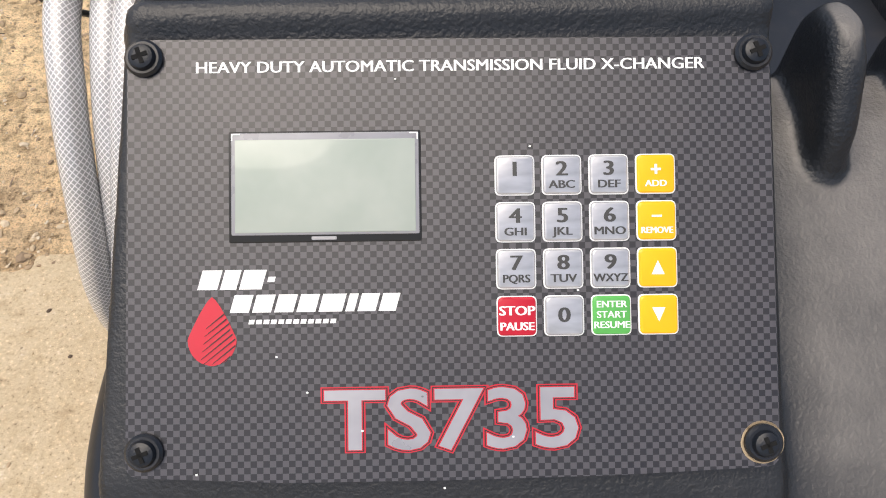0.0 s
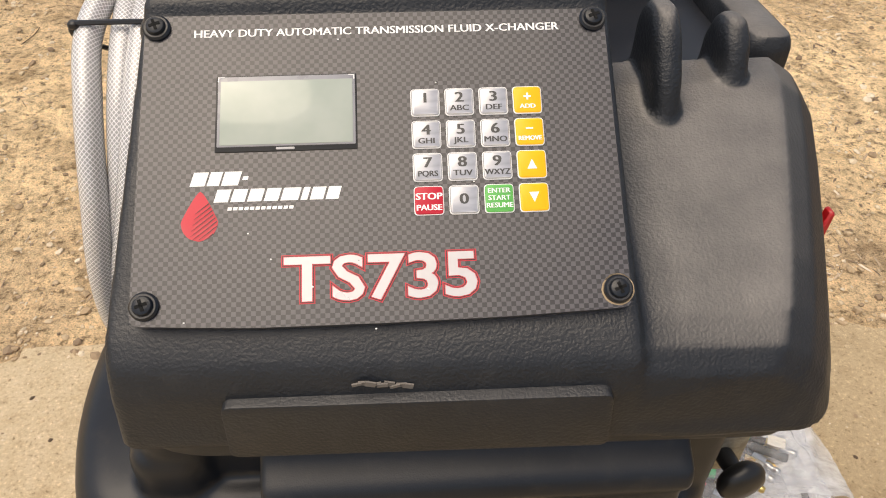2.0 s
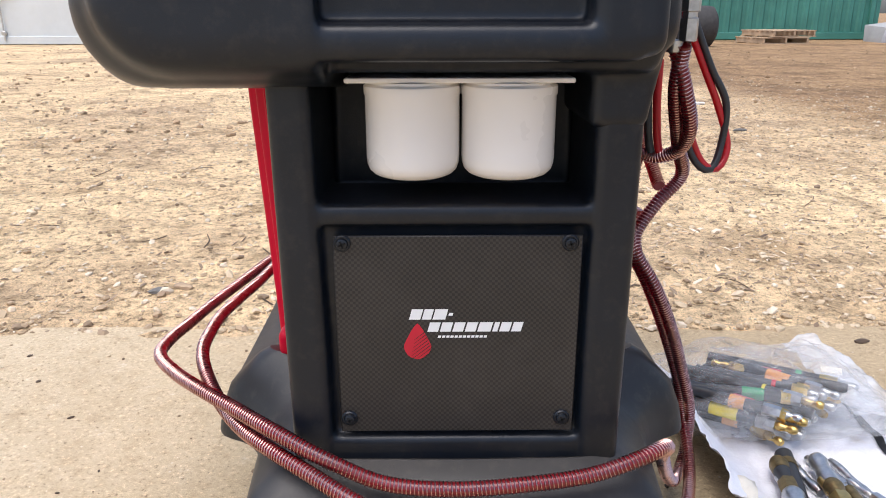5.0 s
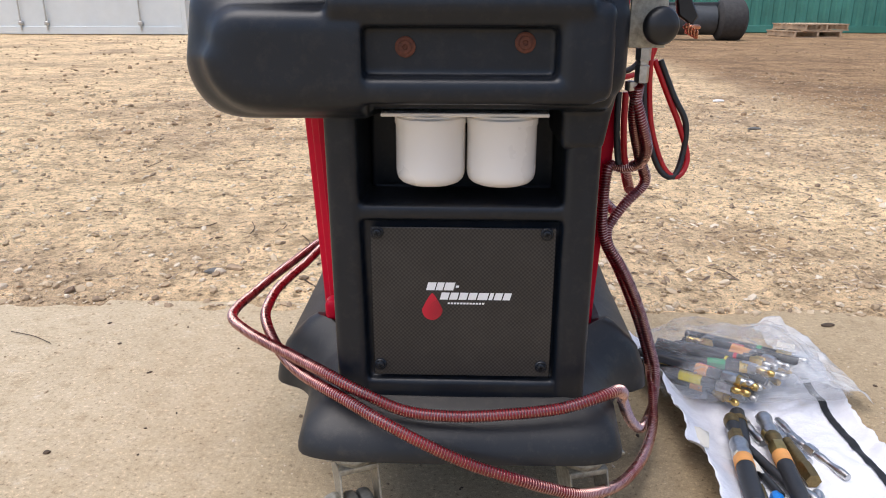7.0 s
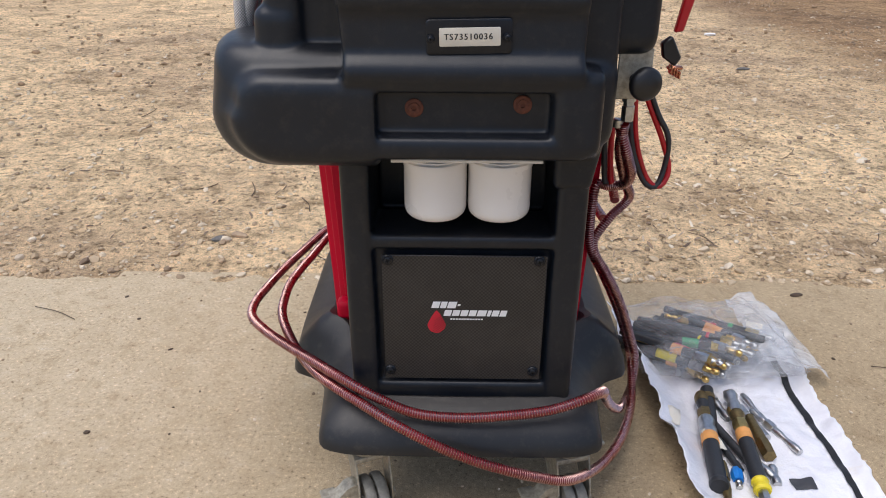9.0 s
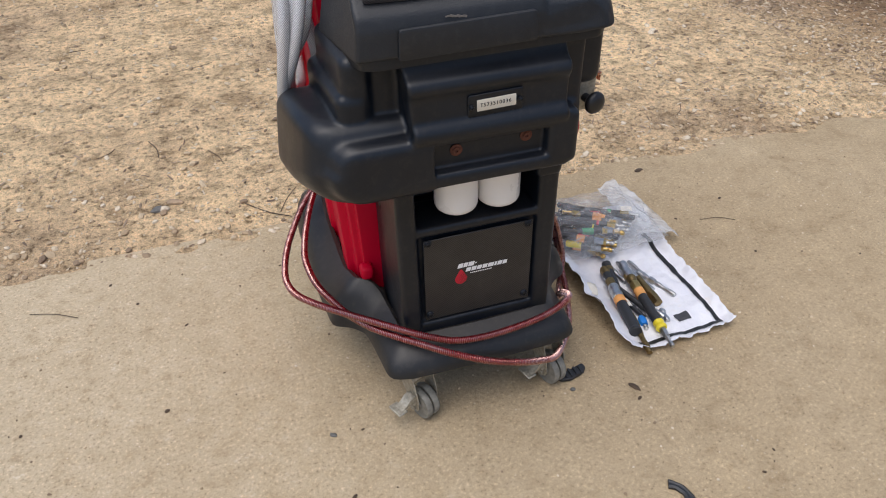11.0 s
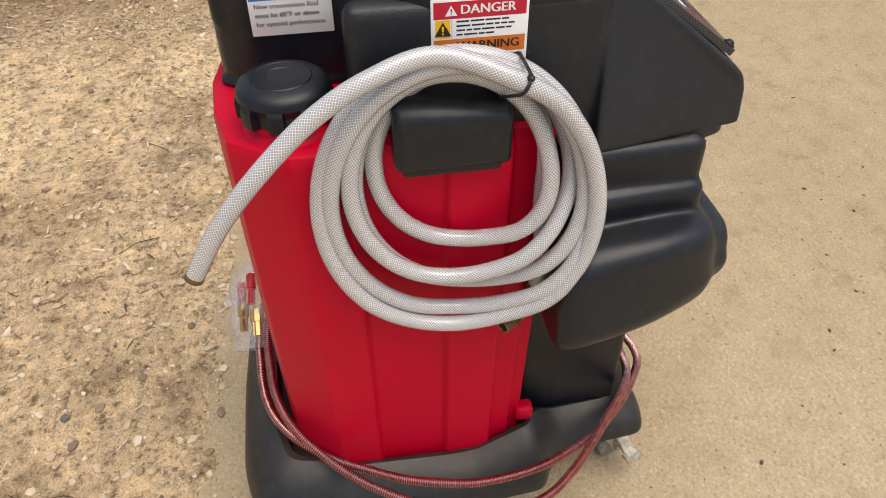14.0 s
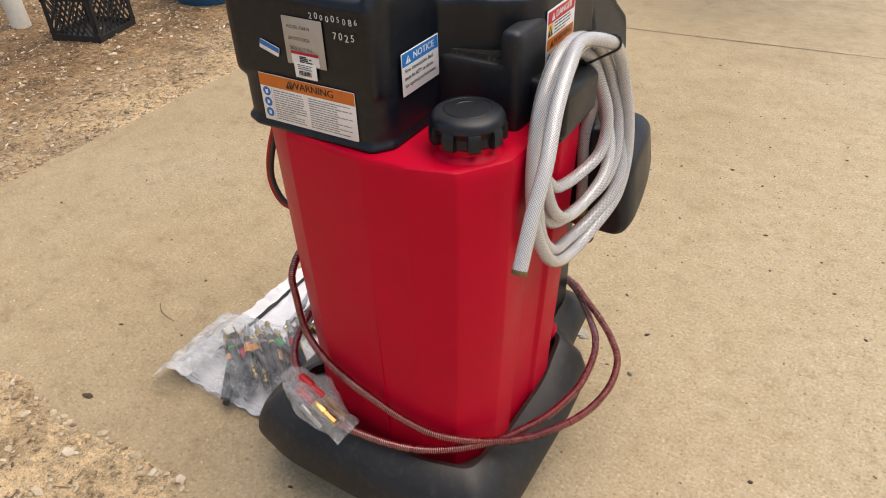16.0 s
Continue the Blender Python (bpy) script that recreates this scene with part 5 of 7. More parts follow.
    for x, z in ((-0.0645, 0.684), (0.0685, 0.689)):
        bm = bmesh.new()
        add_lathe(bm, [(0.0115, 0.0), (0.0115, 0.0022), (0.0098, 0.0032), (0.0070, 0.0030), (0.0068, 0.0050), (0.0030, 0.0052), (0.0025, 0.0030), (0.0001, 0.0028)], 28)
        part("rusty_bolt", bm, RUST, machine, "rusty socket bolt on a washer", facing((x, -0.0535, z), "-y"))


MARKER = plain("white_marker", (0.62, 0.62, 0.62), 0.7)
CREAM = plain("cream_label", (0.72, 0.68, 0.58), 0.5, 0, 0.05)
build_stickers()


# ---------------------------------------------------------------- knob and fittings at the side
def build_knob():
    bm = box(0.196, 0.240, 0.016, 0.020, 0.680, 0.745, 0.001, 1)
    brk = part("knob_bracket", bm, DIRTY_STEEL, machine, "bare steel bracket at the side")
    m = Matrix.Translation((0.220, 0.018, 0.706)) @ Matrix.Rotation(radians(90), 4, "X") @ Matrix.Rotation(radians(12), 4, "Y")
    bm = bmesh.new()
    add_lathe(bm, [(0.0085, 0.0), (0.0085, 0.012), (0.007, 0.022)], 20, m)
    add_lathe(bm, [(0.008, 0.020), (0.018, 0.023), (0.0215, 0.028), (0.0215, 0.033), (0.018, 0.038), (0.010, 0.041), (0.0002, 0.042)], 32, m)
    part("knob", bm, TIE_BLACK, brk, "black mushroom knob")
    bm = bmesh.new()
    add_lathe(bm, [(0.007, 0.632), (0.0092, 0.633), (0.0092, 0.654), (0.0076, 0.655), (0.0076, 0.660), (0.0100, 0.661), (0.0100, 0.676), (0.0066, 0.677), (0.0066, 0.705)], 6, Matrix.Translation((0.231, 0.084, 0)))
    add_lathe(bm, [(0.0080, 0.622), (0.0084, 0.624), (0.0084, 0.633), (0.0070, 0.634)], 16, Matrix.Translation((0.220, 0.090, 0)))
    part("hose_fitting", bm, STEEL, machine, "steel swivel hose fitting")
    bm = bmesh.new()
    m = Vector((-0.042, 0.066, -0.006)).to_track_quat("Z", "Y").to_matrix().to_4x4()
    m.translation = (-0.258, 0.198, 0.612)
    add_lathe(bm, [(0.0085, -0.045), (0.0085, 0.016), (0.0115, 0.017), (0.0115, 0.042), (0.0090, 0.043), (0.0090, 0.047), (0.0125, 0.048), (0.0125, 0.072), (0.011, 0.074), (0.009, 0.073), (0.0085, 0.066), (0.0002, 0.065)], 8, m)
    part("brass_coupling", bm, OLD_BRASS, machine, "tarnished brass coupling under the pod", None, 20)


build_knob()


# ---------------------------------------------------------------- clear hose on its hook
def build_clear_hose():
    """Braided hose, coiled over the hook and tied, its cut end hanging free."""
    hose = thing("clear_hose", (-0.285, 0.31, 0.86), "coiled clear braided vinyl hose hung over the hook", "hose")
    pts = []
    turns = [  # centre y, centre z, half width, half height, x below, x above
        (0.320, 0.876, 0.102, 0.116, -0.262, -0.244), (0.336, 0.857, 0.118, 0.141, -0.288, -0.264), (0.318, 0.846, 0.130, 0.158, -0.264, -0.246),
        (0.328, 0.829, 0.152, 0.184, -0.278, -0.276), (0.330, 0.820, 0.164, 0.196, -0.292, -0.258), (0.330, 0.820, 0.164, 0.196, -0.292, -0.280)]
    n = 16
    pts += [(-0.258, 0.203, 0.640), (-0.254, 0.208, 0.70), (-0.252, 0.214, 0.79)]
    for k, t in enumerate(turns[:-1]):
        nxt = turns[k + 1]
        for j in range(n):
            u = j / n
            a = math.pi * 1.0 - 2 * math.pi * u
            w = max(0, (u - 0.78) / 0.22) ** 1.3
            cy, cz, ry, rz, xb, xt = (p + (q - p) * w for p, q in zip(t, nxt))
            pts.append((xb + (xt - xb) * (0.5 + 0.5 * math.sin(a)), cy + ry * math.cos(a), cz + rz * math.sin(a)))
    for j in range(5):
        a = math.pi - 2 * math.pi * j / n
        pts.append((-0.294 - 0.010 * max(0, math.sin(a)), 0.330 + 0.164 * math.cos(a), 0.820 + 0.196 * math.sin(a)))
    cut = len(pts) - 1
    while not (pts[cut][2] > 0.985 and pts[cut][1] < 0.30):
        cut -= 1
    pts = [(x - 0.002 - 0.02 * (y - 0.330), y - 0.085 * max(0.0, 0.330 - y), z) if z > 0.65 else (x, y, z) for x, y, z in pts[:cut + 1]]
    # the outer turns lean out over the side pod
    pts = pts[:3] + [(x - 0.043 * math.exp(-((y - 0.185) / 0.105) ** 2 - ((z - 0.725) / 0.135) ** 2), y, z) for x, y, z in pts[3:]]
    pts += [(-0.286, 0.345, 1.028), (-0.296, 0.42, 1.013), (-0.309, 0.49, 0.976), (-0.325, 0.555, 0.921), (-0.329, 0.605, 0.862), (-0.332, 0.646, 0.796)]
    line = spline(pts, 0.008)
    bm = bmesh.new()
    add_tube(bm, line, 0.0114, 18, 0, True)
    part("hose_wall", bm, BRAID, hose, "clear braided vinyl wall", None, 80)
    bm = bmesh.new()
    e, d = line[-1], (line[-1] - line[-3]).normalized()
    add_tube(bm, [e - d * 0.006, e + d * 0.001], 0.0118, 16)
    part("cut_end", bm, OLD_BRASS, hose, "dirty frayed cut end")
    bm = bmesh.new()
    add_lathe(bm, [(0.008, 0.60), (0.0145, 0.602), (0.0145, 0.626), (0.0135, 0.628), (0.0135, 0.646), (0.009, 0.648)], 12, Matrix.Translation((-0.258, 0.203, 0)))
    part("end_fitting", bm, OLD_BRASS, hose, "tarnished brass end fitting")
    # nylon tie round the bundle
    tie = []
    c, side, rise, run = Vector((-0.270, 0.259, 0.990)), Vector((1, 0, 0)), Vector((0, -0.483, 0.876)), Vector((0, 0.876, 0.483))
    strands = []
    for p, q in zip(line, line[1:]):
        s, e = (p - c).dot(run), (q - c).dot(run)
        if s * e <= 0 and s != e and (p - c).length < 0.09:
            m = p.lerp(q, s / (s - e)) - c
            strands.append((m.dot(side), m.dot(rise)))
    for k in range(41):
        a = 2 * math.pi * k / 40
        u, w = max(strands, key=lambda g: g[0] * math.cos(a) + g[1] * math.sin(a))
        tie.append(c + side * (u + 0.0134 * math.cos(a)) + rise * (w + 0.0134 * math.sin(a)))
    bm = bmesh.new()
    add_tube(bm, tie, 0.0022, 6)
    add_box(bm, -0.0045, 0.0045, -0.004, 0.004, -0.0035, 0.0035, 0.002, 1, 0, Matrix.Translation(tie[14]))
    part("cable_tie", bm, TIE_BLACK, hose, "black nylon cable tie")


build_clear_hose()


# ---------------------------------------------------------------- red spring-guarded hoses
def red_hose(label, pts, ends=()):
    line = spline(pts, 0.006)
    hose = thing("red_hose", tuple(line[0]), label, "hose", "red hoses round the machine")
    bm = bmesh.new()
    add_tube(bm, line, 0.0072, 12)
    part("hose_wall", bm, RED_HOSE, hose, "", None, 80)
    bm = bmesh.new()
    add_coil(bm, line, 0.0078, 0.0040, 0.00072, 9)
    part("spring_guard", bm, WIRE, hose, "bright spiral spring guard", None, 80)
    return hose


red_hose("long wine-red hose wound low round the machine", [
    (0.228, 0.085, 0.629), (0.232, 0.110, 0.581), (0.257, 0.160, 0.516), (0.274, 0.190, 0.475), (0.247, 0.185, 0.444), (0.224, 0.178, 0.412), (0.220, 0.174, 0.398), (0.225, 0.172, 0.378), (0.252, 0.175, 0.335), (0.285, 0.200, 0.268), (0.313, 0.225, 0.196), (0.334, 0.240, 0.130), (0.334, 0.240, 0.063), (0.306, 0.190, 0.052), (0.269, 0.120, 0.108), (0.236, 0.050, 0.184), (0.224, 0.004, 0.222), (0.208, -0.030, 0.244), (0.178, -0.052, 0.246), (0.128, -0.060, 0.233), (0.062, -0.067, 0.228), (-0.005, -0.066, 0.223), (-0.070, -0.060, 0.226), (-0.127, -0.048, 0.245), (-0.179, -0.020, 0.257), (-0.233, 0.028, 0.257), (-0.283, 0.073, 0.256), (-0.330, 0.122, 0.253),
    (-0.368, 0.178, 0.248), (-0.380, 0.244, 0.239), (-0.373, 0.311, 0.236), (-0.355, 0.376, 0.242), (-0.328, 0.437, 0.253), (-0.296, 0.495, 0.268), (-0.256, 0.546, 0.286), (-0.208, 0.594, 0.311), (-0.150, 0.622, 0.327), (-0.086, 0.632, 0.346), (-0.023, 0.634, 0.369), (0.044, 0.624, 0.379), (0.109, 0.612, 0.398),
    (0.165, 0.593, 0.432), (0.197, 0.571, 0.486), (0.222, 0.545, 0.530), (0.250, 0.460, 0.540), (0.262, 0.340, 0.500), (0.264, 0.240, 0.450)])
red_hose("long wine-red hose sagging in front of the base", [
    (0.223, 0.092, 0.624), (0.239, 0.100, 0.582), (0.256, 0.125, 0.539), (0.256, 0.160, 0.510), (0.236, 0.178, 0.499), (0.219, 0.178, 0.504), (0.213, 0.175, 0.487), (0.211, 0.172, 0.436), (0.216, 0.172, 0.391), (0.245, 0.185, 0.336), (0.279, 0.210, 0.264), (0.312, 0.235, 0.181), (0.330, 0.245, 0.111), (0.324, 0.190, 0.071), (0.299, 0.120, 0.062), (0.265, 0.050, 0.070), (0.225, -0.005, 0.078),
    (0.168, -0.072, 0.112), (0.120, -0.094, 0.136), (0.069, -0.107, 0.160), (0.013, -0.106, 0.179), (-0.042, -0.101, 0.203), (-0.095, -0.086, 0.224), (-0.142, -0.056, 0.234), (-0.187, -0.020, 0.238), (-0.229, 0.026, 0.236), (-0.266, 0.078, 0.238), (-0.296, 0.130, 0.249), (-0.316, 0.185, 0.252),
    (-0.324, 0.244, 0.250), (-0.325, 0.303, 0.250), (-0.315, 0.362, 0.252), (-0.300, 0.420, 0.256), (-0.281, 0.475, 0.268), (-0.258, 0.530, 0.280), (-0.231, 0.578, 0.296), (-0.188, 0.617, 0.298), (-0.135, 0.642, 0.292), (-0.077, 0.655, 0.287), (-0.018, 0.661, 0.285), (0.041, 0.664, 0.287), (0.110, 0.655, 0.305),
    (0.170, 0.630, 0.335), (0.218, 0.575, 0.365), (0.248, 0.440, 0.390), (0.256, 0.280, 0.400)])


def build_cables():
    """Red and black battery leads with a clamp."""
    c = thing("battery_leads", (0.25, 0.02, 0.52), "red and black battery leads with a copper-jawed clamp", "cable")
    a = [(0.285, 0.270, 0.668), (0.288, 0.270, 0.600), (0.298, 0.270, 0.539), (0.322, 0.270, 0.480), (0.346, 0.270, 0.466), (0.361, 0.282, 0.494), (0.344, 0.282, 0.544), (0.321, 0.282, 0.592), (0.295, 0.282, 0.647)]
    bm = bmesh.new()
    add_tube(bm, spline(a, 0.008), 0.0048, 10)
    part("red_lead", bm, CABLE_RED, c, "red battery lead")
    bm = bmesh.new()
    add_tube(bm, spline([(x - 0.0085 * (1 if i < 6 else -1), y - 0.002, z + (0.006 if 4 < i < 7 else 0)) for i, (x, y, z) in enumerate(a)], 0.008), 0.0048, 10)
    part("black_lead", bm, HOSE_RUBBER, c, "black battery lead")
    for nm, mat, dx in (("red_lead", CABLE_RED, 0.010), ("black_lead", HOSE_RUBBER, 0.0)):
        bm = bmesh.new()
        add_tube(bm, spline([(0.222 + dx, 0.176, 0.610), (0.223 + dx, 0.176, 0.560), (0.227 + dx, 0.176, 0.520), (0.230 + dx, 0.174, 0.505)], 0.008), 0.0048, 10)
        part(nm, bm, mat, c, "")
    tail = [(0.262, 0.43, 0.880), (0.300, 0.445, 0.800), (0.330, 0.45, 0.715), (0.335, 0.45, 0.655), (0.312, 0.45, 0.615), (0.275, 0.44, 0.605), (0.250, 0.42, 0.610)]
    bm = bmesh.new()
    add_tube(bm, spline(tail, 0.008), 0.0048, 10)
    part("red_lead", bm, CABLE_RED, c, "red battery lead")
    bm = bmesh.new()
    add_tube(bm, spline([(x - 0.0105, y + 0.002, z + (0.008 if z < 0.68 else 0)) for x, y, z in tail], 0.008), 0.0052, 10)
    part("black_lead", bm, HOSE_RUBBER, c, "black battery lead")
    bm = bmesh.new()
    add_prism(bm, [(0.0, 0.0), (0.012, 0.004), (0.016, 0.05), (0.010, 0.125), (0.004, 0.126), (0.002, 0.06)], "y", -0.006, 0.006, 0.002, 1)
    bmesh.ops.transform(bm, matrix=Matrix.Translation((0.300, 0.150, 0.745)) @ Matrix.Rotation(radians(8), 4, "Y"), verts=bm.verts)
    part("clamp_grip", bm, CABLE_RED, c, "red plastic clamp grip")
    bm = bmesh.new()
    add_prism(bm, [(0.0, 0.02), (0.014, 0.03), (0.030, 0.0), (0.022, -0.012), (0.004, 0.0)], "y", -0.007, 0.007, 0.002, 1)
    bmesh.ops.transform(bm, matrix=Matrix.Translation((0.276, 0.122, 0.715)), verts=bm.verts)
    part("clamp_body", bm, TIE_BLACK, c, "black clamp body")
    bm = bmesh.new()
    for k in range(4):
        add_box(bm, 0.292 + k * 0.004, 0.295 + k * 0.004, 0.112, 0.126, 0.692 - 0.002 * k, 0.706 - 0.003 * k, 0.001, 1)
    add_box(bm, 0.288, 0.310, 0.114, 0.124, 0.698, 0.704, 0.002, 1, 0, None)
    part("clamp_jaw", bm, COPPER, c, "toothed copper jaw")


build_cables()


# ---------------------------------------------------------------- bag, sheet and couplings on the slab
def clear_film(name, low, high):
    """Thin crinkled clear plastic."""
    m, nt, b = node_mat(name, (0.75, 0.76, 0.77), 0.10)
    n = noise_tex(nt, 14, 5, 0.65, "Object", (1.0, 2.6, 1.5))
    nt.links.new(ramp(nt, n.outputs["Fac"], [(0.40, (low,) * 3), (0.70, (high,) * 3)]).outputs["Color"], b.inputs["Alpha"])
    bump(nt, b, n.outputs["Fac"], 1.0, 0.014)
    return m


FILM = clear_film("clear_bag_film", 0.10, 0.40)
FLAP_FILM = clear_film("folded_bag_film", 0.42, 0.75)


def sheet_paper():
    m, nt, b = node_mat("crumpled_white_sheet", (0.8, 0.8, 0.82), 0.6)
    n = noise_tex(nt, 18, 6, 0.7)
    nt.links.new(ramp(nt, n.outputs["Fac"], [(0.3, (0.72, 0.72, 0.77)), (0.6, (0.82, 0.82, 0.85)), (0.8, (0.76, 0.71, 0.65))]).outputs["Color"], b.inputs["Base Color"])
    bump(nt, b, noise_tex(nt, 30, 5, 0.75).outputs["Fac"], 0.6, 0.006)
    return m


SHEET = sheet_paper()


def sheet_at(u, v, lift=0.0):
    """The sheet's surface: u across it, v away from the front; its near side is bunched up."""
    a, b, c, d = Vector((0.395, -0.050)), Vector((0.705, -0.030)), Vector((0.742, 0.560)), Vector((0.350, 0.575))
    w = 0.004 * math.sin(v * 9) + 0.002 * math.sin(v * 31)
    p = (1 - u) * (1 - v) * a + u * (1 - v) * b + u * v * c + (1 - u) * v * d
    q = Vector((p.x, p.y, 0))
    crease = abs(noise.noise(q * 9)) * 0.012 + abs(noise.noise(q * 24 + Vector((3, 1, 0)))) * 0.008 + abs(noise.noise(q * 55)) * 0.003
    ragged = 0.010 * noise.noise(Vector((v * 13, 5 * (u > 0.5), 3))) + 0.006 * noise.noise(Vector((v * 37, 9, 1)))
    if u < 0.02 or u > 0.98:
        p.x += ragged
    if v < 0.02 or v > 0.98:
        p.y += 0.010 * noise.noise(Vector((u * 12, 2, 7))) + 0.006 * noise.noise(Vector((u * 35, 4, 7)))
    curl = max(0, 1 - u / 0.22) ** 1.4
    hump = 0.110 * curl * (0.55 + 0.45 * noise.noise(Vector((v * 7, 2.0, 0)))) * (0.4 + 0.6 * min(1, v * 3))
    lipz = 0.016 * max(0, (u - 0.93) / 0.07) + 0.012 * max(0, 1 - v / 0.05)
    return Vector((p.x + w * (1 if u > 0.5 else -0.6), p.y, 0.003 + crease + hump + lipz + lift))


def sheet_patch(u0, u1, v0, v1, nu, nv, lift):
    bm = bmesh.new()
    g = [[bm.verts.new(sheet_at(u0 + (u1 - u0) * i / nu, v0 + (v1 - v0) * j / nv, lift)) for i in range(nu + 1)] for j in range(nv + 1)]
    for j in range(nv):
        for i in range(nu):
            bm.faces.new((g[j][i], g[j][i + 1], g[j + 1][i + 1], g[j + 1][i]))
    return bm


def build_sheet():
    sh = thing("packing_sheet", (0.52, 0.17, 0), "crumpled white printed packing sheet on the concrete", "sheet")
    ob = part("sheet", sheet_patch(0, 1, 0, 1, 60, 96, 0), SHEET, sh, "", None, 70)
    so = ob.modifiers.new("thickness", "SOLIDIFY")
    so.thickness = 0.0008
    part("printed_border", sheet_patch(0.865, 0.905, 0.045, 0.98, 3, 90, 0.0030), BLACK_INK, sh, "black printed border stripe", None, 70)
    part("printed_border", sheet_patch(0.10, 0.905, 0.022, 0.045, 50, 3, 0.0030), BLACK_INK, sh, "black printed border stripe", None, 70)
    part("printed_mark", sheet_patch(0.56, 0.68, 0.095, 0.14, 8, 6, 0.0030), GREY_DARK, sh, "dark printed square", None, 70)


GREY_DARK = plain("grey_print", (0.05, 0.05, 0.055), 0.6)
YELLOW_BAND = plain("yellow_band", (0.75, 0.60, 0.02), 0.45)
ORANGE_BAND = plain("orange_tape", (0.78, 0.36, 0.10), 0.55)
BLUE_PLASTIC = plain("blue_plastic", (0.02, 0.20, 0.62), 0.35)
GREEN_BAND = plain("green_band", (0.02, 0.30, 0.10), 0.5)
build_sheet()


def along(a, b):
    """A frame at a whose z axis runs to b, and the distance."""
    a, b = Vector(a), Vector(b)
    d = b - a
    m = d.to_track_quat("Z", "Y").to_matrix().to_4x4()
    m.translation = a
    return m, d.length


def coupling(name, label, a, b, pieces, group="couplings on the sheet"):
    """A thing made of turned pieces along a line: (part, from, to, radii, material, sides)."""
    m, n = along(a, b)
    low = min(a[2], b[2])
    t = thing(name, (a[0], a[1], low - 0.01), label, "hose coupling", group)
    for nm, s, e, rad, mat, sides in pieces:
        bm = bmesh.new()
        k = len(rad) - 1
        prof = [(r, (s + (e - s) * i / k) * n) for i, r in enumerate(rad)]
        prof = [(0.6 * rad[0], s * n + 0.0005)] + prof + [(0.6 * rad[-1], e * n - 0.0005)]
        add_lathe(bm, prof, sides, m)
        part(nm, bm, mat, t, "", None, 30)
    return t


def tip(r):
    return [r * 0.8, r, r, r * 0.75, r * 0.75, r, r, r * 0.7]


coupling("tube_adapter", "black rubber tube adapter with orange tape and steel tip", (0.437, 0.012, 0.030), (0.482, 0.262, 0.030), [
    ("mouth", -0.02, 0.03, [0.0150, 0.0165, 0.0165, 0.0150], HOSE_RUBBER, 18), ("sleeve", 0.02, 0.42, [0.0145, 0.0150, 0.0150, 0.0145], HOSE_RUBBER, 18), ("tape_band", 0.41, 0.50, [0.0155, 0.0157, 0.0155], ORANGE_BAND, 18),
    ("collar", 0.50, 0.70, [0.0150, 0.0160, 0.0160, 0.0142, 0.0142, 0.0155, 0.0155, 0.0130], STEEL, 20), ("nut", 0.70, 0.80, [0.0130, 0.0142, 0.0130], OLD_BRASS, 6), ("nipple", 0.80, 0.90, [0.0100, 0.0100, 0.0120, 0.0120], HOSE_RUBBER, 16), ("ring", 0.90, 1.0, [0.0125, 0.0140, 0.0140, 0.0115], OLD_BRASS, 16)])
coupling("tube_adapter", "black rubber tube adapter with brass nut and yellow ring", (0.500, -0.062, 0.024), (0.538, 0.262, 0.034), [
    ("nipple", 0.0, 0.12, tip(0.0060), STEEL, 14), ("hex", 0.11, 0.20, [0.0085, 0.0095, 0.0095, 0.0085], STEEL, 6), ("ring", 0.19, 0.27, [0.0120, 0.0152, 0.0152, 0.0128, 0.0128, 0.0150, 0.0140], YELLOW_BAND, 16), ("sleeve", 0.26, 0.58, [0.0130, 0.0135, 0.0135], HOSE_RUBBER, 18),
    ("tape_band", 0.57, 0.65, [0.0142, 0.0144, 0.0142], ORANGE_BAND, 18), ("nut", 0.65, 0.74, [0.0140, 0.0152, 0.0152, 0.013], BRASS, 6), ("collar", 0.74, 0.82, [0.0118, 0.0118, 0.0142, 0.0142, 0.0120], OLD_BRASS, 16), ("socket", 0.82, 1.0, [0.0125, 0.0135, 0.0135, 0.0112, 0.0112, 0.0140, 0.0120], STEEL, 16)])
coupling("brass_coupling", "dull brass coupling stem lying on the sheet", (0.440, -0.056, 0.016), (0.462, 0.075, 0.020), [("stem", 0.0, 0.72, tip(0.0085), OLD_BRASS, 14), ("nut", 0.70, 1.0, [0.0105, 0.0115, 0.0105], OLD_BRASS, 6)])
coupling("tube_adapter", "black adapter with a brass ring at its mouth", (0.470, 0.150, 0.024), (0.500, 0.282, 0.028), [("sleeve", 0.0, 0.75, [0.010, 0.0125, 0.0125], HOSE_RUBBER, 16), ("ring", 0.74, 0.84, [0.0138, 0.0138], OLD_BRASS, 16), ("mouth", 0.84, 1.0, [0.0125, 0.0130], HOSE_RUBBER, 16)])
coupling("brass_coupling", "heavy brass coupling beside the adapters", (0.556, 0.095, 0.020), (0.558, 0.205, 0.022), [("nut", 0.0, 0.35, [0.0125, 0.0135, 0.0125], OLD_BRASS, 6), ("body", 0.34, 1.0, [0.0105, 0.0105, 0.0085, 0.0085], OLD_BRASS, 16)])
coupling("steel_coupling", "bright steel quick coupling on the sheet", (0.618, 0.112, 0.016), (0.572, 0.232, 0.018), [("body", 0.0, 0.55, tip(0.0075), STEEL, 16), ("nut", 0.52, 0.68, [0.0095, 0.0100, 0.0095], STEEL, 6), ("nipple", 0.68, 1.0, tip(0.006), STEEL, 14)])
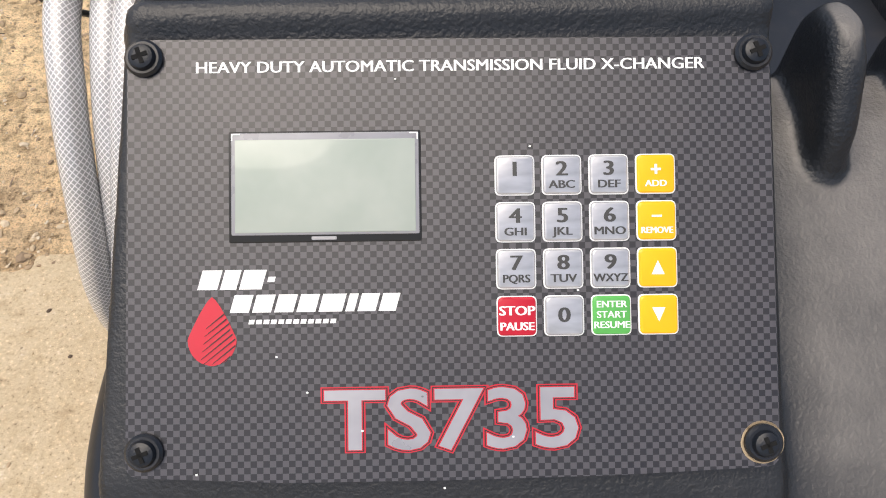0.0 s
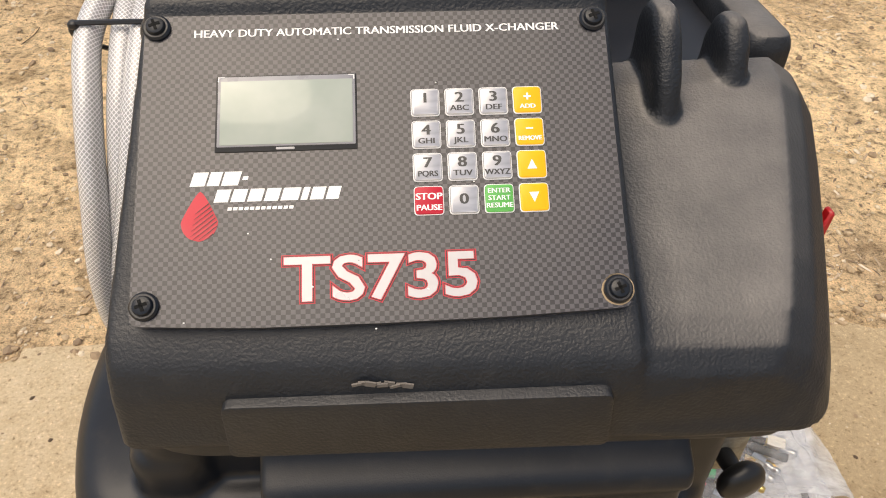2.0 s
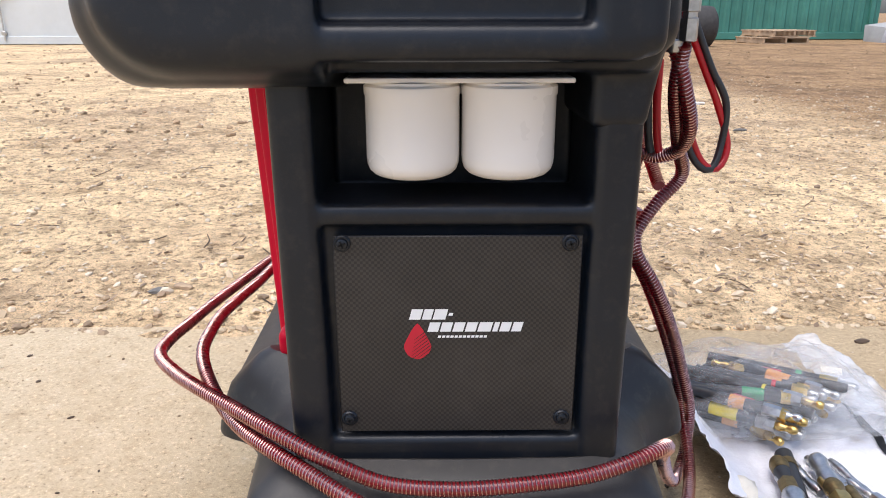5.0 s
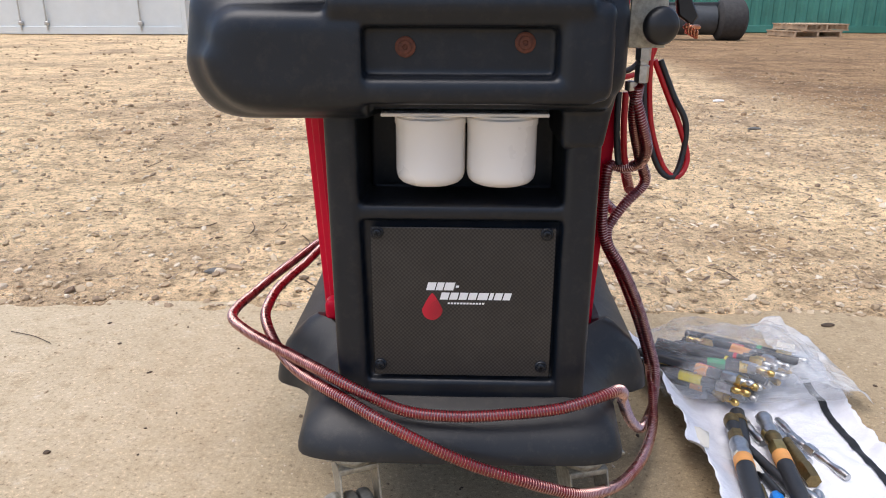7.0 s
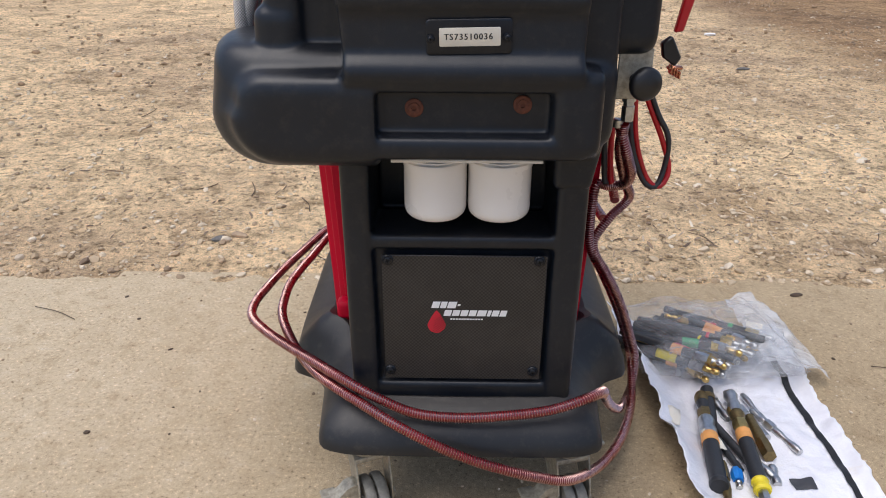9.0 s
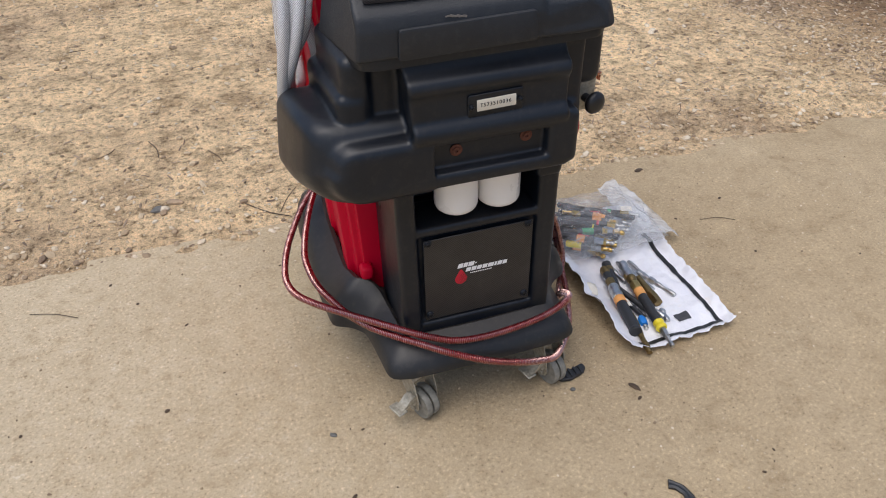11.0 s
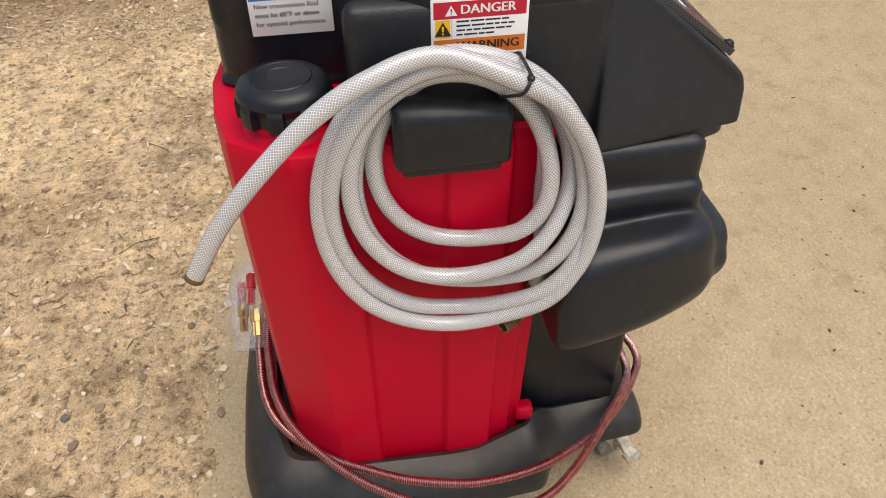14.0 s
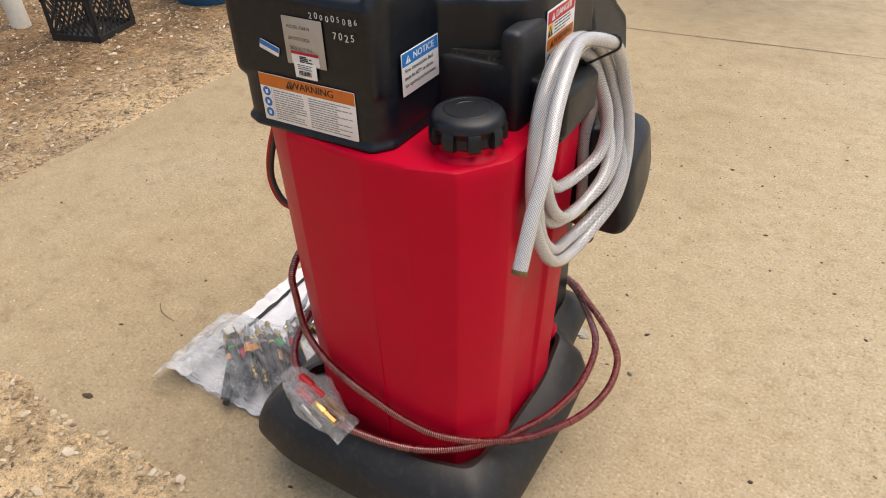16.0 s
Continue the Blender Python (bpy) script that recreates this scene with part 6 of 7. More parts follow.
coupling("steel_coupling", "bright steel quick coupling on the sheet", (0.572, 0.150, 0.016), (0.540, 0.290, 0.018), [("body", 0.0, 0.5, [0.0085, 0.0085, 0.007], STEEL, 16), ("nut", 0.48, 0.64, [0.0098, 0.0102, 0.0098], STEEL, 6), ("nipple", 0.64, 1.0, tip(0.0062), STEEL, 14)])
coupling("steel_coupling", "bright steel quick coupling on the sheet", (0.590, 0.190, 0.014), (0.574, 0.285, 0.016), [("body", 0.0, 1.0, tip(0.0066), STEEL, 14)])
coupling("steel_coupling", "short steel coupling under the adapters", (0.545, 0.048, 0.014), (0.520, 0.110, 0.016), [("body", 0.0, 1.0, tip(0.0090), STEEL, 14)])
coupling("blue_fitting", "small blue plastic fitting with a steel end", (0.478, 0.022, 0.014), (0.486, 0.066, 0.016), [("body", 0.35, 1.0, [0.009, 0.011, 0.011, 0.008], BLUE_PLASTIC, 8), ("nipple", 0.0, 0.36, tip(0.006), STEEL, 14)])
coupling("tube_adapter", "thin black tube with a yellow ring", (0.492, 0.060, 0.018), (0.470, 0.190, 0.020), [("sleeve", 0.0, 0.9, [0.0065, 0.0065], HOSE_RUBBER, 14), ("ring", 0.86, 1.0, [0.0085, 0.0085], YELLOW_BAND, 14)])


coupling("steel_coupling", "short bright steel nipple on the sheet", (0.520, 0.205, 0.016), (0.500, 0.300, 0.020), [("body", 0.0, 0.6, tip(0.0085), STEEL, 16), ("nut", 0.55, 0.72, [0.0105, 0.0112, 0.0105], STEEL, 6), ("nipple", 0.72, 1.0, tip(0.0065), STEEL, 14)])
coupling("tube_adapter", "thin black tube with a bright steel end", (0.515, 0.070, 0.020), (0.468, 0.230, 0.026), [("sleeve", 0.0, 0.7, [0.0075, 0.0075], HOSE_RUBBER, 14), ("nipple", 0.68, 1.0, tip(0.0070), STEEL, 14)])
coupling("steel_coupling", "small steel plug on the sheet", (0.545, 0.030, 0.014), (0.552, 0.075, 0.016), [("body", 0.0, 1.0, tip(0.0085), STEEL, 14)])
coupling("brass_coupling", "small brass union among the adapters", (0.528, 0.165, 0.030), (0.524, 0.215, 0.032), [("nut", 0.0, 0.5, [0.0100, 0.0108, 0.0100], BRASS, 6), ("body", 0.48, 1.0, [0.0085, 0.0085, 0.0075], BRASS, 16)])
for x, y, turn, w, h in ((0.462, 0.120, 20, 0.020, 0.050), (0.405, 0.190, -15, 0.030, 0.040)):
    bm = bmesh.new()
    rows = [[bm.verts.new((-w / 2 + w * i / 4, -h / 2 + h * j / 6, 0.004 * math.sin(i * 1.3 + j) + 0.006 * (j / 6) ** 2)) for i in range(5)] for j in range(7)]
    for j in range(6):
        for i in range(4):
            bm.faces.new((rows[j][i], rows[j][i + 1], rows[j + 1][i + 1], rows[j + 1][i]))
    ob = solo("paper_tag", bm, CREAM, "curled cream paper tag on the sheet", "tag", "", "", Matrix.Translation((x, y, 0.034)) @ Matrix.Rotation(radians(turn), 4, "Z"), 60)
    ob.modifiers.new("thickness", "SOLIDIFY").thickness = 0.0006


def blob_bag(cx, cy, rx, ry, h, seed, n=56, rings=16):
    """A slack closed bag: flat below, crumpled above."""
    rows = []
    for j in range(rings + 1):
        t = j / rings
        ring = []
        for i in range(n):
            a = 2 * math.pi * i / n
            k = math.sin(math.pi * min(t * 0.97 + 0.03, 1) ** 0.55) ** 0.45 if t < 1 else 0.02
            sq = 1 / max(abs(math.cos(a)), abs(math.sin(a))) ** 0.75
            q = Vector((math.cos(a) * sq, math.sin(a) * sq, t * 2))
            wob = 1 + 0.10 * noise.noise(q * 2.2 + Vector((seed, 0, 0))) + 0.05 * noise.noise(q * 6 + Vector((0, seed, 0)))
            z = h * t * (1 + 0.35 * noise.noise(q * 1.7 + Vector((0, 0, seed)))) + 0.007 * noise.noise(q * 8)
            ring.append(Vector((cx + rx * k * q.x * wob, cy + ry * k * q.y * wob, max(0.002, z))))
        rows.append(ring)
    bm = bmesh.new()
    return add_loft(bm, rows)


def build_hose_bag():
    """Clear bag, with its flap, that holds a bundle of adapter tubes."""
    bag = thing("plastic_bag", (0.57, 0.45, 0.02), "clear plastic bag stuffed with adapter tubes", "bag")
    bm = blob_bag(0.545, 0.450, 0.182, 0.138, 0.092, 4.0)
    bmesh.ops.translate(bm, vec=(0, 0, 0.018), verts=bm.verts)
    part("film", bm, FILM, bag, "crinkled clear film", None, 60)
    # empty flap beyond the contents
    bm = bmesh.new()
    nu, nv = 26, 26
    g = []
    for j in range(nv + 1):
        row = []
        for i in range(nu + 1):
            u, v = i / nu, j / nv
            x = 0.63 + 0.125 * u + 0.02 * (1 - v) * u
            y = 0.335 + 0.255 * v + 0.03 * u * v
            q = Vector((x, y, 0))
            z = 0.045 * (1 - u) ** 0.7 + 0.03 * v * (1 - abs(2 * u - 1)) + 0.020 * abs(noise.noise(q * 16)) + 0.010 * noise.noise(q * 40) + 0.02
            row.append(bm.verts.new((x, y, max(0.012, z))))
        g.append(row)
    for j in range(nv):
        for i in range(nu):
            bm.faces.new((g[j][i], g[j][i + 1], g[j + 1][i + 1], g[j + 1][i]))
    part("flap", bm, FLAP_FILM, bag, "empty crumpled flap", None, 60)
    rnd = random.Random(8)
    bands = [ORANGE_BAND, RED_INK, GREEN_BAND, YELLOW_BAND, RED_INK, ORANGE_BAND]
    for k in range(27):
        u = (k % 9) / 8
        lay = k // 9
        z = 0.030 + 0.019 * lay + rnd.uniform(0, 0.006)
        x0, y = 0.388 + 0.150 * u + rnd.uniform(-0.010, 0.010), 0.455 + 0.125 * u + rnd.uniform(-0.010, 0.010) - 0.03 * lay
        x1, y1 = 0.505 + 0.150 * u + rnd.uniform(-0.015, 0.015), 0.322 + 0.105 * u + rnd.uniform(-0.012, 0.012)
        mx, my, half = (x0 + x1) / 2 - 0.012, (y + y1) / 2, 0.112 + rnd.uniform(-0.016, 0.008)
        turn = math.atan2(y1 - y, x1 - x0) + rnd.uniform(-0.26, 0.26) + (math.pi if rnd.random() < 0.12 else 0)
        mx, my = 0.56 + (mx - 0.56) * 0.97, 0.45 + (my - 0.45) * 0.97
        x0, y, length, slope = mx - half * math.cos(turn), my - half * math.sin(turn), 2 * half * math.cos(turn), 2 * half * math.sin(turn)
        coupling("adapter_tube", "black adapter tube with brass end inside the bag", (x0, y, z), (x0 + length, y + slope, z + rnd.uniform(-0.006, 0.008)), [
            ("sleeve", 0.0, 0.74, [0.0085, 0.0095, 0.0095], HOSE_RUBBER, 12), ("colour_band", 0.52 + rnd.uniform(-0.1, 0.08), 0.62, [0.0102, 0.0102], bands[k % 6], 12),
            ("nut", 0.74, 0.86, [0.0105, 0.0112, 0.0105], BRASS if k % 3 else STEEL, 6), ("nipple", 0.86, 1.0, tip(0.007), BRASS if k % 2 else STEEL, 12)], "adapter tubes in the bag")
    bm = box(-0.016, 0.016, -0.012, 0.012, 0, 0.002, 0.001, 1, 0, Matrix.Translation((0.635, 0.425, 0.094)) @ Matrix.Rotation(radians(-25), 4, "Z"))
    solo("paper_tag", bm, CREAM, "small cream tag inside the bag", "tag")


build_hose_bag()


def build_parts_bag():
    """Small bag of fittings tied to the hose, leaning on the base."""
    bag = thing("parts_bag", (0.05, 0.70, 0.20), "small clear bag of brass and red fittings hung on the hose", "bag")
    m, n = along((0.160, 0.672, 0.388), (0.014, 0.676, 0.288))
    bm = bmesh.new()
    rows = []
    for j in range(15):
        t = j / 14
        r = 0.006 + 0.040 * math.sin(math.pi * min(1, t * 0.9 + 0.05)) ** 0.8 if t < 0.92 else 0.034
        ring = []
        for i in range(28):
            a = 2 * math.pi * i / 28
            q = Vector((math.cos(a), math.sin(a), t * 3))
            k = r * (1 + 0.25 * noise.noise(q * 2.0) + 0.12 * noise.noise(q * 6))
            ring.append(m @ Vector((k * math.cos(a), 0.62 * k * math.sin(a), t * n)))
        rows.append(ring)
    add_loft(bm, rows)
    part("film", bm, FILM, bag, "", None, 60)
    fittings = (("red_fitting", CABLE_RED, 0.16, 0.52, 0.010, (0.006, 0.010), 12), ("red_fitting", CABLE_RED, 0.24, 0.58, 0.009, (-0.014, 0.004), 12), ("brass_fitting", BRASS, 0.48, 0.80, 0.011, (-0.012, 0.011), 8), ("brass_fitting", BRASS, 0.54, 0.86, 0.010, (0.014, 0.009), 6),
                ("brass_fitting", BRASS, 0.50, 0.84, 0.010, (0.004, -0.010), 6), ("steel_fitting", STEEL, 0.40, 0.74, 0.008, (-0.022, -0.004), 10), ("brass_fitting", BRASS, 0.62, 0.88, 0.009, (0.022, -0.004), 8))
    for k, (nm, mat, s, e, r, off, sides) in enumerate(fittings):
        mm = m @ Matrix.Translation((off[0], off[1], 0)) @ Matrix.Rotation(radians(3 * (k - 3)), 4, "X")
        bm = bmesh.new()
        add_lathe(bm, [(r * 0.7, s * n), (r, s * n + 0.004), (r, (s * 0.5 + e * 0.5) * n), (r * 0.75, (s * 0.5 + e * 0.5) * n + 0.001), (r * 0.75, e * n)], sides, mm)
        part(nm, bm, mat, bag, "")


build_parts_bag()


# ---------------------------------------------------------------- small litter
BARK = plain("dry_bark", (0.075, 0.050, 0.032), 0.85, 0, 0.4, 60, 0.001)
DRY_LEAF = plain("dry_leaf", (0.34, 0.25, 0.16), 0.8, 0, 0.3, 60, 0.001)
GREY_STONE = plain("grey_stone", (0.13, 0.125, 0.115), 0.8, 0, 0.3, 80, 0.001)
RUBBER_BIT = plain("black_rubber_scrap", (0.020, 0.022, 0.026), 0.5, 0, 0.3, 120, 0.001)


def chip(name, label, x, y, lx, ly, lz, turn, mat, seed, category="litter"):
    """A small uneven chip."""
    bm = bmesh.new()
    bmesh.ops.create_icosphere(bm, subdivisions=2, radius=1.0)
    for v in bm.verts:
        k = 1 + 0.35 * noise.noise(v.co * 1.6 + Vector((seed, 0, 0)))
        v.co = Vector((v.co.x * lx * k, v.co.y * ly * k, v.co.z * lz * k))
    z = (ground_height(x, y) if (y > 0.8 or x > 2.1) else 0.0) + lz * 0.6
    return solo(name, bm, mat, label, category, "", "", Matrix.Translation((x, y, z)) @ Matrix.Rotation(radians(turn), 4, "Z"), 30)


def twig(label, pts, r=0.0016):
    bm = bmesh.new()
    add_tube(bm, spline(pts, 0.012), r, 6)
    return solo("twig", bm, BARK, label, "twig", "twigs on the ground")


chip("leaf", "dark curled leaf on the concrete", 0.873, 0.735, 0.018, 0.008, 0.004, 15, BARK, 1, "leaf")
chip("bark_chip", "brown bark chip on the concrete", 0.356, -0.130, 0.016, 0.007, 0.003, -60, BARK, 2)
chip("stone_chip", "small dark stone chip on the concrete", -0.352, -0.036, 0.010, 0.005, 0.003, -35, GREY_STONE, 3)
chip("stone_chip", "tiny brown stone on the concrete", -0.704, 0.159, 0.006, 0.005, 0.003, 20, BARK, 4)
chip("pebble", "round dark pebble on the concrete", -1.148, 0.326, 0.013, 0.012, 0.009, 0, BARK, 5)
chip("bark_chip", "brown bark chip on the concrete", -0.343, -0.208, 0.009, 0.004, 0.003, 40, BARK, 6)
chip("pebble", "tiny dark pebble beside the caster", 0.214, -0.090, 0.006, 0.005, 0.004, 0, GREY_STONE, 7)
chip("flat_stone", "flat grey stone in the dirt", -0.705, 1.030, 0.022, 0.016, 0.006, 30, GREY_STONE, 8)
chip("leaf", "pale crumpled dry leaf in the dirt", -0.650, 1.055, 0.030, 0.014, 0.008, -25, DRY_LEAF, 9, "leaf")
chip("flat_stone", "flat stone in the dirt", -0.165, 1.330, 0.016, 0.012, 0.006, 60, DRY_LEAF, 10)
chip("pebble", "grey pebble in the dirt", 0.130, 1.145, 0.011, 0.010, 0.007, 0, GREY_STONE, 11)
for k in range(26):
    rnd = random.Random(200 + k)
    if k < 15:
        px, py = rnd.uniform(-0.9, 1.9), rnd.uniform(-1.0, 0.72)
    else:
        px, py = rnd.uniform(-1.2, 1.4), rnd.uniform(0.95, 2.4)
    s = rnd.uniform(0.4, 1.0)
    chip("bark_chip", "small dark bark chip on the ground", px, py, 0.008 * s, 0.004 * s, 0.0025 * s, rnd.uniform(0, 180), BARK, 30 + k)


def g(x, y, up=0.004):
    return (x, y, max(ground_height(x, y), 0.0 if (y < 0.78 and x < 2.1) else -1) + up)


twig("long thin dry twig lying in the dirt", [g(-0.445, 0.985), g(-0.37, 0.905), g(-0.30, 0.862), g(-0.235, 0.806)], 0.0018)
twig("forked dry twig in the dirt", [g(-0.33, 0.90), g(-0.30, 0.96), g(-0.262, 1.02)], 0.0012)
twig("thin twig on the concrete", [g(-1.045, 0.628), g(-0.98, 0.606), g(-0.920, 0.570)], 0.0010)
twig("thin twig on the concrete", [g(0.90, 0.41), g(0.96, 0.40), g(1.0, 0.372)], 0.0010)
twig("thin curved straw in the dirt", [g(-0.11, 1.05), g(-0.07, 1.10), g(-0.075, 1.17), g(-0.05, 1.22)], 0.0010)
for k in range(14):
    rnd = random.Random(400 + k)
    px, py, an, ln = rnd.uniform(-1.6, 1.9), rnd.uniform(0.95, 2.6), rnd.uniform(0, 6.3), rnd.uniform(0.05, 0.16)
    twig("thin dry twig in the dirt", [g(px, py), g(px + 0.5 * ln * math.cos(an) + 0.01, py + 0.5 * ln * math.sin(an)), g(px + ln * math.cos(an), py + ln * math.sin(an))], rnd.uniform(0.0009, 0.0017))


def build_scraps():
    """Two scraps of broken black rubber."""
    bm = bmesh.new()
    add_prism(bm, fillet([(-0.040, -0.012), (-0.015, -0.020), (0.020, -0.012), (0.038, 0.000), (0.036, 0.016), (0.008, 0.010), (-0.020, 0.006), (-0.038, 0.010)], 0.004, 2), "z", 0.001, 0.011, 0.002, 1)
    for k in range(4):
        add_box(bm, -0.024 + k * 0.014, -0.018 + k * 0.014, -0.016, 0.010, 0.010, 0.015, 0.001, 1)
    solo("rubber_scrap", bm, RUBBER_BIT, "broken ribbed black rubber scrap beside the caster", "litter", "", "", Matrix.Translation((0.234, -0.044, 0)) @ Matrix.Rotation(radians(4), 4, "Z"))
    bm = bmesh.new()
    turns = [math.pi * (0.14 + 0.050 * k) for k in range(9)]
    rows = []
    for k, a in enumerate(turns):
        wide = 0.0085 + (0.0015 if k in (0, 8) else 0.0) + 0.0008 * math.sin(k * 1.9)
        rows.append([Vector(((0.045 + du * wide) * math.cos(a), (0.045 + du * wide) * math.sin(a), z)) for du, z in ((-1, 0.001), (1, 0.001), (1.05, 0.007), (0.5, 0.010), (0.25, 0.0085), (-0.25, 0.0085), (-0.5, 0.010), (-1.05, 0.007))])
    add_loft(bm, rows)
    solo("rubber_scrap", bm, RUBBER_BIT, "curved black rubber scrap on the concrete", "litter", "", "", Matrix.Translation((0.262, -0.432, 0)) @ Matrix.Rotation(radians(-35), 4, "Z"))


build_scraps()


def bark_litter():
    """Bark chips and straw over the darker ground beyond the slab."""
    rnd = random.Random(77)
    vs, fs = [], []
    for k in range(30000):
        if k % 5 < 3:
            x, y = 2.16 + 3.2 * rnd.random() ** 1.3, rnd.uniform(-3.4, 2.2)
        else:
            x, y = (rnd.uniform(0.3, 3.8) if rnd.random() < 0.72 else rnd.uniform(-4.5, 0.3)), 0.95 + 6.5 * rnd.random() ** 1.2
        l, w, h = 0.004 + 0.022 * rnd.random() ** 2.5, rnd.uniform(0.0012, 0.0045), rnd.uniform(0.001, 0.003)
        m = Matrix.Translation((x, y, ground_height(x, y) + 0.003)) @ Euler((rnd.uniform(-0.3, 0.3), rnd.uniform(-0.35, 0.35), rnd.uniform(0, 6.3))).to_matrix().to_4x4()
        b0 = len(vs)
        vs += [tuple(m @ Vector(p)) for p in ((-l, 0, -h), (-l * 0.4, -w, 0), (l * 0.5, -w, 0), (l, 0, -h), (l * 0.5, w, 0), (-l * 0.4, w, 0), (0, 0, h))]
        fs += [(b0, b0 + 1, b0 + 6), (b0 + 1, b0 + 2, b0 + 6), (b0 + 2, b0 + 3, b0 + 6), (b0 + 3, b0 + 4, b0 + 6), (b0 + 4, b0 + 5, b0 + 6), (b0 + 5, b0, b0 + 6)]
    me = bpy.data.meshes.new("bark_litter")
    me.from_pydata(vs, [], fs)
    m, nt, b = node_mat("bark_chips", (0.2, 0.13, 0.08), 0.9)
    ge = nt.nodes.new("ShaderNodeNewGeometry")
    nt.links.new(ramp(nt, ge.outputs["Random Per Island"], [(0, (0.11, 0.075, 0.052)), (0.4, (0.27, 0.20, 0.135)), (0.72, (0.46, 0.35, 0.24)), (1, (0.72, 0.62, 0.48))]).outputs["Color"], b.inputs["Base Color"])
    me.materials.append(m)
    tagged(new("bark_litter", me), "brown bark chips and straw scattered over the dirt", "litter", kind="stuff")


bark_litter()


# ---------------------------------------------------------------- yard things
def build_crate(at, turn):
    """Black lattice crate."""
    m = Matrix.Translation(at) @ Matrix.Rotation(radians(turn), 4, "Z")
    c = thing("milk_crate", at, "black plastic lattice crate on the bark litter", "crate")
    w, h, t = 0.165, 0.275, 0.008
    for k in range(4):
        mk = m @ Matrix.Rotation(radians(90 * k), 4, "Z")
        bm = bmesh.new()
        add_box(bm, -w, w, -w, -w + t, 0.0, 0.045, 0.002, 1)
        add_box(bm, -w, w, -w, -w + t, 0.235, h, 0.002, 1)
        add_box(bm, -w, w, -w - 0.006, -w + t, h - 0.02, h, 0.002, 1)
        for s in (-1, 1):
            add_box(bm, s * w - (0.03 if s > 0 else 0), s * w + (0.03 if s < 0 else 0), -w, -w + t, 0.04, 0.24, 0.002, 1)
            for q in range(7):
                x = -0.11 + q * 0.037
                a = mathutils_tilt(x, s)
                add_box(bm, -0.004, 0.004, -w + 0.001, -w + t - 0.001, -0.12, 0.12, 0, 1, 0, a)
        part("side_panel", bm, CRATE_BLACK, c, "", mk)
    part("bottom", box(-w + t, w - t, -w + t, w - t, 0.006, 0.014, 0.002, 1), CRATE_BLACK, c, "", m)


def mathutils_tilt(x, s):
    return Matrix.Translation((x, 0, 0.14)) @ Matrix.Rotation(radians(32 * s), 4, "Y") @ Matrix.Diagonal((1, 1, 0.92, 1))


CRATE_BLACK = plain("crate_plastic", (0.018, 0.018, 0.018), 0.55, 0, 0.3, 20)
build_crate((3.30, -1.19, 0.0), 14)
PVC = plain("white_pvc", (0.72, 0.69, 0.60), 0.4, 0, 0.1, 12)
bm = bmesh.new()
add_lathe(bm, [(0.056, 0.0), (0.056, 0.9), (0.050, 0.9), (0.050, 0.02)], 28)
solo("pvc_pipe", bm, PVC, "upright white plastic pipe beside the crate", "pipe", "", "", Matrix.Translation((3.80, -1.05, 0.0)) @ Matrix.Rotation(radians(5), 4, "Y"))
bm = bmesh.new()
add_lathe(bm, [(0.22, 0.0), (0.235, 0.02), (0.26, 0.32), (0.275, 0.33), (0.275, 0.345), (0.250, 0.34), (0.215, 0.03)], 36)
solo("blue_tub", bm, plain("blue_tub_plastic", (0.015, 0.11, 0.24), 0.5, 0, 0.15), "round blue plastic tub on the ground", "tub", "", "", Matrix.Translation((3.18, -2.02, 0.0)))

CORRUGATED = plain("white_container_paint", (0.62, 0.66, 0.66), 0.45, 0, 0.06, 1.5)
GREEN_PAINT = plain("green_container_paint", (0.06, 0.22, 0.17), 0.5, 0, 0.2, 1.2)
PALLET_WOOD = plain("weathered_pallet_wood", (0.42, 0.30, 0.19), 0.8, 0, 0.3, 5, 0.004)
TYRE = plain("old_tyre_rubber", (0.035, 0.033, 0.032), 0.8, 0, 0.4, 14, 0.006)
GREY_TARP = plain("grey_cover", (0.33, 0.33, 0.33), 0.7, 0, 0.15, 2)
DARK_STEEL = plain("dark_steel", (0.05, 0.055, 0.06), 0.6, 0.3, 0.3, 5)


def build_container(name, label, x0, x1, y, mat, doors):
    """Steel box with corner posts, sill and, where seen, door bars."""
    c = thing(name, ((x0 + x1) / 2, y + 1.2, 0), label, "container")
    bm = bmesh.new()
    if doors:
        add_box(bm, x0, x1, y, y + 2.4, 0.17, 2.6, 0.01, 1)
    else:
        xs, prof = x0, []
        while xs < x1:
            prof += [(xs, y), (xs + 0.10, y), (xs + 0.14, y + 0.04), (xs + 0.24, y + 0.04)]
            xs += 0.28
        add_prism(bm, prof + [(x1, y + 2.4), (x0, y + 2.4)], "z", 0.17, 2.6)
    part("shell", bm, mat, c)
    part("sill", box(x0 - 0.02, x1 + 0.02, y - 0.03, y + 2.43, 0.02, 0.19, 0.01, 1), mat, c)
    for x in (x0, x1):
        part("corner_post", box(x - 0.06, x + 0.06, y - 0.04, y + 0.08, 0.02, 2.62, 0.01, 1), mat, c)
    if doors:
        for x in doors:
            bm = bmesh.new()
            add_tube(bm, [Vector((x, y - 0.05, 0.1)), Vector((x, y - 0.05, 2.5))], 0.017, 8)
            add_box(bm, x - 0.05, x + 0.05, y - 0.08, y, 0.22, 0.30, 0.01, 1)
            add_box(bm, x - 0.02, x + 0.30, y - 0.08, y - 0.06, 0.95, 1.0, 0.005, 1)
            part("lock_bar", bm, STEEL, c)


build_container("white_container", "white steel container with upright lock bars", -16.0, -6.35, 16.3, CORRUGATED, (-10.1, -9.5, -7.35))
build_container("green_container", "green painted steel container across the yard", 5.0, 10.9, 18.6, GREEN_PAINT, ())


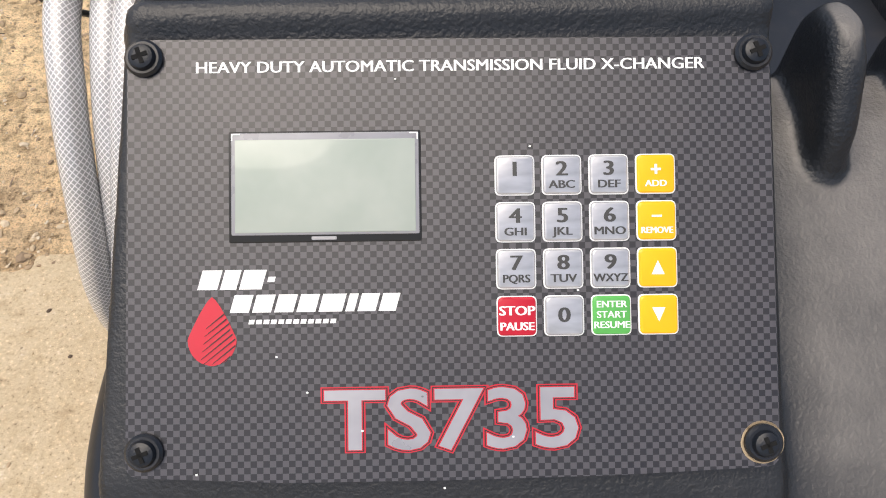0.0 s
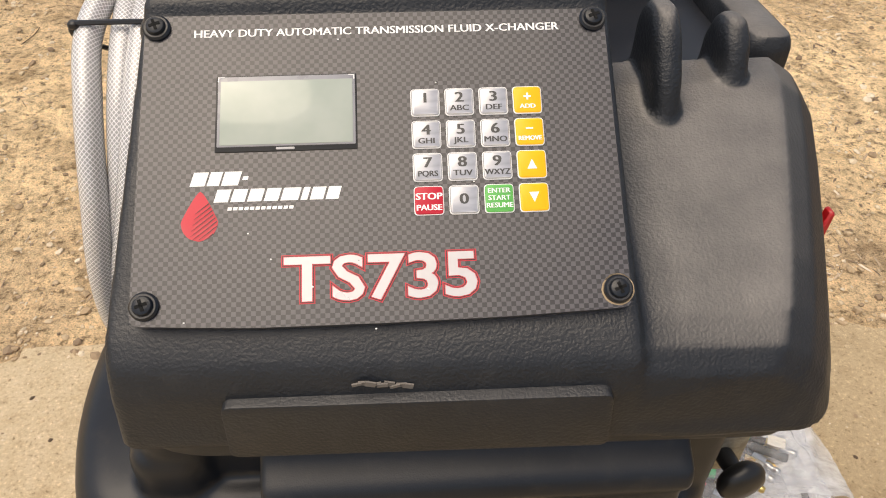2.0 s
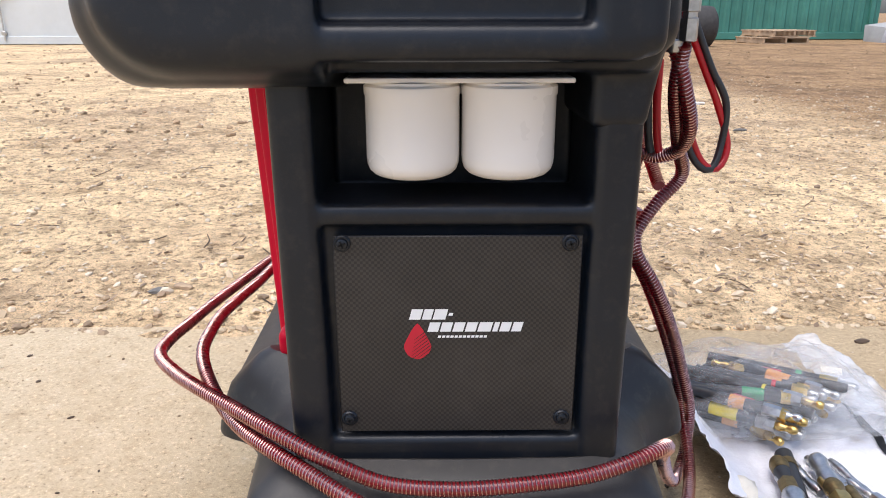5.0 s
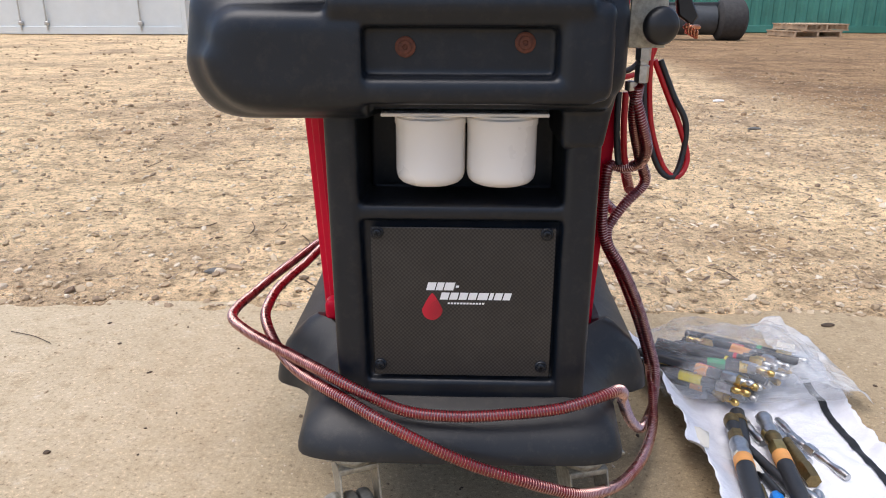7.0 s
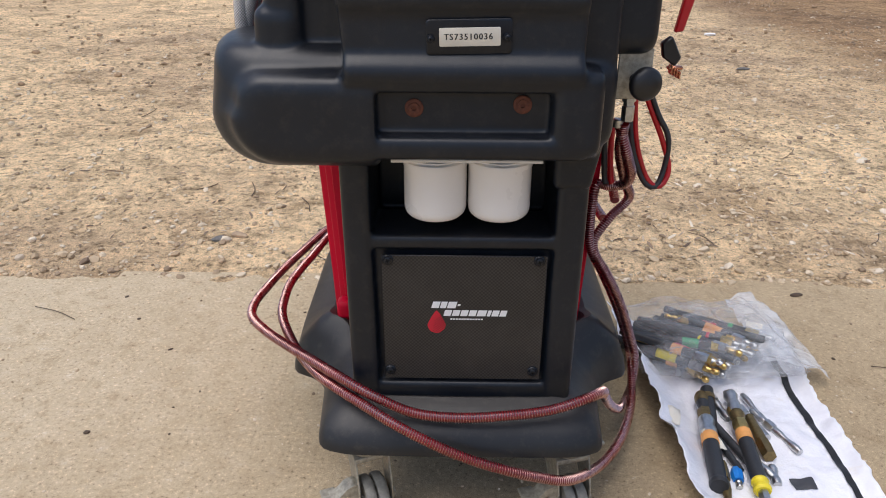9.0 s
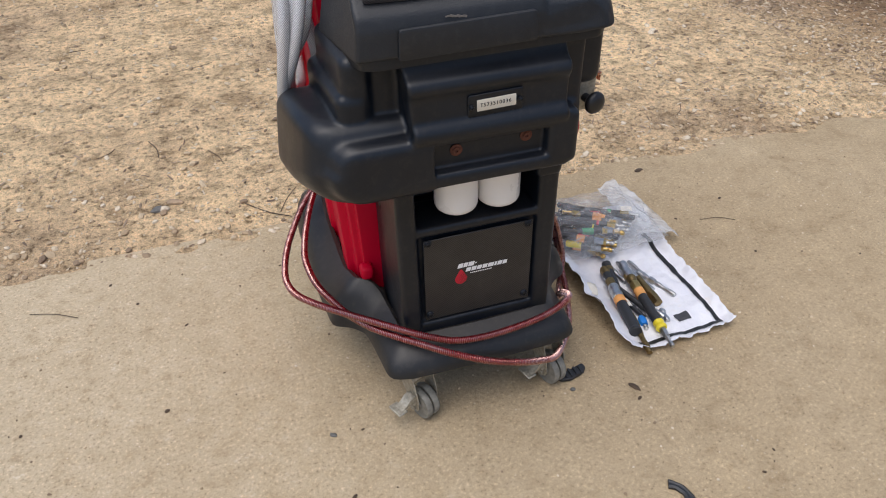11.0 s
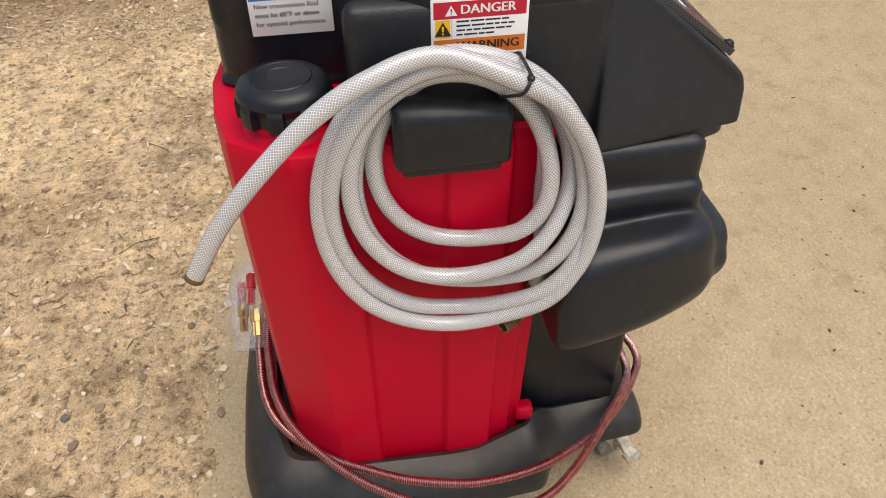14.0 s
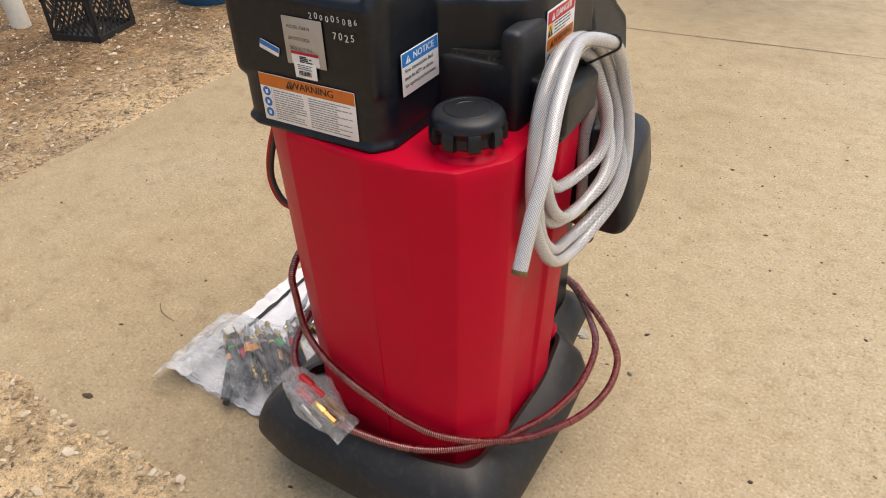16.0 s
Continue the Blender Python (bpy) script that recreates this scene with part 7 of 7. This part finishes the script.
def build_pallet(at, turn):
    m = Matrix.Translation(at) @ Matrix.Rotation(radians(turn), 4, "Z")
    p = thing("wooden_pallet", at, "weathered wooden pallet on the dirt", "pallet")
    for k in range(7):
        part("deck_board", box(-0.6, 0.6, -0.5 + k * 0.155, -0.40 + k * 0.155, 0.122, 0.144, 0.003, 1), PALLET_WOOD, p, "", m)
    for x in (-0.55, 0.0, 0.55):
        part("stringer", box(x - 0.022, x + 0.022, -0.5, 0.53, 0.022, 0.122, 0.003, 1), PALLET_WOOD, p, "", m)
    for y in (-0.5, 0.0, 0.43):
        part("bottom_board", box(-0.6, 0.6, y, y + 0.1, 0.0, 0.022, 0.003, 1), PALLET_WOOD, p, "", m)


build_pallet((7.6, 16.6, 0.0), 12)
build_pallet((7.75, 16.65, 0.15), 18)


def build_trailer():
    """Low steel drum on an axle with a wide tyre at its end."""
    t = thing("farm_roller", (4.9, 14.8, 0), "dark steel roller with a worn rubber tyre", "machine")
    m = Matrix.Translation((0, 14.8, 0.40)) @ Matrix.Rotation(radians(90), 4, "Y")
    bm = bmesh.new()
    add_lathe(bm, [(0.12, 5.00), (0.30, 5.02), (0.385, 5.08), (0.40, 5.18), (0.40, 5.42), (0.385, 5.52), (0.30, 5.58), (0.12, 5.60)], 40, m)
    part("tyre", bm, TYRE, t, "worn rubber tyre")
    bm = bmesh.new()
    add_lathe(bm, [(0.29, 3.6), (0.29, 4.98)], 28, m)
    part("drum", bm, DARK_STEEL, t, "dark steel drum")
    part("draw_frame", box(3.5, 5.1, 14.72, 14.88, 0.62, 0.74, 0.01, 1), DARK_STEEL, t, "")


build_trailer()
bm = bmesh.new()
add_loft(bm, [[Vector((10.0 + 2.6 * u + 0.1, 16.6 + 1.1 * v, z)) for u, v in ((0, 0), (1, -0.2), (1, 1), (0.05, 0.9))] for z in (0.0, 0.12)] + [[Vector((10.25 + 2.3 * u, 16.75 + 0.9 * v, 0.12 + h)) for u, v, h in ((0, 0, 0.22), (1, 0, 0.55), (1, 1, 0.55), (0, 1, 0.26))]])
solo("covered_load", bm, GREY_TARP, "low grey covered load on a dark base", "load")
chip("paper_scrap", "white paper scrap in the dirt", 1.95, 4.9, 0.05, 0.03, 0.012, 10, WHITE_INK, 51)
chip("rubber_ring", "dark flattened ring in the dirt", 1.75, 3.6, 0.045, 0.02, 0.010, 10, GREY_STONE, 52)





def build_crumbs():
    """Fine leaf and bark crumbs blown over the slab."""
    rnd = random.Random(77)
    for tone, count, mat in (("dark", 230, BARK), ("pale", 90, DRY_LEAF)):
        bm = bmesh.new()
        for k in range(count):
            px, py = rnd.gauss(0.0, 0.75), rnd.gauss(-1.35, 0.55)
            if k % 3 == 0:
                px, py = rnd.uniform(-1.3, 1.9), rnd.uniform(-1.6, 0.70)
            if py > 0.70 or py < -2.9:
                continue
            s = rnd.choice((0.0018, 0.0022, 0.003, 0.0045))
            m = Matrix.Translation((px, py, 0.0015)) @ Matrix.Rotation(rnd.uniform(0, 6.28), 4, "Z") @ Matrix.Diagonal((s * rnd.uniform(1, 2.2), s, 0.0016, 1))
            bmesh.ops.create_icosphere(bm, subdivisions=1, radius=1.0, matrix=m)
        solo(tone + "_crumbs", bm, mat, tone + " leaf and bark crumbs scattered over the concrete", "litter", kind="stuff")


build_crumbs()
